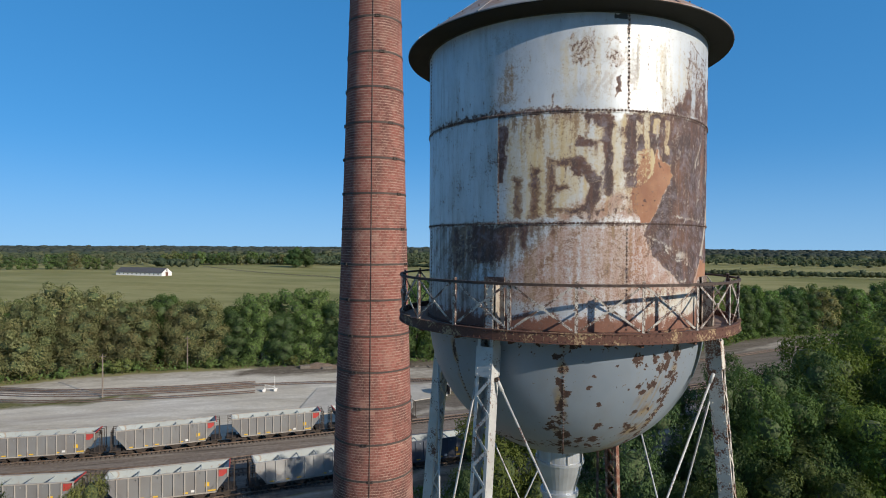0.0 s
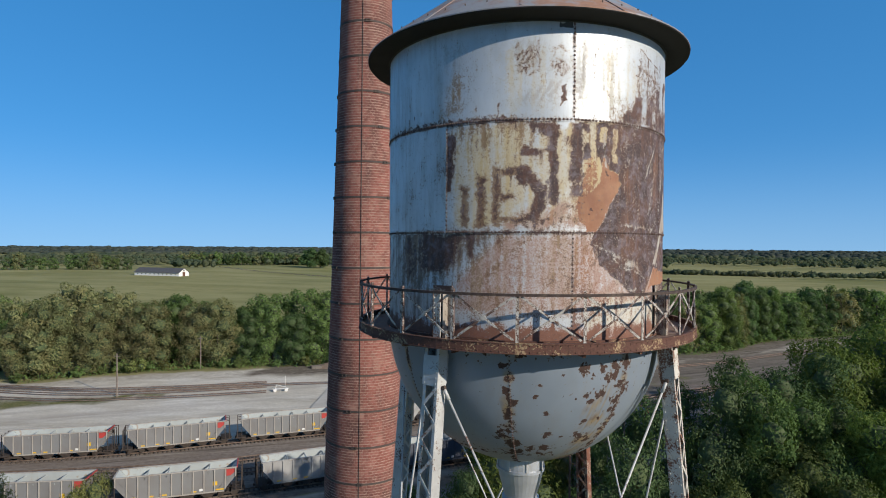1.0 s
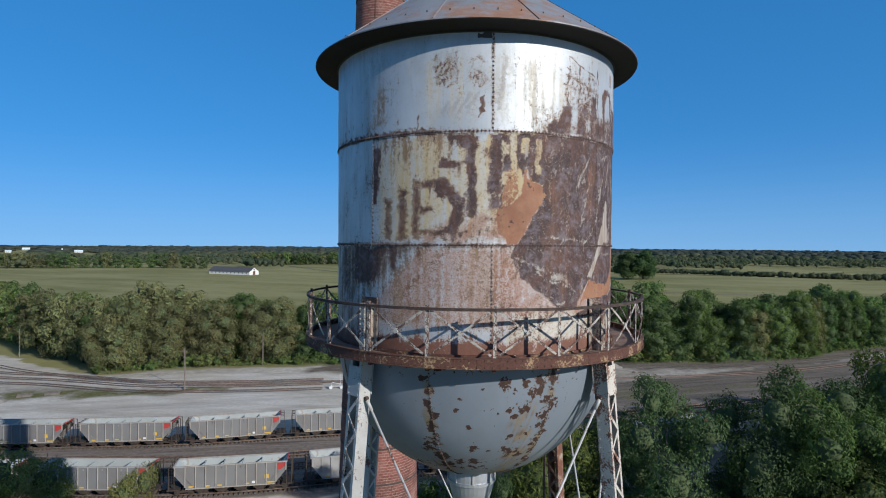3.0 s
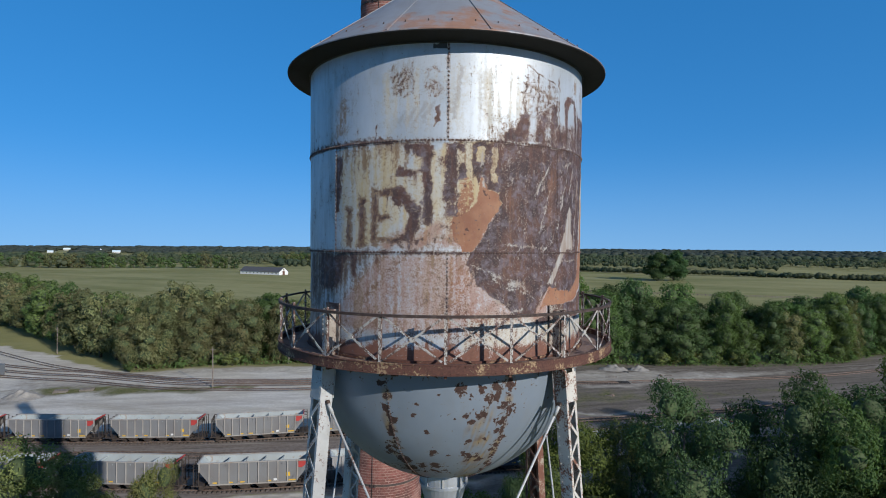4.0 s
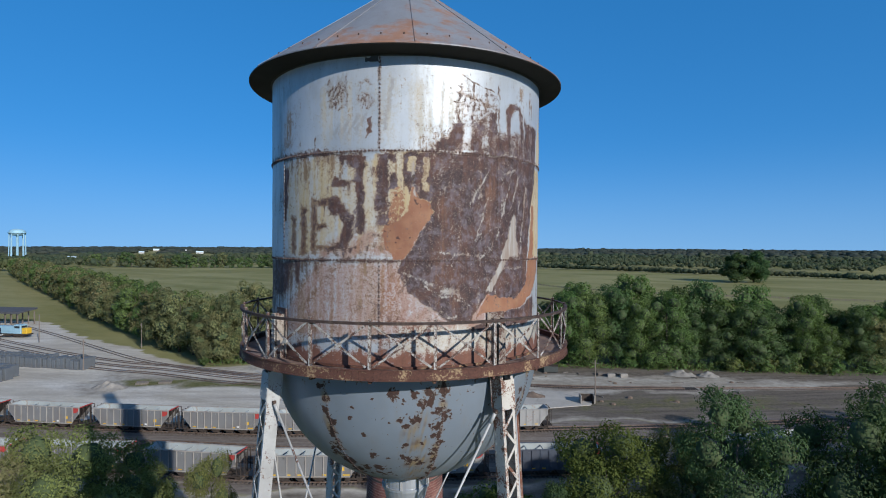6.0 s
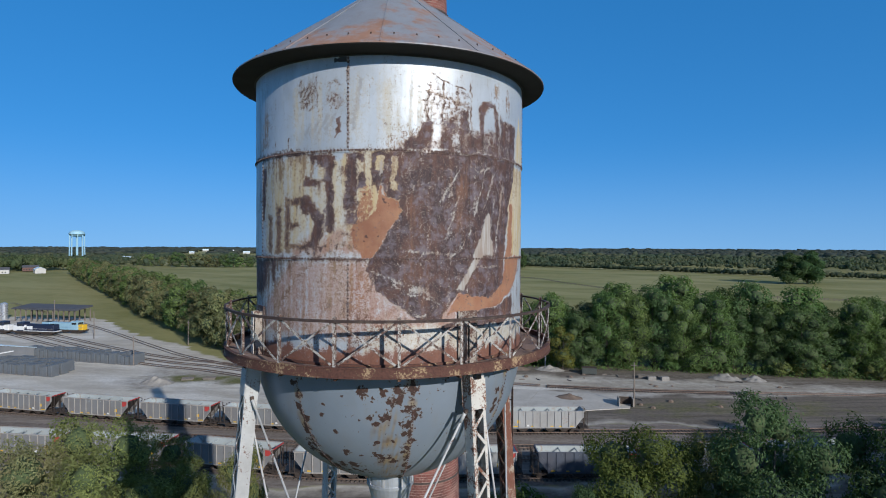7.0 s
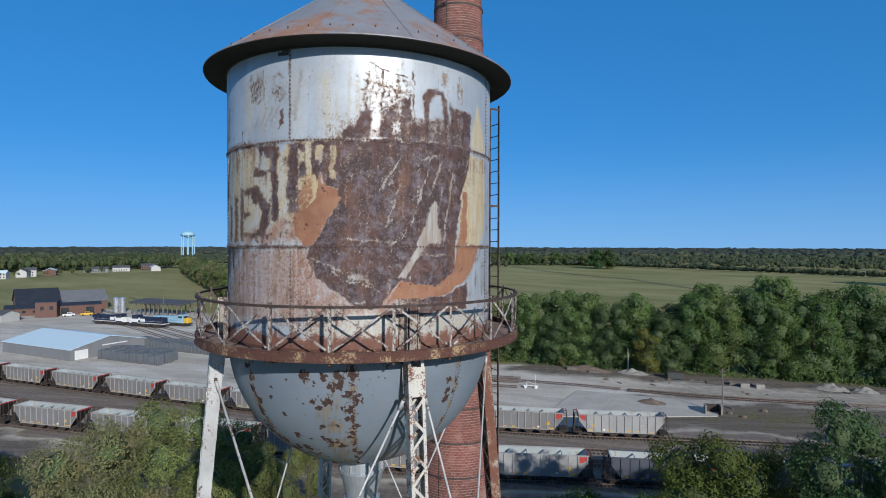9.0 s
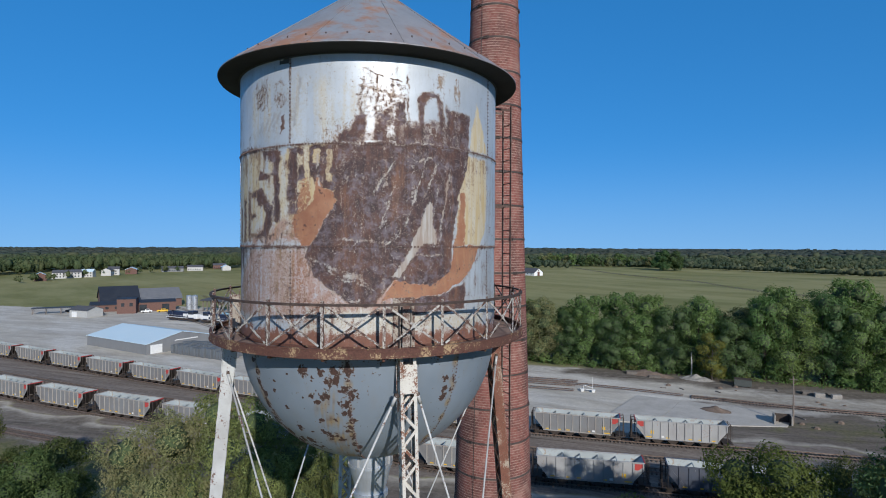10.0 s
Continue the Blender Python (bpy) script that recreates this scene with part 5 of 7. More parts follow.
for j in range(N_POST):
    az = -79.4 + 18 * j
    r = DECK_R - 0.03
    m = Matrix.Translation(ring_point(r, az, 0)) @ pose(0, 0, 0, 0, 0, az)
    g = Geo().box((0, 0, (DECK + RAIL_Z) / 2), (0.008, 0.05, RAIL_Z - DECK + 0.1)).box((-0.022, 0.024, (DECK + RAIL_Z) / 2), (0.04, 0.008, RAIL_Z - DECK + 0.1))
    part("railing_post", g, RAIL_STEEL, tower, at=m)
    for s, rr in ((1, r + 0.012), (-1, r - 0.006)):
        g = Geo()
        n = 6
        rows = []
        for i in range(n + 1):
            aa, zz = az + 1 + 16 * i / n, (DECK + 0.03 if s > 0 else RAIL_Z - 0.05) + s * (RAIL_Z - DECK - 0.08) * i / n
            for dr, dz in ((-0.004, -0.018), (0.004, -0.018), (0.004, 0.018), (-0.004, 0.018)):
                rows.append(ring_point(rr + dr, aa - s * dz * 12, zz + dz * 0.75))
        g.add(rows, [(4 * i + j, 4 * i + (j + 1) % 4, 4 * i + 4 + (j + 1) % 4, 4 * i + 4 + j) for i in range(n) for j in range(4)] + [(3, 2, 1, 0), (4 * n, 4 * n + 1, 4 * n + 2, 4 * n + 3)])
        part("railing_brace", g, RAIL_STEEL, tower)
    g = Geo()
    p = Vector(ring_point(r + 0.004, az + 9, (DECK + RAIL_Z) / 2 - 0.01))
    g.tube([p - Vector(ring_point(0.012, az + 9, 0)), p + Vector(ring_point(0.016, az + 9, 0))], 0.045, 12)
    part("brace_disc", g, RAIL_STEEL, tower)
    g = Geo()
    g.bar(ring_point(DECK_R - 0.06, az, DECK - 0.215), ring_point(TR - 0.02, az, DECK - 0.215), 0.05, 0.06)
    part("deck_bracket", g, RUST, tower)

# four latticed legs, splayed
BATTER = 0.092
LEG_TOP = 30.95


def leg_center(az, z):
    return Vector(ring_point(3.12 + BATTER * (LEG_TOP - 0.6 - z), az, z))


LEG_MIXED = painted_steel("leg_flaking", (0.55, 0.52, 0.46), (0.105, 0.046, 0.028), 0.49, 3.6, 0.6)
LEG_RUST = painted_steel("leg_rusty", (0.36, 0.30, 0.23), (0.105, 0.042, 0.026), 0.56, 4.0, 0.7)
for i in range(4):
    az = -125 + 90 * i
    out, side = Vector(ring_point(1, az, 0)), Vector(ring_point(1, az + 90, 0))
    mat = (LEG_STEEL, LEG_MIXED, LEG_RUST, LEG_STEEL)[i]
    leg = part("leg", Geo().box((0, 0, 0.2), (1.1, 1.1, 0.5), pose(0, 0, 0, 0, 0, az)), plain("leg_footing", (0.35, 0.34, 0.32), (0.25, 0.24, 0.22), 3, 0.9), tower, at=Matrix.Translation(leg_center(az, 0)))
    base = leg_center(az, 0)
    top, bot = leg_center(az, LEG_TOP - 0.05) - base, leg_center(az, 0.4) - base
    half, dep = 0.15, 0.12
    for s in (-1, 1):
        g = Geo()
        g.bar(bot + side * s * half, top + side * s * half, 0.012, 2 * dep, out)
        for d in (-1, 1):
            g.bar(bot + side * s * (half - 0.025) + out * d * dep, top + side * s * (half - 0.025) + out * d * dep, 0.06, 0.012, out)
        part("channel", g, mat, leg, smooth=False)
        g = Geo()
        for d in (-1, 1):
            zz = LEG_TOP - 1.05
            while zz > 17:
                p = leg_center(az, zz) - base
                g.dome(p + side * s * (half + 0.007) + out * d * (dep - 0.035), 0.014, side * s)
                zz -= 0.16
        part("rivets", g, mat, leg)["kind"] = "stuff"
    for d in (-1, 1):
        zz, flip = LEG_TOP - 0.78, 1
        while zz > 15.0:
            p, q = leg_center(az, zz) - base, leg_center(az, zz - 0.3) - base
            g = Geo().bar(p + side * flip * (half - 0.02) + out * d * (dep + 0.011), q - side * flip * (half - 0.02) + out * d * (dep + 0.011), 0.05, 0.009, out)
            part("lacing_bar", g, mat, leg)
            zz, flip = zz - 0.3, -flip
        g = Geo()
        while zz > 0.7:
            p, q = leg_center(az, zz) - base, leg_center(az, zz - 0.3) - base
            g.bar(p + side * flip * (half - 0.02) + out * d * (dep + 0.011), q - side * flip * (half - 0.02) + out * d * (dep + 0.011), 0.055, 0.009, out)
            zz, flip = zz - 0.3, -flip
        part("lacing", g, mat, leg)["kind"] = "stuff"
        g = Geo()
        p, q = leg_center(az, LEG_TOP - 0.22) - base, leg_center(az, LEG_TOP - 0.74) - base
        g.bar(p + out * d * (dep + 0.018), q + out * d * (dep + 0.018), 2 * half + 0.03, 0.012, out)
        for zz in np.arange(LEG_TOP - 0.7, LEG_TOP - 0.22, 0.1):
            for s in (-1, 1):
                g.dome(leg_center(az, zz) - base + out * d * (dep + 0.024) + side * s * 0.125, 0.015, out * d)
        part("gusset_plate", g, mat, leg)
    for s in (-1, 1):
        g = Geo()
        p = leg_center(az, LEG_TOP - 0.78) - base + side * s * (half + 0.05)
        g.tube([p - out * 0.03, p + out * 0.03], 0.04, 14)
        part("rod_pin", g, BOLT, leg)

LEG_HEAD = painted_steel("leg_head_rust", (0.34, 0.30, 0.25), (0.062, 0.032, 0.024), 0.52, 5.0, 0.75)
# leg heads riveted to the shell above the deck
for i in range(4):
    az = -125 + 90 * i
    mat = LEG_HEAD
    for s in (-1, 1):
        a2 = az + s * 2.1
        g = Geo()
        g.bar(ring_point(TR + 0.1, a2, DECK - 0.11), ring_point(TR + 0.1, a2, RAIL_Z - 0.06), 0.014, 0.17, ring_point(1, az, 0))
        part("leg_head_web", g, mat, tower)
    g = Geo()
    g.bar(ring_point(TR + 0.2, az, DECK - 0.11), ring_point(TR + 0.2, az, RAIL_Z - 0.06), 0.15, 0.014, ring_point(1, az, 0))
    for zz in np.arange(DECK + 0.08, RAIL_Z - 0.1, 0.09):
        for s in (-0.055, 0.055):
            g.dome(Vector(ring_point(TR + 0.207, az, zz)) + Vector(ring_point(s, az + 90, 0)), 0.017, ring_point(1, az, 0))
    part("leg_head_plate", g, LEG_MIXED if i == 0 else mat, tower)
    g = Geo()
    g.bar(ring_point(TR + 0.035, az, DECK - 0.11), ring_point(TR + 0.035, az, RAIL_Z + 0.05), 0.42, 0.016, ring_point(1, az, 0))
    part("leg_head_pad", g, mat, tower)

# struts and tie rods between the legs
for i in range(4):
    a, b = -125 + 90 * i, -35 + 90 * i
    sa, sb = Vector(ring_point(1, a + 90, 0)), Vector(ring_point(1, b - 90, 0))
    levels = (LEG_TOP - 0.78, 19.6, 9.8, 0.9)
    for z0, z1 in zip(levels[:-1], levels[1:]):
        for p, q in ((leg_center(a, z0) + sa * 0.2, leg_center(b, z1) + sb * 0.2), (leg_center(b, z0) + sb * 0.2, leg_center(a, z1) + sa * 0.2)):
            g = Geo().tube([p, q], 0.021, 8)
            t = (q - p).normalized()
            g.tube([p, p + t * 0.22], 0.034, 8)
            mid_rod = p + (q - p) * 0.62
            g.tube([mid_rod - t * 0.2, mid_rod - t * 0.15, mid_rod + t * 0.15, mid_rod + t * 0.2], [0.02, 0.04, 0.04, 0.02], 8)
            part("tie_rod", g, LEG_STEEL, tower, smooth=True)
    for z in levels[1:3]:
        g = Geo()
        p, q = leg_center(a, z), leg_center(b, z)
        for d in (-0.13, 0.13):
            g.bar(p + Vector((0, 0, d)), q + Vector((0, 0, d)), 0.16, 0.03)
        n = 14
        for k in range(n):
            s = 1 if k % 2 else -1
            g.bar(p + (q - p) * k / n + Vector((0, 0, 0.13 * s)), p + (q - p) * (k + 1) / n + Vector((0, 0, -0.13 * s)), 0.03, 0.03)
        part("strut", g, LEG_STEEL, tower)

# riser pipe under the bowl, with its expansion joint
g = Geo()
g.turn([(0.0, 28.3), (0.5, 28.2), (0.5, 27.86), (0.53, 27.86), (0.53, 27.8), (0.5, 27.8), (0.46, 27.62), (0.36, 27.25), (0.36, 27.17), (0.41, 27.17), (0.41, 27.08), (0.36, 27.08), (0.36, 0.0)], 32)
part("riser_pipe", g, painted_steel("riser_paint", (0.46, 0.49, 0.52), (0.12, 0.07, 0.05), 0.36, 3.0, 0.45, 0.5), tower, "bare aluminium-painted pipe", smooth=False)
for j in range(8):
    az = 45 * j + 10
    part("riser_strap", Geo().bar(ring_point(0.515, az, 28.25), ring_point(0.515, az, 27.81), 0.05, 0.02, ring_point(1, az, 0)), LEG_STEEL, tower)

# ladder up the shaded side, tied to the roof edge
LADDER_STEEL = painted_steel("ladder_rust", (0.14, 0.11, 0.09), (0.05, 0.028, 0.022), 0.55, 6.0, 0.75)
LAD_AZ, LAD_R = 59, 3.62
side = Vector(ring_point(1, LAD_AZ + 90, 0))
lad = Vector(ring_point(LAD_R, LAD_AZ, 0))
ladder = thing("ladder", "rusty steel ladder fixed beside the old tank", "ladder", at=pose(TX, TY, 0))
for s in (-1, 1):
    part("stile", Geo().bar(lad + side * s * 0.2 + Vector((0, 0, 0.3)), lad + side * s * 0.2 + Vector((0, 0, 36.45)), 0.02, 0.06, side), LADDER_STEEL, ladder)
rung = Geo().tube([-side * 0.2, side * 0.2], 0.011, 6).mesh("rung", LADDER_STEEL)
for k in range(119):
    part("rung", rung, None, ladder, at=Matrix.Translation(lad + Vector((0, 0, 0.6 + 0.3 * k))))
for z in (36.35, 33.9, 31.6):
    g = Geo()
    for s in (-1, 1):
        g.bar(lad + side * s * 0.2 + Vector((0, 0, z)), lad * ((TR + 0.02) / LAD_R) + side * s * 0.2 + Vector((0, 0, z)), 0.012, 0.05)
    part("standoff", g, LADDER_STEEL, ladder)

# ---- brick chimney ----
CX, CY, CH = -3.33, 28.28, 49.0
CHIM_K = 0.0298


def chim_r(z):
    return 1.5895 - CHIM_K * (z - 32)


def brick_material():
    k = Nodes("chimney_brick")
    v = k.coords("Generated")
    f = k.math("FRACT", k.math("ADD", k.math("MULTIPLY", k.island(), 1.0), k.rand()))
    c = k.mix(f, (0.20, 0.070, 0.056), (0.265, 0.108, 0.088))
    c = k.mix(k.ramp(k.math("FRACT", k.math("MULTIPLY", f, 17.3)), 0.8, 1.0), c, (0.18, 0.075, 0.06))
    g = k.n("NewGeometry").outputs["Position"]
    soot = k.noise(k.stretch(g, (1, 1, 0.45)), 0.8, 6, 0.65)
    c = k.mix(k.ramp(soot, 0.42, 0.66, 0, 0.8), c, (0.075, 0.042, 0.038))
    c = k.mix(k.ramp(k.noise(k.stretch(g, (1, 1, 0.12)), 2.6, 6, 0.7), 0.52, 0.68, 0, 0.6), c, (0.085, 0.05, 0.045))
    c = k.mix(k.ramp(k.noise(g, 1.1, 5, 0.6), 0.56, 0.70, 0, 0.5), c, (0.36, 0.215, 0.17))
    k.bump(k.noise(g, 30, 4), 0.25, 0.004)
    return k.done(c, 0.9, 0, 0.2)


BRICK = brick_material()
MORTAR = plain("mortar", (0.36, 0.235, 0.19), (0.24, 0.15, 0.12), 1.0, 0.95, dist=0.005)
BAND = plain("band_iron", (0.045, 0.035, 0.032), (0.10, 0.075, 0.065), 4, 0.75, 0.3)
chimney = thing("brick_chimney", "tall tapering red brick chimney bound with black iron bands", "chimney", at=pose(CX, CY, 0))
g = Geo()
g.turn([(chim_r(0) - 0.0006, 0), (chim_r(CH) - 0.0006, CH), (chim_r(CH) - 0.45, CH), (chim_r(CH) - 0.45, CH - 3)], 160)
part("shaft_core", g, MORTAR, chimney, "mortar core of the shaft")
z = 2.6
bands = []
zb = 43.08
while zb > 1.5:
    bands.append(zb)
    zb -= 1.645
bands += [44.7, 46.3, 47.9]
for j, zb in enumerate(bands):
    g = Geo()
    r = chim_r(zb)
    g.turn([(r + 0.004, zb - 0.045), (r + 0.022, zb - 0.045), (r + 0.022, zb + 0.045), (r + 0.004, zb + 0.045)], 64, close=True)
    part("iron_band", g, BAND, chimney)
    for k in range(3):
        az = -78 + 120 * k + (j % 14) * 8.5
        g = Geo()
        m = pose(0, 0, 0, 0, 0, az)
        for dz in (-0.05, 0.05):
            g.box(ring_point(r + 0.036, az, zb + dz), (0.045, 0.28, 0.022), m)
        for dy in (-0.09, 0.09):
            p = Vector(ring_point(r + 0.036, az, zb)) + Vector(ring_point(dy, az + 90, 0))
            g.box(p, (0.05, 0.035, 0.12), m)
        part("band_lug", g, BAND, chimney)
g = Geo()
az = -88.5
g.tube([ring_point(chim_r(zz) + 0.02, az, zz) for zz in np.arange(0.5, CH, 1.6)], 0.014, 6)
part("lightning_cable", g, BAND, chimney)
g = Geo()
g.turn([(chim_r(CH) + 0.0, CH - 0.7), (chim_r(CH) + 0.14, CH - 0.5), (chim_r(CH) + 0.14, CH), (chim_r(CH) - 0.5, CH + 0.02), (chim_r(CH) - 0.5, CH - 0.5)], 64)
part("crown", g, BRICK, chimney)

# ---- buildings and yard things ----
SHEET_GREY = plain("sheet_metal_grey", (0.17, 0.175, 0.18), (0.21, 0.215, 0.22), 0.5, 0.6, streak=(1, 1, 0.3))
SHEET_ROOF = plain("sheet_roof_pale", (0.56, 0.70, 0.76), (0.62, 0.74, 0.79), 0.3, 0.45)
HOUSE_WHITE = plain("house_siding", (0.52, 0.51, 0.48), (0.42, 0.41, 0.39), 0.6, 0.75)
WHITE = plain("white_paint", (0.74, 0.74, 0.72), (0.62, 0.62, 0.60), 1.2, 0.7)
DARK_ROOF = plain("dark_roof", (0.055, 0.058, 0.065), (0.10, 0.10, 0.11), 0.8, 0.8)
RED_BRICK = plain("far_brick", (0.115, 0.06, 0.047), (0.16, 0.088, 0.07), 1.5, 0.9)
SILVER = plain("silver_steel", (0.62, 0.64, 0.66), (0.5, 0.52, 0.54), 1.0, 0.3, 0.7)
GLASS_DARK = plain("window_dark", (0.02, 0.025, 0.03), (0.04, 0.045, 0.05), 1, 0.2)
POLE = plain("pole_wood", (0.13, 0.105, 0.085), (0.24, 0.20, 0.17), 2, 0.9, streak=(1, 1, 0.2))


def house(name, label, category, at, L, W, wall_h, rise, wall_mat, roof_mat, over=0.5, group="", doors=(), windows=()):
    """A gabled building about its own base, the ridge along x; doors and windows are (face, along, width, height, sill)."""
    t = thing(name, label, category, group, at=at)
    x, y = L / 2, W / 2
    g = Geo()
    g.add([(-x, -y, 0), (x, -y, 0), (x, y, 0), (-x, y, 0), (-x, -y, wall_h), (x, -y, wall_h), (x, y, wall_h), (-x, y, wall_h), (-x, 0, wall_h + rise), (x, 0, wall_h + rise)],
          [(0, 1, 5, 4), (2, 3, 7, 6), (1, 2, 6, 9, 5), (3, 0, 4, 8, 7), (3, 2, 1, 0)])
    part("wall", g, wall_mat, t)
    k = rise / y
    for s in (-1, 1):
        g = Geo()
        a, b = (y + over), wall_h - over * k
        top = wall_h + rise
        th = 0.14
        g.add([(-x - over, s * a, b), (x + over, s * a, b), (x + over, 0, top), (-x - over, 0, top), (-x - over, s * a, b + th), (x + over, s * a, b + th), (x + over, 0, top + th), (-x - over, 0, top + th)],
              [(0, 1, 2, 3), (7, 6, 5, 4), (0, 4, 5, 1), (1, 5, 6, 2), (2, 6, 7, 3), (3, 7, 4, 0)])
        part("roof", g, roof_mat, t)
    for nm, mat, items in (("door", None, doors), ("window", GLASS_DARK, windows)):
        for face, along_at, w, h, sill, *m in items:
            g = Geo()
            if face in "NS":
                s = -1 if face == "S" else 1
                g.box((along_at, s * (y + 0.02), sill + h / 2), (w, 0.08, h))
            else:
                s = 1 if face == "E" else -1
                g.box((s * (x + 0.02), along_at, sill + h / 2), (0.08, w, h))
            part(nm, g, m[0] if m else mat or WHITE, t)
    return t


# long white barn out in the field
house("barn", "long white barn with a dark roof in a green field", "barn", pose(-299, 583, 0, 0, 0, -17), 56, 13.5, 3.6, 4.2, WHITE, DARK_ROOF, 0.7,
      doors=[("E", 0, 3.4, 4.2, 0, plain("barn_door", (0.10, 0.045, 0.03), (0.14, 0.06, 0.04), 1, 0.8)), ("E", 0, 1.6, 1.4, 5.0, GLASS_DARK)],
      windows=[("S", -24 + 5.3 * i, 1.4, 1.0, 1.4) for i in range(10)])

# grey steel shed with a pale roof
shed_at = pose(-177.3, 102.0, 0, 0, 0, 4)
house("steel_shed", "grey sheet-metal shed with a pale blue-white roof", "shed", shed_at, 33, 23.5, 3.1, 2.5, SHEET_GREY, SHEET_ROOF, 0.25,
      doors=[("E", -8.6, 3.8, 2.6, 0.1), ("E", 1.5, 8, 0.3, 3.0, WHITE)])

# crates stacked beside the shed
CRATE = painted_steel("crate_grey", (0.12, 0.135, 0.15), (0.09, 0.08, 0.075), 0.42, 0.8, 0.7)
crate = thing("crate_stack", "stack of grey steel crates beside the shed", "crates", "crates by the shed")
part("crate_body", Geo().box((0, 0, 1.6), (1.05, 2.2, 3.2), None, 0.06), CRATE, crate)
for z in (0.1, 1.1, 2.15, 3.12):
    part("band", Geo().box((0, 0, z), (1.16, 2.3, 0.1)), CRATE, crate)
rs = np.random.RandomState(5)
spots = [(x0 + 1.42 * i, y0 + 0.14 * i) for x0, y0, n in ((-157, 98.7, 17), (-157.5, 101.8, 17), (-158, 104.9, 16), (-166, 115.0, 28), (-167, 118.0, 28)) for i in range(n)]
for j, (x, y) in enumerate(spots):
    m = pose(x, y + rs.uniform(-0.2, 0.2), 0, 0, 0, 7 + rs.uniform(-3, 3))
    tall = Matrix.Diagonal((1, 1, rs.uniform(0.72, 0.98), 1))
    ob = crate if j == 0 else copy_thing(crate, m)
    ob.matrix_basis = m @ tall

# engine house, canopy, silos
GREY_ROOF = plain("grey_roof", (0.13, 0.135, 0.145), (0.19, 0.19, 0.195), 0.5, 0.7)
BLACK_ROOF = plain("black_roof", (0.016, 0.02, 0.03), (0.032, 0.037, 0.048), 0.5, 0.6)
house("engine_house", "red brick workshop with a black pitched roof", "workshop", pose(-306, 152, 0, 0, 0, 70), 17, 24, 4.2, 6.4, RED_BRICK, BLACK_ROOF, 0.6,
      windows=[("S", -6 + 4 * i, 1.6, 1.8, 2.2) for i in range(4)])
house("engine_house", "red brick workshop with a grey pitched roof", "workshop", pose(-299, 170, 0, 0, 0, 70), 19, 24, 4.2, 4.8, RED_BRICK, GREY_ROOF, 0.6,
      doors=[("S", 4, 3.6, 4, 0, GLASS_DARK)], windows=[("S", -7 + 4 * i, 1.6, 1.8, 2.2) for i in range(2)])
house("engine_house", "square red brick block with a flat roof", "workshop", pose(-273, 141, 0, 0, 0, 55), 8, 9, 6.8, 0.4, RED_BRICK, BLACK_ROOF, 0.15, windows=[("S", -1.5, 1.4, 1.6, 3.4), ("S", 2, 1.4, 1.6, 3.4)])
house("engine_house", "low red brick annex with a dark roof", "workshop", pose(-274, 154, 0, 0, 0, 66), 19, 9, 4.4, 1.0, RED_BRICK, BLACK_ROOF, 0.3,
      doors=[("S", 5, 3.2, 3.4, 0, GLASS_DARK), ("S", -5, 3.2, 3.4, 0, GLASS_DARK)])
house("engine_house", "low brick lean-to with a dark sagging roof", "workshop", pose(-289, 139, 0, 0, 0, 62), 14, 10, 3.4, 1.2, RED_BRICK, BLACK_ROOF, 0.5, windows=[("S", -4 + 4 * i, 1.4, 1.2, 1.2) for i in range(3)])
canopy = thing("canopy", "low black-roofed open shelter", "canopy", at=pose(-296, 118, 0, 0, 0, 62))
part("roof", Geo().box((0, 0, 2.9), (17, 5, 0.35)), BLACK_ROOF, canopy)
for x in (-8, -3, 3, 8):
    for y in (-2.2, 2.2):
        part("post", Geo().box((x, y, 1.4), (0.25, 0.25, 2.8)), POLE, canopy)


def vehicle(label, category, at, paint, truck):
    t = thing("pickup_truck" if truck else "car", label, category, "cars by the workshop", at=at)
    part("body", Geo().box((0, 0, 0.72), (4.9, 1.85, 0.72), None, 0.12), paint, t)
    cab = part("cabin", Geo().box((0.35 if truck else -0.2, 0, 1.36), (1.9 if truck else 2.5, 1.62, 0.66), None, 0.16), paint, t)
    part("window", Geo().box((0.35 if truck else -0.2, 0, 1.42), (1.5 if truck else 2.1, 1.66, 0.38)), GLASS_DARK, cab)
    if truck:
        part("bed", Geo().box((-1.55, 0, 1.06), (1.6, 1.4, 0.06)), CAR_DARK, t)
    for x in (-1.5, 1.5):
        for y in (-0.82, 0.82):
            part("wheel", Geo().tube([(x, y - 0.12, 0.36), (x, y + 0.12, 0.36)], 0.36, 12), CAR_DARK, t)


RED_PAINT = plain("car_red", (0.36, 0.012, 0.02), (0.30, 0.012, 0.02), 2, 0.35)
BLACK_PAINT = plain("car_black", (0.012, 0.013, 0.016), (0.02, 0.02, 0.024), 2, 0.35)
vehicle("red pickup truck parked beside the garage", "truck", pose(-277, 126, 0, 0, 0, 80), RED_PAINT, True)
vehicle("black car parked beside a red pickup", "car", pose(-278, 129.5, 0, 0, 0, 85), BLACK_PAINT, False)
vehicle("dark pickup truck parked by the open shelter", "truck", pose(-297, 126, 0, 0, 0, 60), BLACK_PAINT, True)
vehicle("white pickup truck parked by the brick annex", "truck", pose(-266.5, 146.5, 0, 0, 0, 65), WHITE, True)
vehicle("yellow utility truck parked by the brick annex", "truck", pose(-263, 152.5, 0, 0, 0, 60), CAR_YELLOW, True)
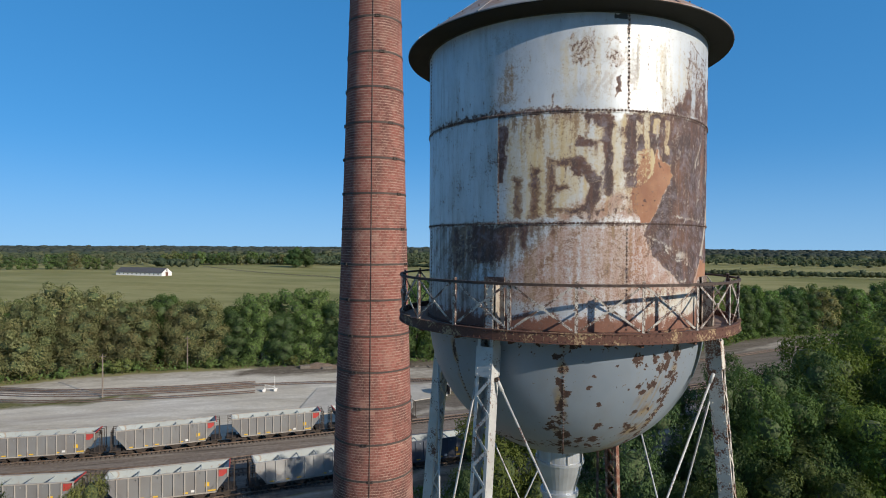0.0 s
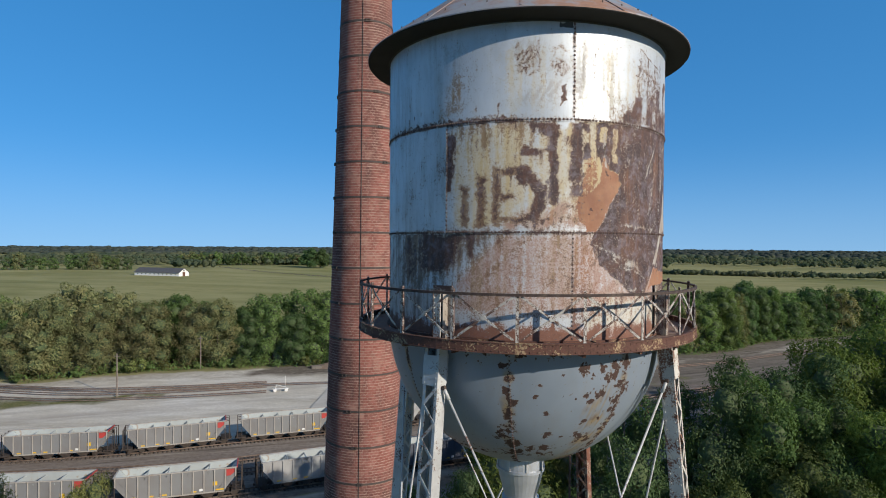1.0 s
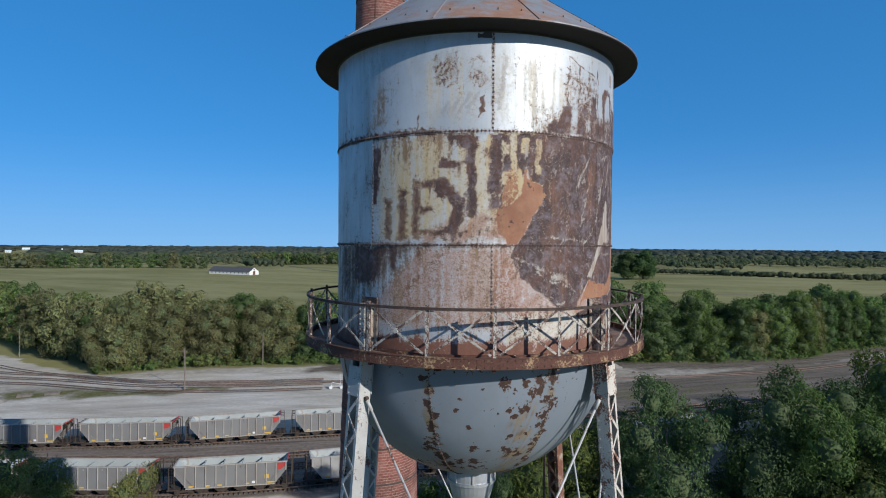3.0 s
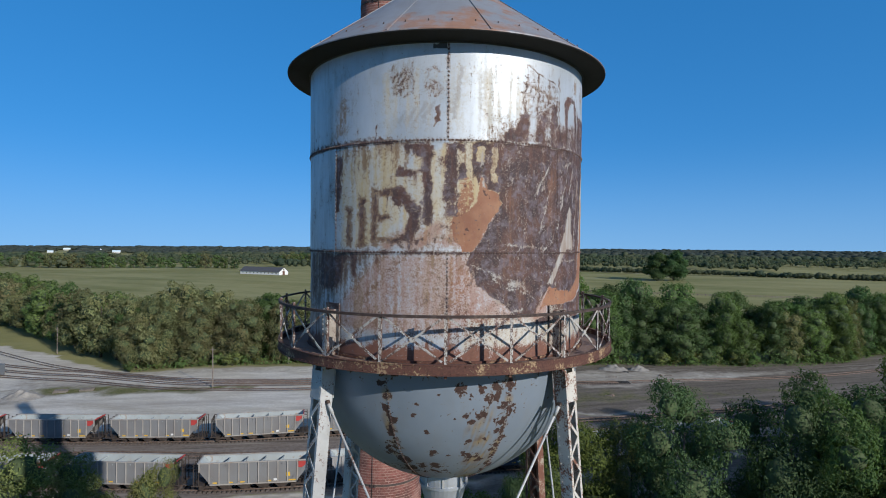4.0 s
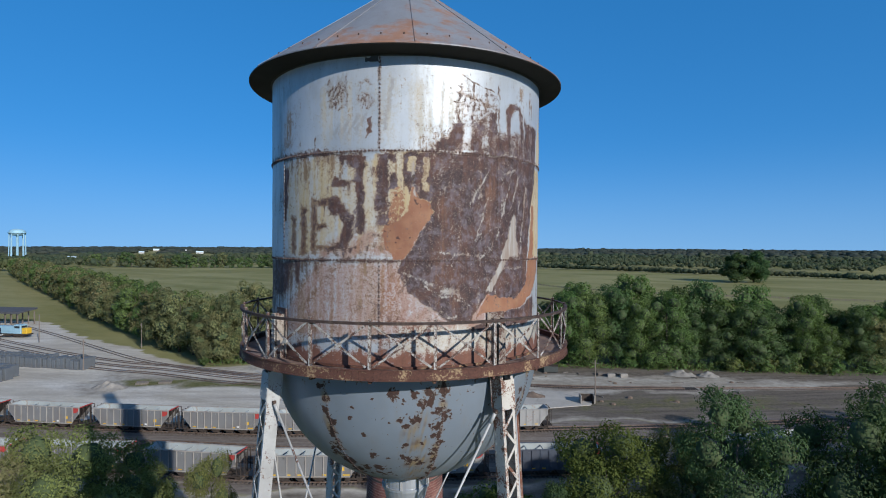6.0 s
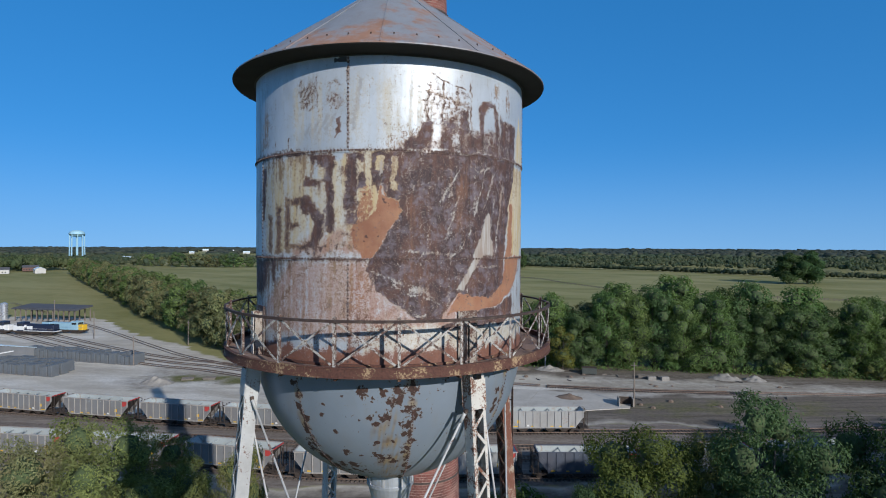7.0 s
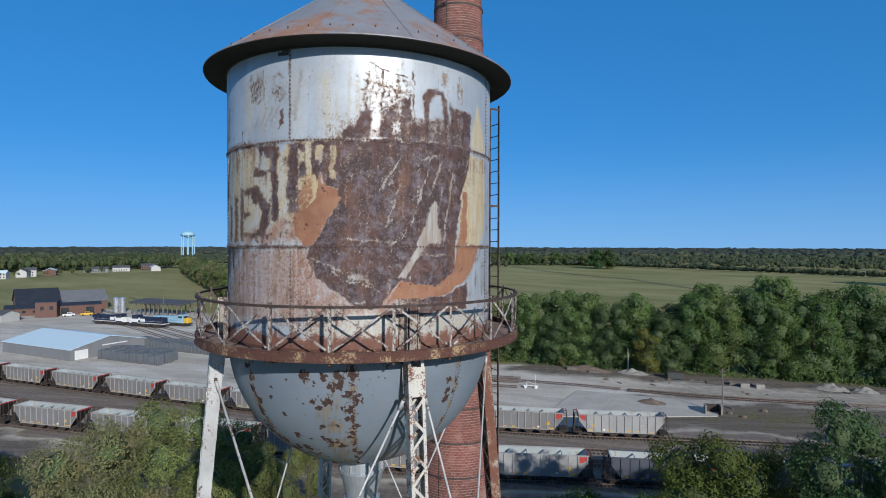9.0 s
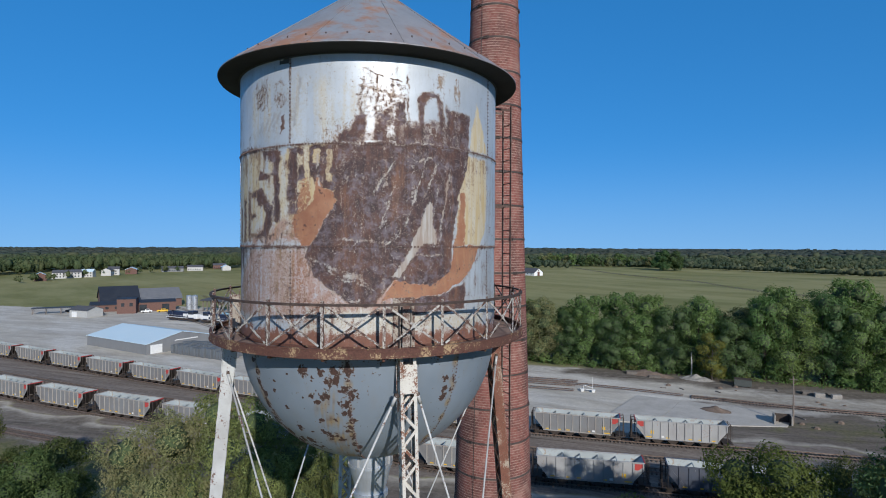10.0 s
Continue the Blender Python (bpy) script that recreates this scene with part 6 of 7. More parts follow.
house("garage", "small pale grey garage with a dark roof", "garage", pose(-274, 123, 0, 0, 0, 15), 11, 8, 3.2, 1.4, plain("pale_siding", (0.42, 0.42, 0.40), (0.36, 0.36, 0.35), 1, 0.8), DARK_ROOF, 0.4, doors=[("S", -2.5, 3, 2.4, 0)])
canopy = thing("canopy", "long open canopy with a grey roof on timber posts", "canopy", at=pose(-236.5, 172.5, 0, 0, 0, 9))
part("roof", Geo().box((0, 0, 6.1), (32, 9, 0.3), pose(0, 0, 0, 6, 0, 0)).box((0, -0.4, 5.75), (32.4, 9.4, 0.25), pose(0, 0, 0, 6, 0, 0)), DARK_ROOF, canopy)
for i in range(12):
    for y in (-4, 4):
        part("post", Geo().box((-15 + 30 / 11 * i, y, 2.6), (0.35, 0.35, 5.2)), POLE, canopy)
for dx, dy in ((0, 0), (2.6, 1.6)):
    t = thing("silo", "bright silver steel silo with a domed top", "silo", "pair of silos", at=pose(-263.5 + dx, 166.5 + dy, 0) @ Matrix.Diagonal((0.76, 0.76, 0.76, 1)))
    part("shell", Geo().turn([(1.9, 0), (1.9, 8.6), (1.5, 9.3), (0.0, 9.7)], 28), SILVER, t, smooth=False)
    part("band", Geo().turn([(1.92, 4.2), (1.95, 4.25), (1.95, 4.35), (1.92, 4.4)], 28), SILVER, t)

# parked engines
LOCO_BLUE = plain("engine_blue", (0.009, 0.014, 0.036), (0.014, 0.022, 0.05), 0.7, 0.45)
LOCO_PALE = plain("engine_pale_blue", (0.24, 0.40, 0.50), (0.30, 0.46, 0.55), 0.7, 0.45)


def engine(label, body_mat, nose_mat, stripe_mat, at):
    t = thing("locomotive", label, "locomotive", "parked locomotives", at=at)
    part("underframe", Geo().box((0, 0, 1.25), (18, 2.9, 0.5)).box((0, 0, 0.85), (5, 2.4, 0.7)), CAR_DARK, t)
    hood = part("hood", Geo().box((-2.2, 0, 2.75), (12.5, 1.9, 2.5), None, 0.1).box((-7.2, 0, 3.2), (3.2, 2.6, 1.6), None, 0.1), body_mat, t)
    part("grille", Geo().box((-6.8, 0, 2.6), (2.2, 1.96, 1.2)), CAR_DARK, hood)
    cab = part("cab", Geo().box((5.3, 0, 3.05), (2.8, 3.0, 3.1), None, 0.12), body_mat, t)
    part("window", Geo().box((5.3, 0, 3.75), (2.0, 3.04, 0.75)).box((6.7, 0, 3.8), (0.06, 2.2, 0.7)), GLASS_DARK, cab)
    part("nose", Geo().box((7.7, 0, 2.45), (2.0, 2.2, 1.9), None, 0.15), nose_mat, t)
    if body_mat is LOCO_BLUE:
        part("side_panel", Geo().box((1.6, 0, 2.7), (2.4, 1.96, 1.2)).box((3.4, 0, 3.2), (0.9, 1.97, 0.9)).box((5.3, 0, 2.55), (2.84, 3.03, 1.3)), WHITE if nose_mat is WHITE else stripe_mat, hood)
    part("stripe", Geo().box((-2.0, 0, 1.62), (15, 2.94, 0.16)), stripe_mat, t)
    part("handrail", Geo().bar((-8.6, -1.42, 2.5), (8.6, -1.42, 2.5), 0.05, 0.05).bar((-8.6, 1.42, 2.5), (8.6, 1.42, 2.5), 0.05, 0.05), stripe_mat, t)
    for sx in (-5.6, 5.6):
        tr = part("truck", Geo().box((sx, 0, 0.75), (4.2, 2.5, 0.5)), CAR_DARK, t)
        for dx in (-1.5, 0, 1.5):
            part("wheelset", Geo().tube([(sx + dx, -0.85, 0.83), (sx + dx, 0.85, 0.83)], 0.5, 12), CAR_DARK, tr)
    return t


LOCO_AZ = 10
engine("dark blue diesel locomotive with white cab stripes", LOCO_BLUE, WHITE, WHITE, pose(-223.5, 140.5, 0, 0, 0, LOCO_AZ))
engine("dark blue diesel locomotive coupled nose to nose with another", LOCO_BLUE, WHITE, WHITE, pose(-204.5, 143.8, 0, 0, 0, LOCO_AZ + 180))
engine("pale blue diesel locomotive with a yellow nose", LOCO_PALE, CAR_YELLOW, LOCO_PALE, pose(-199.4, 151.0, 0, 0, 0, LOCO_AZ))

# houses across the meadow
rs = np.random.RandomState(6)
for i, (x, y, L, W, hh, mat) in enumerate(((-580, 214, 11, 9, 5, RED_BRICK), (-606, 240, 12, 9, 5.5, HOUSE_WHITE), (-606, 252, 12, 9, 5.5, HOUSE_WHITE), (-608, 265, 11, 9, 5.5, HOUSE_WHITE), (-624, 291, 14, 9, 5.5, HOUSE_WHITE),
                                           (-630, 300, 10, 9, 6.5, HOUSE_WHITE), (-642, 324, 20, 11, 5, RED_BRICK), (-658, 380, 24, 9, 4, SHEET_GREY), (-664, 413, 18, 10, 4.5, HOUSE_WHITE), (-640, 440, 16, 10, 4.5, HOUSE_WHITE), (-700, 470, 16, 10, 4.5, RED_BRICK))):
    house("house", "%s house beyond the meadow" % ("white two-storey" if mat is HOUSE_WHITE else "low red brick" if mat is RED_BRICK else "long low grey"), "house", pose(x, y, 0, 0, 0, 60 + rs.uniform(-12, 12) + 90 * (i in (0, 4, 6, 9))), L, W, hh, 2.4, mat, DARK_ROOF if i % 3 else SHEET_ROOF, 0.4, "houses beyond the meadow",
          windows=[("S", -L / 2 + 1.6 + 2.6 * k, 1.1, 1.3, z) for k in range(int(L / 2.7)) for z in ((1.0, 3.6) if hh > 5.2 else (1.0,))])
FARMS = ((-1300, 1570, 22, 5.5, 3.5), (-1900, 2022, 24, 6, 4), (-1480, 1515, 15, 4.5, 3))
for x, y, L, hh, rise in FARMS:
    house("barn", "white barn on a far farm near the skyline", "barn", pose(x, y, 0, 0, 0, 40), L, 9, hh, rise, HOUSE_WHITE, SHEET_ROOF, 0.4, "far farms", windows=[("S", -L / 2 + 3 + 5 * k, 1.4, 1.4, 2) for k in range(int(L / 6))])
t = thing("silo", "tall white silo beside a far barn", "silo", at=pose(-1335, 1548, 0))
part("shell", Geo().turn([(2.2, 0), (2.2, 12), (1.5, 13.6), (0, 14.2)], 20), WHITE, t)
part("band", Geo().turn([(2.25, 8), (2.32, 8.1), (2.32, 8.4), (2.25, 8.5)], 20), WHITE, t)
for x, y, L in ((-330, 1350, 30), (120, 1280, 60), (-120, 1700, 40), (-1050, 900, 40), (-900, 1300, 30), (-700, 1500, 26), (700, 1600, 50)):
    house("barn", "pale barn far out on the plain", "barn", pose(x, y, 0, 0, 0, 10), L * 0.6, 10, 4, 2.4, HOUSE_WHITE, SHEET_ROOF, 0.5, "far barns")

# modern water tower on the horizon
PALE_BLUE = plain("tower_paint", (0.27, 0.49, 0.60), (0.33, 0.53, 0.64), 0.3, 0.5)
wt = thing("water_tower", "modern pale blue water tower on slender legs", "water tower", at=pose(-1118, 840, 0) @ Matrix.Diagonal((1.2, 1.2, 1.16, 1)))
part("tank", Geo().turn([(0, 40), (6, 40.5), (10.5, 42.5), (12, 45.5), (11, 48.5), (7, 51), (0, 52.2)], 40), PALE_BLUE, wt, smooth=True)
part("balcony", Geo().turn([(12, 44.6), (13, 44.6), (13, 45.6), (12, 45.6)], 40, close=True), PALE_BLUE, wt)
for i in range(8):
    a = 45 * i + 12
    part("leg", Geo().tube([ring_point(11.4, a, 0), ring_point(10.8, a, 44)], 0.75, 10), PALE_BLUE, wt)
part("riser", Geo().tube([(0, 0, 0), (0, 0, 41)], 1.8, 14), PALE_BLUE, wt)

# poles
for x, y, h in ((-71.1, 121.8, 9.2), (-65.5, 149.5, 8.6), (1.8, 127.2, 9.0), (-108.6, 138.6, 10.6), (-138, 148.4, 8), (-178, 146, 9.5), (-215, 158, 11), (-127, 118, 8)):
    p = thing("utility_pole", "weathered wooden utility pole at the edge of the yard", "pole", "yard poles", at=pose(x, y, 0))
    part("shaft", Geo().tube([(0, 0, 0), (0.05, 0, h * 0.5), (0, 0, h)], [0.16, 0.14, 0.1], 8), POLE, p)
    part("crossarm", Geo().box((0, 0, h - 0.6), (1.3, 0.1, 0.12)), POLE, p)

# concrete bin, dumpster, piles, wheelset cart
CONC = plain("old_concrete", (0.33, 0.31, 0.28), (0.20, 0.185, 0.165), 1.5, 0.9)
b = thing("concrete_bin", "open concrete bin with a black lining", "bin", at=pose(0.2, 126.6, 0.14, 0, 0, 14))
part("wall", Geo().box((0, 1.2, 0.8), (3.0, 0.25, 1.6)), CONC, b)
part("wall", Geo().box((-1.38, 0, 0.8), (0.25, 2.15, 1.6)), CONC, b)
part("wall", Geo().box((1.38, 0, 0.8), (0.25, 2.15, 1.6)), CONC, b)
part("lining", Geo().box((0, 1.05, 0.8), (2.5, 0.04, 1.5)).box((1.23, 0.0, 0.8), (0.04, 2.05, 1.5)), CAR_DARK, b)
PAD = plain("pad_concrete", (0.50, 0.47, 0.425), (0.38, 0.355, 0.315), 0.3, 0.9)
pad = thing("pavement", "worn pale grey concrete loading pad beside the tracks", "pavement", kind="structure")
pad_back = [(-40, 129.2), (-25, 131.6), (1.2, 134.8)]
pad_front = [(-40, 103), (-20, 112.3), (-7, 119.8), (1.2, 125)]
for x0, x1 in zip((-28, -19, -10), (-19, -10, 1.2)):
    ends = [(x, np.interp(x, *zip(*edge))) for x, edge in ((x0 + 0.03, pad_front), (x1 - 0.03, pad_front), (x1 - 0.03, pad_back), (x0 + 0.03, pad_back))]
    g = Geo()
    g.add([(x, y, z) for z in (-0.2, 0.14) for x, y in ends], [(4, 5, 6, 7), (0, 1, 5, 4), (1, 2, 6, 5), (2, 3, 7, 6), (3, 0, 4, 7)])
    part("panel", g, PAD, pad)
dm = thing("dumpster", "dark green steel dumpster beside the wood", "dumpster", at=pose(-10.6, 154.3, 0, 0, 0, 10))
part("body", Geo().box((0, 0, 0.95), (3.6, 1.9, 1.5), None, 0.05), plain("dumpster_green", (0.04, 0.05, 0.045), (0.07, 0.075, 0.07), 2, 0.7), dm)
part("lid", Geo().box((0, 0, 1.8), (3.7, 2.0, 0.12)), CAR_DARK, dm)


def pile(name, label, x, y, rx, ry, h, mat, seed):
    n = 26
    U, Wv = np.meshgrid(np.linspace(-1, 1, n), np.linspace(-1, 1, n))
    d = np.hypot(U, Wv)
    z = np.clip(1 - d, 0, 1) ** 0.9 * h * (1 + 0.35 * wobble(U, Wv, 0.6, seed)) + np.where(d < 1, 0.06 * h * wobble(U, Wv, 0.14, seed + 1), -0.05) - 0.03
    ii = np.arange(n * n).reshape(n, n)
    solo(name, quads(name, np.stack([x + U * rx, y + Wv * ry, z], -1).reshape(-1, 3), np.stack([ii[:-1, :-1], ii[:-1, 1:], ii[1:, 1:], ii[1:, :-1]], -1).reshape(-1, 4), mat, True), None, label, "pile")


CHALK = plain("white_stone", (0.31, 0.29, 0.26), (0.20, 0.185, 0.165), 1.2, 0.95, dist=0.1)
RUBBLE = plain("rubble", (0.22, 0.16, 0.12), (0.12, 0.09, 0.07), 1.2, 0.95, dist=0.1)
pile("mound", "pale heap of crushed stone in the yard", -105.0, 105.5, 4.4, 3, 1.7, CHALK, 61)
pile("mound", "pale heap of gravel below the wood", 21.5, 161.5, 4.0, 2.4, 1.4, CHALK, 62)
pile("mound", "small pale heap of gravel below the wood", 28.2, 162.4, 2.8, 2.1, 1.2, CHALK, 63)
pile("mound", "broken concrete heap below the wood", -21, 155.5, 4.2, 2.2, 1.2, CONC, 64)
pile("mound", "low brown heap of scrap in the yard", -11.5, 128.5, 3.4, 2.2, 0.9, RUBBLE, 65)
pile("mound", "dark grey-brown heap of scrap timber below the wood", -32, 153.6, 6.5, 2.2, 1.2, RUBBLE, 66)
cart = thing("wheel_cart", "white-wheeled rail cart beside the track", "cart", at=pose(-37.9, 127.9, 0, 0, 0, 15))
part("frame", Geo().box((0, 0, 0.6), (3.4, 0.25, 0.12)).bar((-1.1, 0, 0.6), (-0.9, 0, 1.5), 0.09, 0.09).bar((1.0, 0, 0.6), (1.0, 0, 3.4), 0.06, 0.06).bar((-0.9, 0, 1.5), (1.0, 0, 1.0), 0.08, 0.08), CAR_WHITE, cart)
for dx in (-1.2, 1.2):
    part("wheel", Geo().tube([(dx, -0.4, 0.36), (dx, 0.4, 0.36)], 0.36, 14), CAR_WHITE, cart)

# fence across the big field
fence = thing("fence", "long dark timber fence across the green field", "fence")
line, heading = spline([(-330, 800), (-233, 676), (-150, 592), (-110, 561), (-72, 503), (-26, 450), (40, 425), (146, 411), (240, 408)], 5.0)
post = Geo().box((0, 0, 0.75), (0.22, 0.22, 1.5)).mesh("post", POLE)
for (x, y), a in zip(line, heading):
    part("post", post, None, fence, at=pose(x, y, 0, 0, 0, a))
for z in (0.5, 0.95, 1.35):
    g = Geo()
    for p, q in zip(line[:-1], line[1:]):
        g.bar((p[0], p[1], z), (q[0], q[1], z), 0.06, 0.16)
    part("rail", g, POLE, fence)

# stacks of old ties, a parked flat trailer and loose debris in the yard
rs = np.random.RandomState(31)
TIE_GREY = plain("weathered_ties", (0.10, 0.085, 0.072), (0.21, 0.185, 0.16), 2.0, 0.95)
for x, y, n, turn in ((2.5, 155.5, 3, 8), (7.2, 156.8, 2, 12), (-36, 152.5, 3, 20), (-30, 152, 2, 15), (-101, 111, 2, 30), (-96.5, 113.5, 2, 26)):
    st = thing("tie_stack", "stack of weathered grey railway ties below the wood", "timber stack", "stacks of old ties", at=pose(x, y, 0, 0, 0, turn))
    for layer in range(n):
        for k in range(6):
            part("tie", Geo().box((rs.uniform(-0.15, 0.15), -1.0 + 0.38 * k, 0.11 + 0.21 * layer), (2.6, 0.24, 0.2), None, 0.01), TIE_GREY, st)
for x, y, turn in ((4.6, 153.6, 14), (7.6, 154.3, 25)):
    solo("concrete_block", Geo().box((0, 0, 0.45), (1.9, 1.0, 0.9), None, 0.06), CONC, "weathered pale concrete block lying below the wood", "concrete block", "blocks below the wood", at=pose(x, y, 0, 0, 0, turn))
for k in range(30):
    x = rs.uniform(-28, 40)
    y = np.interp(x, *zip(*BACK_LINE)) + rs.choice([-1, 1]) * rs.uniform(3.5, 16)
    if y > np.interp(x, *zip(*TREE_EDGE)) - 3 or y < np.interp(x, *zip(*FAR_LINE)) + 6 or (x < 2 and y < 135):
        continue
    if k % 2:
        solo("scrap_timber", Geo().box((0, 0, 0.1), (rs.uniform(1.2, 3.0), 0.24, 0.2), pose(0, 0, 0, 0, 0, rs.uniform(0, 180)), 0.01), TIE_GREY, "grey length of old timber lying in the yard", "timber", "loose timbers", at=Matrix.Translation((x, y, 0.0)))
    else:
        g = Geo()
        g.dome((0, 0, -0.05), rs.uniform(0.35, 0.7), (0, 0, 1))
        solo("stone", g, RUBBLE, "rough brown stone lying in the yard", "stone", "loose stones", at=Matrix.Translation((x, y, 0.0)))

# ---- trees ----
LEAF_GREEN = leafy("leaves_green", (0.070, 0.116, 0.040), (0.180, 0.266, 0.092), (0.126, 0.194, 0.066))
LEAF_OLIVE = leafy("leaves_olive", (0.112, 0.127, 0.058), (0.266, 0.280, 0.136), (0.214, 0.200, 0.098))
LEAF_DEEP = leafy("leaves_deep", (0.048, 0.088, 0.036), (0.124, 0.196, 0.080), (0.084, 0.142, 0.060))
LEAF_LIME = leafy("leaves_lime", (0.085, 0.104, 0.036), (0.247, 0.273, 0.096), (0.163, 0.168, 0.066))
# Near copies of the leaf greens, darkened for the shade in these trees.
NEAR_SHADE_GREEN = leafy("near_shade_leaves_green", (0.048, 0.078, 0.028), (0.142, 0.194, 0.068), (0.088, 0.132, 0.048))
NEAR_SHADE_DEEP = leafy("near_shade_leaves_deep", (0.036, 0.065, 0.031), (0.106, 0.162, 0.068), (0.070, 0.114, 0.051))
NEAR_LIME = leafy("near_leaves_lime", (0.062, 0.098, 0.026), (0.172, 0.240, 0.066), (0.108, 0.150, 0.042))
# Dark green of the crowns' inner lumps: inner shade put into the colour.
INNER_SHADE = plain("inner_foliage_shade", (0.042, 0.060, 0.024), (0.088, 0.122, 0.048), 1.6, 0.95, dist=0.1)
BARK = plain("bark", (0.055, 0.044, 0.035), (0.11, 0.092, 0.075), 4, 0.95, streak=(1, 1, 0.25))


def leaf_cards(points, ways, sizes, rs, droop=0.25, tumble=0.55):
    """A bent leaf cluster, as two joined triangles, at each point."""
    n = len(points)
    w = ways + rs.normal(0, tumble, (n, 3))
    w[:, 2] += droop
    w /= np.linalg.norm(w, axis=1)[:, None] + 1e-9
    t = np.cross(w, rs.normal(0, 1, (n, 3)))
    t /= np.linalg.norm(t, axis=1)[:, None] + 1e-9
    b = np.cross(w, t)
    s = sizes[:, None]
    k = rs.uniform(0.22, 0.5, (n, 1))
    v = np.stack([points - t * s, points - b * s * k + w * s * 0.18, points + t * s * rs.uniform(0.7, 1.1, (n, 1)), points + b * s * k + w * s * 0.18], 1)
    return v.reshape(-1, 3), np.arange(4 * n).reshape(n, 4)


def leaf_sprays(points, ways, sizes, rs):
    """A narrow leaf, one triangle, at each point."""
    n = len(points)
    w = ways + rs.normal(0, 0.5, (n, 3)) + (0, 0, 0.25)
    t = np.cross(w, rs.normal(0, 1, (n, 3)))
    t /= np.linalg.norm(t, axis=1)[:, None] + 1e-9
    b = np.cross(w / (np.linalg.norm(w, axis=1)[:, None] + 1e-9), t)
    s = sizes[:, None]
    v = np.stack([points - t * s - b * s * 0.45, points + t * s * 1.3, points - t * s * 0.6 + b * s * 0.55], 1)
    return v.reshape(-1, 3), np.arange(3 * n).reshape(n, 3)


def crown_lobes(h, r, low, lobes, rs):
    """Boughs round a stem and the leafy clumps upon them: centre and radius of each."""
    big = []
    n = max(6, lobes // 6)
    for i in range(n):
        t = (i + rs.uniform(0.2, 0.8)) / n
        a = i * 2.4 + rs.uniform(-0.4, 0.4)
        q = r * rs.uniform(0.34, 0.52) * (1.08 - 0.3 * t)
        d = (r - q) * (0.35 + 0.75 * math.sin(math.pi * min(1, 0.2 + 0.75 * t))) * rs.uniform(0.65, 1.0)
        big.append((d * math.cos(a), d * math.sin(a), min(low + q * 0.6 + (h - low - q) * t, h - q * 0.92), q))
    out = []
    for i in range(lobes):
        x, y, z, q = big[i % n]
        w = rs.normal(0, 1, 3) + np.array([x, y, 0]) / r * 0.9 + (0, 0, 0.35)
        w /= np.linalg.norm(w)
        k = q * rs.uniform(0.34, 0.58)
        out.append((x + w[0] * (q - 0.35 * k), y + w[1] * (q - 0.35 * k), max(z + w[2] * (q - 0.35 * k) * 0.9, low * 0.5 + k * 0.6), k))
    return np.array(out), np.array(big)


def cube_ball():
    """A small ball of 24 quads."""
    pts, faces = {}, []
    for axis in range(3):
        for side in (-1, 1):
            for i in (-1, 0):
                for j in (-1, 0):
                    ring = []
                    for a, b in ((i, j), (i + 1, j), (i + 1, j + 1), (i, j + 1))[::side]:
                        p = [0, 0, 0]
                        p[axis], p[(axis + 1) % 3], p[(axis + 2) % 3] = side, a, b
                        ring.append(pts.setdefault(tuple(p), len(pts)))
                    faces.append(ring)
    v = np.array(list(pts), float)
    return v / np.linalg.norm(v, axis=1)[:, None], np.array(faces)


BALL_V, BALL_F = cube_ball()


def cores(L, share, rs):
    """The dense twigs and leaves inside each mass of foliage, as rough lumps to be coloured dark for inner shade."""
    n, m = len(L), len(BALL_V)
    v = BALL_V[None] * (L[:, 3] * share)[:, None, None] * rs.uniform(0.78, 1.12, (n, m, 1)) * np.array([1, 1, 0.88]) + L[:, None, :3]
    return v.reshape(-1, 3), (BALL_F[None] + (np.arange(n) * m)[:, None, None]).reshape(-1, 4)


def crown(h, r, low, lobes, count, size, mat, seed):
    rs = np.random.RandomState(seed)
    L, big = crown_lobes(h, r, low, lobes, rs)
    n = len(big)
    A = np.concatenate([L, big])
    p = np.r_[L[:, 3] ** 2 / (L[:, 3] ** 2).sum() * 0.62, big[:, 3] ** 2 / (big[:, 3] ** 2).sum() * 0.38]
    pick = rs.choice(len(A), count * 3, p=p)
    d = rs.normal(0, 1, (count * 3, 3))
    d[:, 2] = d[:, 2] * 0.9 + 0.15
    d /= np.linalg.norm(d, axis=1)[:, None]
    rad = A[pick, 3] * np.where(pick < lobes, 0.6 + 0.55 * rs.uniform(0, 1, count * 3) ** 1.2, 0.74 + 0.32 * rs.uniform(0, 1, count * 3)) * (1 + 0.16 * np.sin(d[:, 0] * 7 + pick) * np.sin(d[:, 2] * 6 + pick))
    q = A[pick, :3] + d * rad[:, None] * np.array([1, 1, 0.88])
    deep = np.zeros(len(q), bool)
    for x, y, z, rr in big:
        deep |= np.linalg.norm((q - (x, y, z)) / (1, 1, 0.88), axis=1) < rr * 0.68
    for x, y, z, rr in L:
        deep |= np.linalg.norm((q - (x, y, z)) / (1, 1, 0.85), axis=1) < rr * 0.5
    keep = np.where(~deep)[0][:count]
    sizes = size * rs.uniform(0.55, 1.35, len(keep))
    bough = big[np.where(pick[keep] < lobes, pick[keep] % n, pick[keep] - lobes)]
    out = q[keep] - bough[:, :3]
    out /= np.linalg.norm(out, axis=1)[:, None] + 1e-9
    ways = d[keep] * 0.75 + out * 0.45
    if count > 12000:
        v, f = leaf_sprays(q[keep], ways, sizes, rs)
        cv, cf = cores(big, 0.56, rs)
        cf = np.concatenate([cf[:, [0, 1, 2]], cf[:, [0, 2, 3]]])
    else:
        v, f = leaf_cards(q[keep], ways, sizes, rs, 0.2, 0.36)
        cv, cf = cores(big, 0.6, rs)
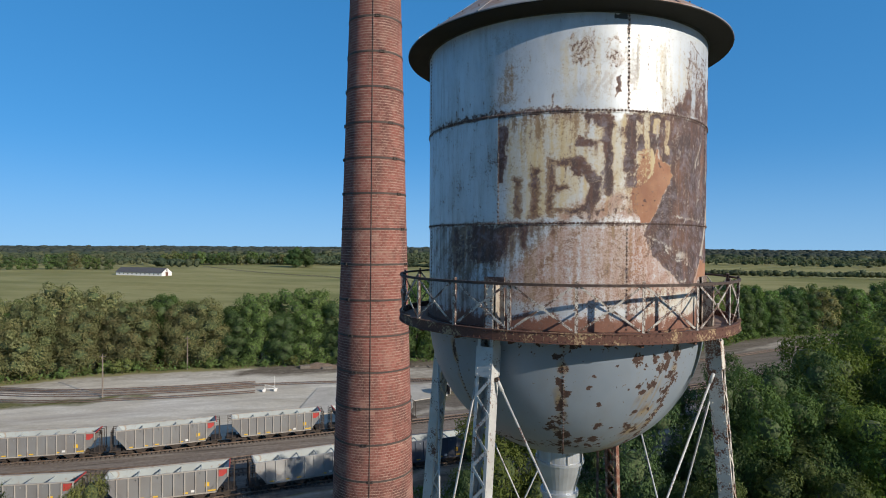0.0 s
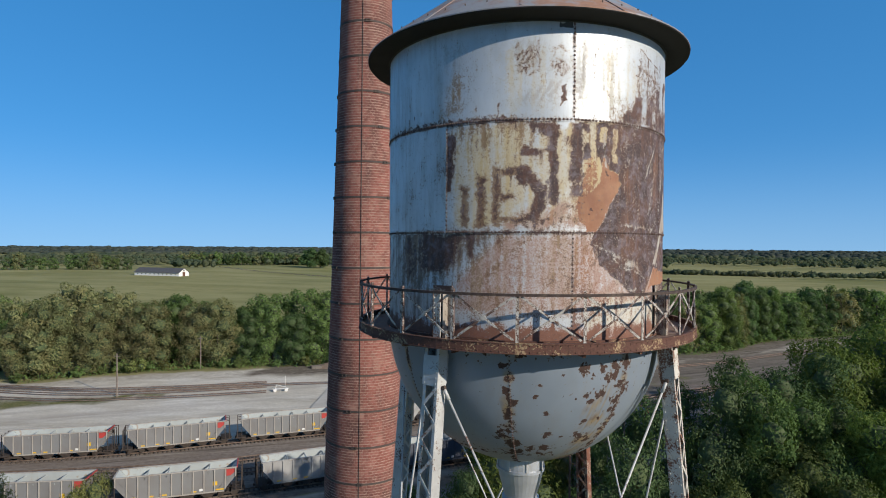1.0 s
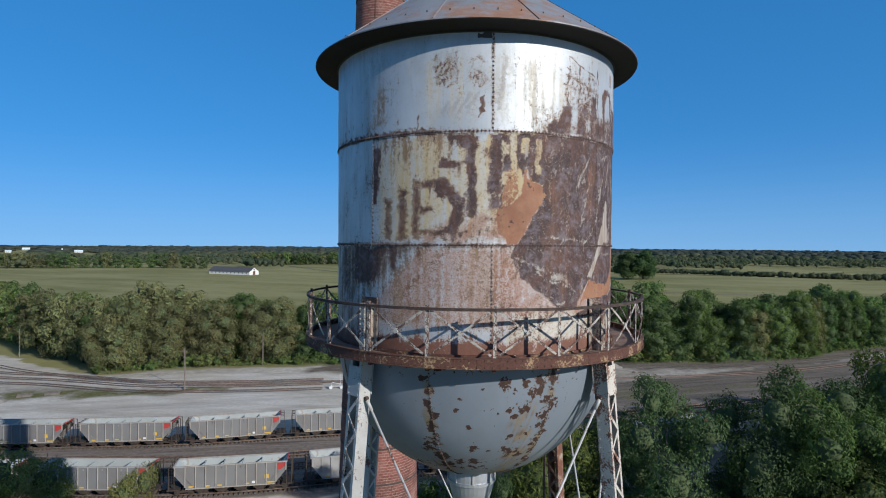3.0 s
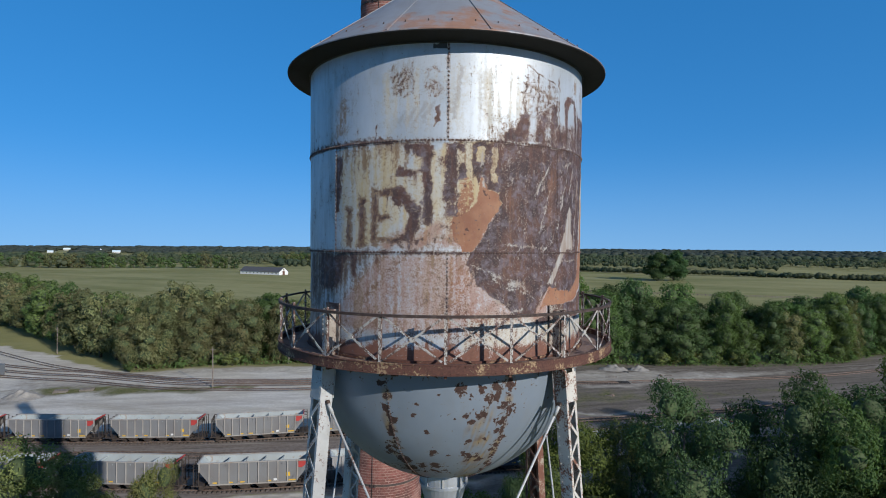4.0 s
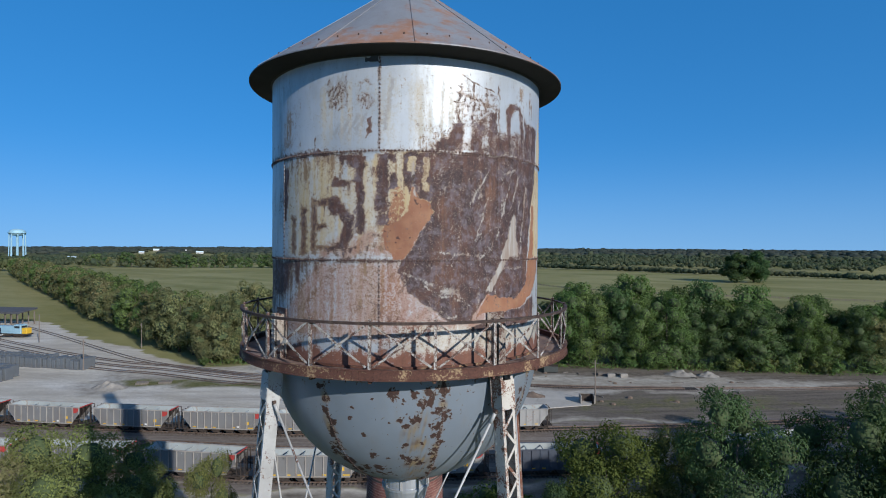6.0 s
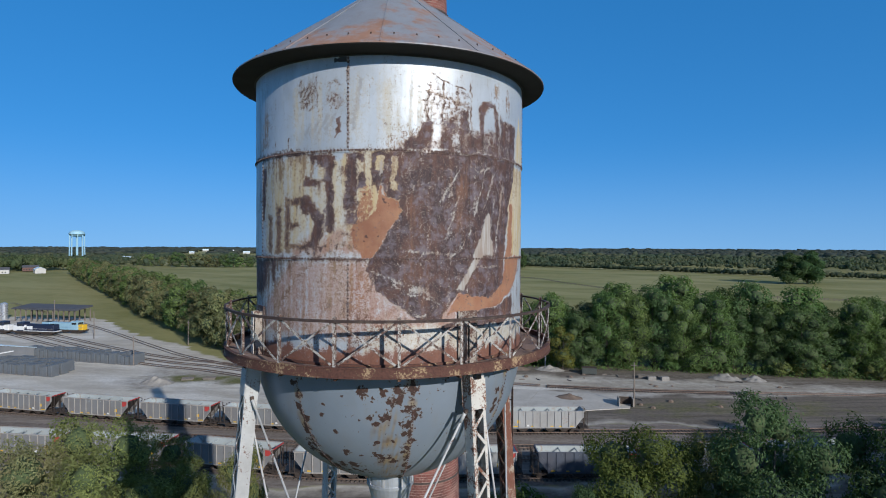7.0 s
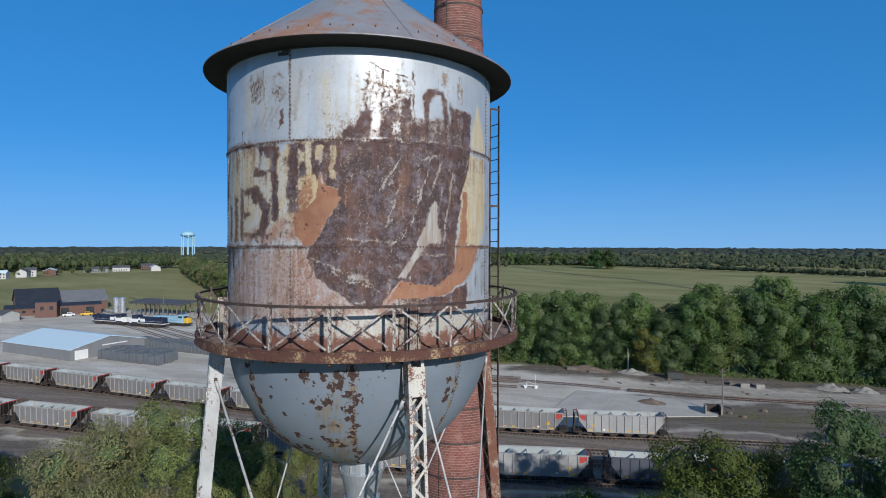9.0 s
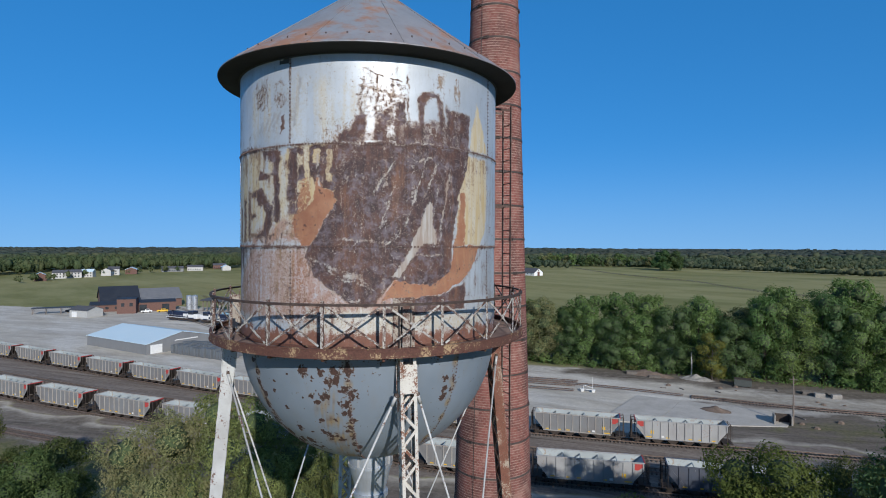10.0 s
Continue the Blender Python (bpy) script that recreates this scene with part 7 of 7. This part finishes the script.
    me = quads("crown", np.concatenate([v, cv]), np.concatenate([f, cf + len(v)]), mat)
    me.materials.append(INNER_SHADE)
    me.polygons.foreach_set("material_index", np.r_[np.zeros(len(f)), np.ones(len(cf))].astype(np.int32))
    return me, big


def trunk(h, r, low, L, seed):
    rs = np.random.RandomState(seed + 50)
    g = Geo()
    base = 0.018 * h
    bend = rs.uniform(-0.4, 0.4, 2)
    path = [(bend[0] * math.sin(s * 2.4), bend[1] * math.sin(s * 2), h * 0.8 * s) for s in np.linspace(0, 1, 7)]
    g.tube(path, [base * (1.35 if i == 0 else 1 - 0.13 * i) for i in range(7)], 6)
    for x, y, z, q in L[:9]:
        s = max(low * 0.6, z - q - abs(x) * 0.5 - abs(y) * 0.5)
        i = min(6, s / (h * 0.8) * 6)
        p0 = Vector(path[int(i)]).lerp(Vector(path[min(6, int(i) + 1)]), i - int(i))
        p2 = Vector((x, y, z))
        mid = p0.lerp(p2, 0.5) + Vector((0, 0, -0.08 * (p2 - p0).length))
        g.tube([p0, mid, p2], [base * 0.42, base * 0.26, base * 0.07], 4)
    return g.mesh("trunk", BARK, True)


def tree_kind(h, r, low, lobes, count, size, mat, seed):
    cm, L = crown(h, r, low, lobes, count, size, mat, seed)
    return trunk(h, r, low, L, seed), cm


def plant(kind, x, y, turn, scale, label, group, tall=1.0, sink=0.0):
    t = thing("tree", label, "tree", group, at=Matrix.Translation((x, y, -sink)) @ pose(0, 0, 0, 0, 0, turn) @ Matrix.Diagonal((scale, scale, scale * tall, 1)))
    part("trunk", kind[0], None, t)
    part("crown", kind[1], None, t)
    return t


# foreground trees beside the tracks
near_green = tree_kind(16, 5.6, 2.0, 74, 32000, 0.118, NEAR_SHADE_GREEN, 11)
near_deep = tree_kind(18, 6.0, 2.0, 78, 32000, 0.118, NEAR_SHADE_DEEP, 12)
near_olive = tree_kind(16, 5.4, 2.0, 70, 48000, 0.085, LEAF_OLIVE, 13)
near_lime = tree_kind(16, 5.6, 2.0, 70, 32000, 0.118, NEAR_LIME, 14)
near_pale = tree_kind(16, 5.2, 2.0, 80, 48000, 0.085, LEAF_LIME, 16)
far_side = [tree_kind(17, 6.2, 2.0, 50, 6000, 0.25, m, 61 + i) for i, m in enumerate((NEAR_SHADE_GREEN, NEAR_SHADE_DEEP, NEAR_LIME))]
NOMINAL = {near_green: (16, 5.1), near_deep: (18, 5.4), near_olive: (16, 4.6), near_lime: (16, 5.0), near_pale: (16, 4.4)}
GREEN_TREE = "broad leafy green tree beside the railway tracks"
TRACKSIDE = {near_lime: "sunlit yellow-green tree beside the railway tracks", near_deep: "dark green tree with a dense crown beside the tracks"}
# kind, place, height, crown radius, turn
for kind, x, y, h, r, turn in (
        (near_lime, 6.0, 54.2, 17.7, 5.6, 10), (near_deep, 2.6, 50.0, 13.4, 3.0, 60), (near_pale, 12.2, 57.0, 17.4, 3.2, 120), (near_deep, 16.4, 52.6, 21.5, 5.0, 15), (near_deep, 24.4, 53.0, 22.2, 5.2, 200),
        (near_green, 28.6, 50, 21.4, 5.0, 80), (near_deep, 33.0, 55.5, 22.4, 6.0, 140), (near_lime, 38.5, 58, 23.6, 6.6, 220), (near_green, 20.5, 46, 14.0, 4.6, 300), (near_green, 29.5, 46, 16.2, 5.0, 20),
        (near_lime, 36.5, 48.5, 19.4, 5.4, 260), (near_deep, 45.5, 55, 22.6, 6.2, 130), (near_green, 12.0, 49.0, 11.5, 3.6, 50), (near_lime, 46.5, 64.5, 24.2, 6.8, 330)):
    h0, r0 = NOMINAL[kind]
    plant(kind, x, y, turn, r / r0, TRACKSIDE.get(kind, GREEN_TREE), "trackside trees", h / h0 * r0 / r)
for i, (x, y, s) in enumerate(((54, 70, 1.1), (53, 60, 1.05), (61, 65, 1.1), (62, 76, 1.12), (70, 84, 1.15), (71, 72, 1.1), (80, 90, 1.1), (64, 55, 1.0), (82, 79, 1.1), (92, 98, 1.1), (42, 44, 0.95), (50, 48, 1.0))):
    plant(far_side[i % 3], x, y, 77 * i, s * 1.32, GREEN_TREE, "trackside trees", 1.0)
TOWER_SIDE = {near_olive: "olive-brown leafy tree with thinning crown near the tower", near_deep: "dark green tree in deep shade near the tower", near_pale: "light feathery green tree near the foot of the tower"}
for kind, x, y, h, r, turn in (
        (near_pale, -31.6, 32.2, 20.2, 5.0, 0), (near_olive, -35.2, 27.6, 19.2, 5.0, 90), (near_pale, -25.5, 41.0, 16.0, 2.6, 200), (near_pale, -32.7, 38.5, 16.8, 4.4, 30),
        (near_pale, -37.0, 45.5, 11.5, 3.8, 250), (near_green, -55.0, 27.0, 13.5, 5.0, 300), (near_green, -47, 21, 14.5, 5.0, 40), (near_pale, -56, 19.5, 19.5, 4.6, 110), (near_green, -42, 18.5, 12.5, 4.2, 160), (near_pale, -26.0, 34.5, 12.8, 4.0, 70), (near_pale, -59, 22, 11, 4.2, 215)):
    h0, r0 = NOMINAL[kind]
    plant(kind, x, y, turn, r / r0, TOWER_SIDE.get(kind, "leafy green tree near the foot of the tower"), "trees by the tower", h / h0 * r0 / r)
bush_kind = tree_kind(7.5, 3.6, 0.6, 22, 4500, 0.17, NEAR_LIME, 15)
for x, y, s in ((-1, 44, 0.9), (4, 47, 1.0), (9, 47, 0.9), (-6, 47, 0.75), (0, 48, 0.8), (8, 52, 0.9), (-6.4, 57.6, 1.2), (-3, 58.6, 1.15), (-11, 52, 0.6), (13, 43, 0.9), (18, 42, 1.0)):
    t = thing("bush", "leafy green bush growing under the old tower", "bush", "bushes under the tower", at=Matrix.Translation((x, y, 0)) @ pose(0, 0, 0, 0, 0, x * 40) @ Matrix.Diagonal((s, s, s, 1)))
    part("stem", bush_kind[0], None, t)
    part("crown", bush_kind[1], None, t)

# the wood along the back of the yard
row_mats = (LEAF_OLIVE, LEAF_GREEN, LEAF_DEEP, LEAF_GREEN, LEAF_OLIVE)
row_kinds = [tree_kind(19, 7.4, 0.3, 96, 11500, 0.29, m, 30 + i) for i, m in enumerate(row_mats)]
back_kinds = [tree_kind(19, 7.2, 5.0, 60, 5200, 0.38, m, 40 + i) for i, m in enumerate(row_mats)]
belt_kinds = [tree_kind(19, 7.4, 0.6, 54, 3800, 0.44, m, 50 + i) for i, m in enumerate(row_mats)]
rs = np.random.RandomState(9)
line, heading = spline(TREE_EDGE, 1.0)
for off, step in ((4.5, 7.0), (12.0, 8.0)):
    cells = beside(line, heading, off)
    for i in range(int(rs.uniform(0, 4)), len(cells), int(step)):
        x, y = cells[i] + rs.uniform(-1.8, 1.8, 2)
        if x > 330:
            continue
        kinds = (0, 0, 4, 1, 4) if x < -52 else (1, 2, 3, 1, 2)
        k = kinds[rs.randint(5)] if rs.uniform() > 0.12 else rs.randint(5)
        s = rs.uniform(0.80, 1.05) * (1.0 if off > 5 else 0.93) * (1.13 if -20 < x < 48 else 1.0 if x < 48 else 0.93)
        plant((belt_kinds if x > 135 or off > 20 else row_kinds if off < 9 else back_kinds)[k], x, y, rs.uniform(0, 360), s, "broad tree in a dense %s wood behind the yard" % ("olive-green" if k in (0, 4) else "dark green"), "wood behind the yard", rs.uniform(0.88, 1.2))
for k, x, y, sc in ((1, -76.5, 157, 0.86), (3, -80, 166, 0.92), (1, -70, 163, 0.85)):
    plant(row_kinds[k], x, y, 40 * k, sc, "broad tree in a dense dark green wood behind the yard", "wood behind the yard")
line, heading = spline(BELT, 1.0)
for off, step in ((0, 8.0), (-9, 9.0)):
    cells = beside(line, heading, off)
    for i in range(2, len(cells), int(step)):
        x, y = cells[i] + rs.uniform(-1.5, 1.5, 2)
        k = (0, 1, 4, 3)[rs.randint(4)]
        plant(belt_kinds[k], x, y, rs.uniform(0, 360), rs.uniform(0.7, 1.0), "rounded tree in a belt along the meadow", "tree belt by the meadow")
lone = tree_kind(19, 8.0, 0.3, 56, 15000, 0.36, LEAF_DEEP, 71)
for x, y, sc in ((109, 602, 1.2), (124, 606, 1.28), (-206, 814, 1.2), (-193, 820, 1.15)):
    plant(lone, x, y, x * 9, sc * 1.5, "wide dark green tree standing alone in the field", "field trees", 0.78)
# rows and copses out in the fields
for pts, step, sc, rows in (([(-780, 690), (-600, 682), (-513, 694), (-438, 707), (-394, 700)], 14, 1.05, 1), ([(-436, 905), (-365, 915), (-300, 925), (-222, 892)], 12, 1.0, 2)):
    line, heading = spline(pts, step)
    for row in range(rows):
        for x, y in beside(line, heading, 13.0 * row) + rs.uniform(-3, 3, (len(line), 2)):
            plant(belt_kinds[(0, 1, 4, 2, 3)[rs.randint(5)]], x, y, rs.uniform(0, 360), sc * rs.uniform(0.8, 1.2), "rounded green tree in a row across the fields", "field tree rows", rs.uniform(0.85, 1.05), 2.2)
yellowing = tree_kind(11.5, 4.0, 0.4, 44, 5200, 0.22, leafy("leaves_yellowing", (0.15, 0.15, 0.04), (0.33, 0.30, 0.09), (0.23, 0.215, 0.06)), 79)
plant(yellowing, -17.8, 156.8, 20, 1.0, "small yellow-green tree in front of the wood", "wood behind the yard")
snag = thing("dead_tree", "bare pale dead trunk standing before the wood", "tree", at=pose(-22.6, 157.2, 0))
part("trunk", Geo().tube([(0, 0, 0), (0.1, 0, 3), (-0.05, 0.1, 6.2)], [0.2, 0.16, 0.08], 8), plain("bare_wood", (0.42, 0.40, 0.37), (0.30, 0.28, 0.25), 3, 0.9), snag)
part("branch", Geo().tube([(0.08, 0, 3.4), (0.7, -0.1, 4.6)], [0.07, 0.03], 6), BARK, snag)
# shrubs at the foot of the wood
shrub_kinds = [tree_kind(4.2, 2.5, 0.2, 26, 1500, 0.22, m, 75 + i) for i, m in enumerate((LEAF_GREEN, LEAF_LIME))]
line, heading = spline(TREE_EDGE, 3.4)
for (x, y), a in zip(beside(line, heading, 0.5), heading):
    if x > 140 or rs.uniform() < (0.15 if x < -50 else 0.45):
        continue
    sc = rs.uniform(0.4, 1.0)
    kind = shrub_kinds[int(rs.uniform() < 0.25)]
    t = thing("shrub", "low leafy green shrub at the foot of the wood", "shrub", "shrubs below the wood", at=Matrix.Translation((x + rs.uniform(-1.5, 1.5), y + rs.uniform(-1.5, 2.0), 0)) @ pose(0, 0, 0, 0, 0, rs.uniform(0, 360)) @ Matrix.Diagonal((sc * 1.2, sc * 1.2, sc, 1)))
    part("stem", kind[0], None, t)
    part("crown", kind[1], None, t)
# undergrowth at the foot of the wood
line, heading = spline(TREE_EDGE, 1.0)
pts, ways, sizes = [], [], []
for i in range(len(line)):
    x0, y0 = line[i]
    if x0 > 330:
        break
    for _ in range(46):
        off = rs.uniform(-1.5, 8)
        a = radians(heading[i] + 90)
        hgt = rs.uniform(0, 1) ** 1.2 * (1.2 + 4.2 * max(0, off) / 6 + wobble(np.array(x0), np.array(y0), 14, 51))
        pts.append((x0 + off * math.cos(a) + rs.uniform(-0.8, 0.8), y0 + off * math.sin(a), max(hgt, 0.05)))
        ways.append((0, -0.6, 0.6))
pts, ways = np.array(pts), np.array(ways)
v, f = leaf_cards(pts, ways, rs.uniform(0.15, 0.42, len(pts)), rs)
solo("undergrowth", quads("undergrowth", v, f, LEAF_GREEN), None, "low green scrub along the edge of the wood", "undergrowth", kind="stuff")

rs = np.random.RandomState(29)
n = 16000
pts = np.stack([rs.uniform(-2, 62, n), rs.uniform(38, 70, n), rs.uniform(0, 1, n) ** 1.5 * 3.0], -1)
pts = pts[pts[:, 1] < 62 + 0.35 * (pts[:, 0] - 10)]
v, f = leaf_cards(pts, np.tile((0, -0.4, 0.8), (len(pts), 1)), rs.uniform(0.2, 0.5, len(pts)), rs)
solo("undergrowth", quads("undergrowth", v, f, NEAR_SHADE_GREEN), None, "dense green scrub under the trackside trees", "undergrowth", kind="stuff")

# ---- distant woods, hedges and single trees ----
far_pts, far_ways, far_sizes, far_lumps = [], [], [], []
rs = np.random.RandomState(19)


def far_tree(x, y, h, r, n, leaf=1.0):
    d = rs.normal(0, 1, (n, 3))
    d /= np.linalg.norm(d, axis=1)[:, None]
    d[:, 2] = np.abs(d[:, 2]) * 1.0 - 0.25
    k = (0.75 + 0.3 * rs.uniform(0, 1, n) + 0.15 * np.sin(d[:, 0] * 5 + x))[:, None]
    far_pts.append(np.array([x, y, h * 0.45]) + d * k * np.array([r, r, h * 0.55]))
    far_ways.append(d)
    if n < 45:
        far_lumps.append((x, y, h * 0.45, r * 0.85, h * 0.48))
    else:
        for _ in range(3):
            far_lumps.append((x + rs.uniform(-0.4, 0.4) * r, y + rs.uniform(-0.4, 0.4) * r, h * rs.uniform(0.34, 0.6), r * rs.uniform(0.3, 0.52), h * rs.uniform(0.22, 0.34)))
    far_sizes.append(rs.uniform(0.2, 0.36, n) * r * leaf)


def along(points, step, h, r, n, jitter=3.0, rows=1, depth=9.0, leaf=1.0):
    ln, hd = spline(points, step)
    for row in range(rows):
        for x, y in beside(ln, hd, row * depth) + rs.uniform(-jitter, jitter, (len(ln), 2)):
            s = rs.uniform(0.7, 1.15)
            far_tree(x, y, h * s, r * s * rs.uniform(0.85, 1.2), n, leaf)


FIELD_HEDGE = [(-420, 975), (-260, 925), (-115, 868), (6, 799), (101, 745), (163, 731), (208, 713), (251, 678), (340, 640), (520, 600)]
along(FIELD_HEDGE, 4, 7, 5, 30, 1.5, 1, 9, 0.95)
along([(-330, 780), (-390, 790)], 12, 13, 6, 40, 3)
along([(330, 600), (430, 590), (560, 600)], 30, 11, 6, 90, 4, 1, 10, 0.5)
for x, y, h, r in ((-172, 1000, 16, 9), (-45, 860, 14, 9)):
    far_tree(x, y, h, r, 900)
    far_sizes[-1] *= 0.45
# behind the houses
plain_parts = len(far_pts), len(far_lumps)
along([(-760, 250), (-740, 330), (-730, 420), (-700, 520)], 8, 20, 8, 130, 5, 8, 16, 0.42)
along([(-640, 120), (-690, 190), (-720, 260)], 9, 19, 8, 130, 5, 6, 16, 0.42)
along([(-556, 190), (-585, 228), (-600, 246), (-618, 280), (-636, 312), (-650, 360), (-655, 400)], 17, 8, 3.6, 110, 4, 1, 14, 0.7)
town_parts = len(far_pts), len(far_lumps)
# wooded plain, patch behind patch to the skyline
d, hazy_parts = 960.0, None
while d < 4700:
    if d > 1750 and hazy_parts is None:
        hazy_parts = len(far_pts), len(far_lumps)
    bear = 26.0
    while bear < 172:
        r = rs.uniform(2.8, 7.6) * (0.8 + d / 2600)
        bear += math.degrees(r * rs.uniform(0.9, 1.7) / d)
        k = d * rs.uniform(0.94, 1.06)
        x, y = k * math.cos(radians(bear)), k * math.sin(radians(bear))
        patch = wobble(np.array(bear * 14.0), np.array(math.log(k) * 900), 150, 81) + 0.5 * wobble(np.array(bear * 14.0), np.array(math.log(k) * 900), 45, 82)
        if any(near_line(np.array(x), np.array(y), [(0.72 * fx, 0.72 * fy), (fx, fy)]) < 34 for fx, fy, *_ in FARMS):
            continue
        if patch > (0.35 if bear > 96 else 1.3) or y > 4850 or (bear < 70 and d < 1100):
            continue
        h = rs.uniform(8, 13) * (1 + 0.22 * wobble(np.array(x), np.array(y), 130, 83)) * (1.35 if rs.uniform() < 0.04 else 1)
        if d > 1500:
            far_tree(x, y, h * 1.1, r * 2.1, 18 if d < 2400 else 9, 0.34)
            bear += math.degrees(r / d)
        else:
            far_tree(x, y, h, r * 1.2, 46, 0.55)
    d *= 1.058


def wood(name, pts, ways, sizes, lumps, mat, label):
    v, f = leaf_cards(np.concatenate(pts), np.concatenate(ways), np.concatenate(sizes), rs, 0.1, 0.45)
    lumps = np.array(lumps)
    cv = BALL_V[None] * rs.uniform(0.65, 1.12, (len(lumps), len(BALL_V), 1)) * lumps[:, None, [3, 3, 4]] + lumps[:, None, :3]
    cv[..., 2] = np.maximum(cv[..., 2], 0.2)
    cf = (BALL_F[None] + (np.arange(len(lumps)) * len(BALL_V))[:, None, None]).reshape(-1, 4)
    solo(name, quads(name, np.concatenate([v, cv.reshape(-1, 3)]), np.concatenate([f, cf + len(v)]), mat), None, label, "woodland", kind="stuff")


# Haze is put into these leaf colours: bluish far off, paler at the skyline.
FAR_HAZE_LEAF = leafy("leaves_far_haze", (0.060, 0.088, 0.058), (0.086, 0.116, 0.074), (0.112, 0.124, 0.074), 0.4, 0.012)
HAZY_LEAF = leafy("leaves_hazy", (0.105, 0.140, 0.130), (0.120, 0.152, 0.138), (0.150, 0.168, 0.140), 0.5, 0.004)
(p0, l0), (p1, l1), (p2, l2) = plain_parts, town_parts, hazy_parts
wood("town_woods", far_pts[p0:p1], far_ways[p0:p1], far_sizes[p0:p1], far_lumps[l0:l1], leafy("leaves_town", (0.060, 0.092, 0.046), (0.100, 0.140, 0.066), (0.120, 0.140, 0.068), 0.35, 0.04), "leafy green woods behind the houses")
wood("far_woods", far_pts[:p0] + far_pts[p1:p2], far_ways[:p0] + far_ways[p1:p2], far_sizes[:p0] + far_sizes[p1:p2], far_lumps[:l0] + far_lumps[l1:l2], FAR_HAZE_LEAF, "distant hedgerows and woods across the plain")
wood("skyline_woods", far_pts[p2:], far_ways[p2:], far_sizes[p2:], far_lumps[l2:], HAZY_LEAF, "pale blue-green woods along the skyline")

# ---- bricks of the chimney, course by course ----
COURSE, BLOCK, JOINT = 0.125, 0.205, 0.013


def brick_shape(w, h, bow=0.0, d=0.04, e=0.0015):
    """A block that stands proud of its joints, its face bent to the shaft's curve; x outward."""
    b = [(0, -w / 2, -h / 2), (0, w / 2, -h / 2), (0, w / 2, h / 2), (0, -w / 2, h / 2)]
    f = [(d + bow * (y == 0), y * (w - 2 * e), z * (h - 2 * e)) for z in (-0.5, 0.5) for y in (-0.5, 0, 0.5)]
    return np.array(b + f)


BRICK_FACES = np.array([(4, 5, 8, 7), (5, 6, 9, 8), (0, 1, 6, 4), (1, 2, 9, 6), (2, 3, 7, 9), (3, 0, 4, 7)])
base_brick = brick_shape(BLOCK - 0.009, COURSE - JOINT)
one_brick = quads("brick", brick_shape(BLOCK - 0.009, COURSE - JOINT, 0.003, 0.0365), BRICK_FACES, BRICK, True)
one_brick.normals_split_custom_set_from_vertices([(math.cos(y / 1.58), math.sin(y / 1.58), 0) for x, y, z in brick_shape(BLOCK - 0.009, COURSE - JOINT)])
many_v, many_f, count, apart_count = [], [], 0, 0
rs = np.random.RandomState(4)
for c_i in range(int((CH - 0.75) / COURSE)):
    z = (c_i + 0.5) * COURSE
    r = chim_r(z)
    n = int(math.tau * r / BLOCK)
    for j in range(n):
        az = (j + 0.5 * (c_i % 2)) * 360 / n
        push = rs.uniform(-0.0005, 0.001)
        if 31.9 < z < 34.1 and -125 < (az + 180) % 360 - 180 < -15 and apart_count < 300:
            part("brick", one_brick, None, chimney, at=Matrix.Translation(ring_point(r - 0.0385 + push, az, z)) @ pose(0, 0, 0, 0, 0, az))
            apart_count += 1
            continue
        turn = radians(az) + base_brick[:, 1] * math.tau / n / BLOCK
        x = base_brick[:, 0] + r - 0.039 + push
        many_v.append(np.stack([x * np.cos(turn), x * np.sin(turn), base_brick[:, 2] + z], -1))
        many_f.append(BRICK_FACES + 10 * count)
        count += 1
brick_verts = np.concatenate(many_v)
brickwork = quads("brickwork", brick_verts, np.concatenate(many_f), BRICK, True)
outward = brick_verts * np.array([1, 1, 0])
brickwork.normals_split_custom_set_from_vertices((outward / np.linalg.norm(outward, axis=1)[:, None]).tolist())
ob = new("brickwork", brickwork)
ob.parent = chimney
ob["kind"] = "stuff"
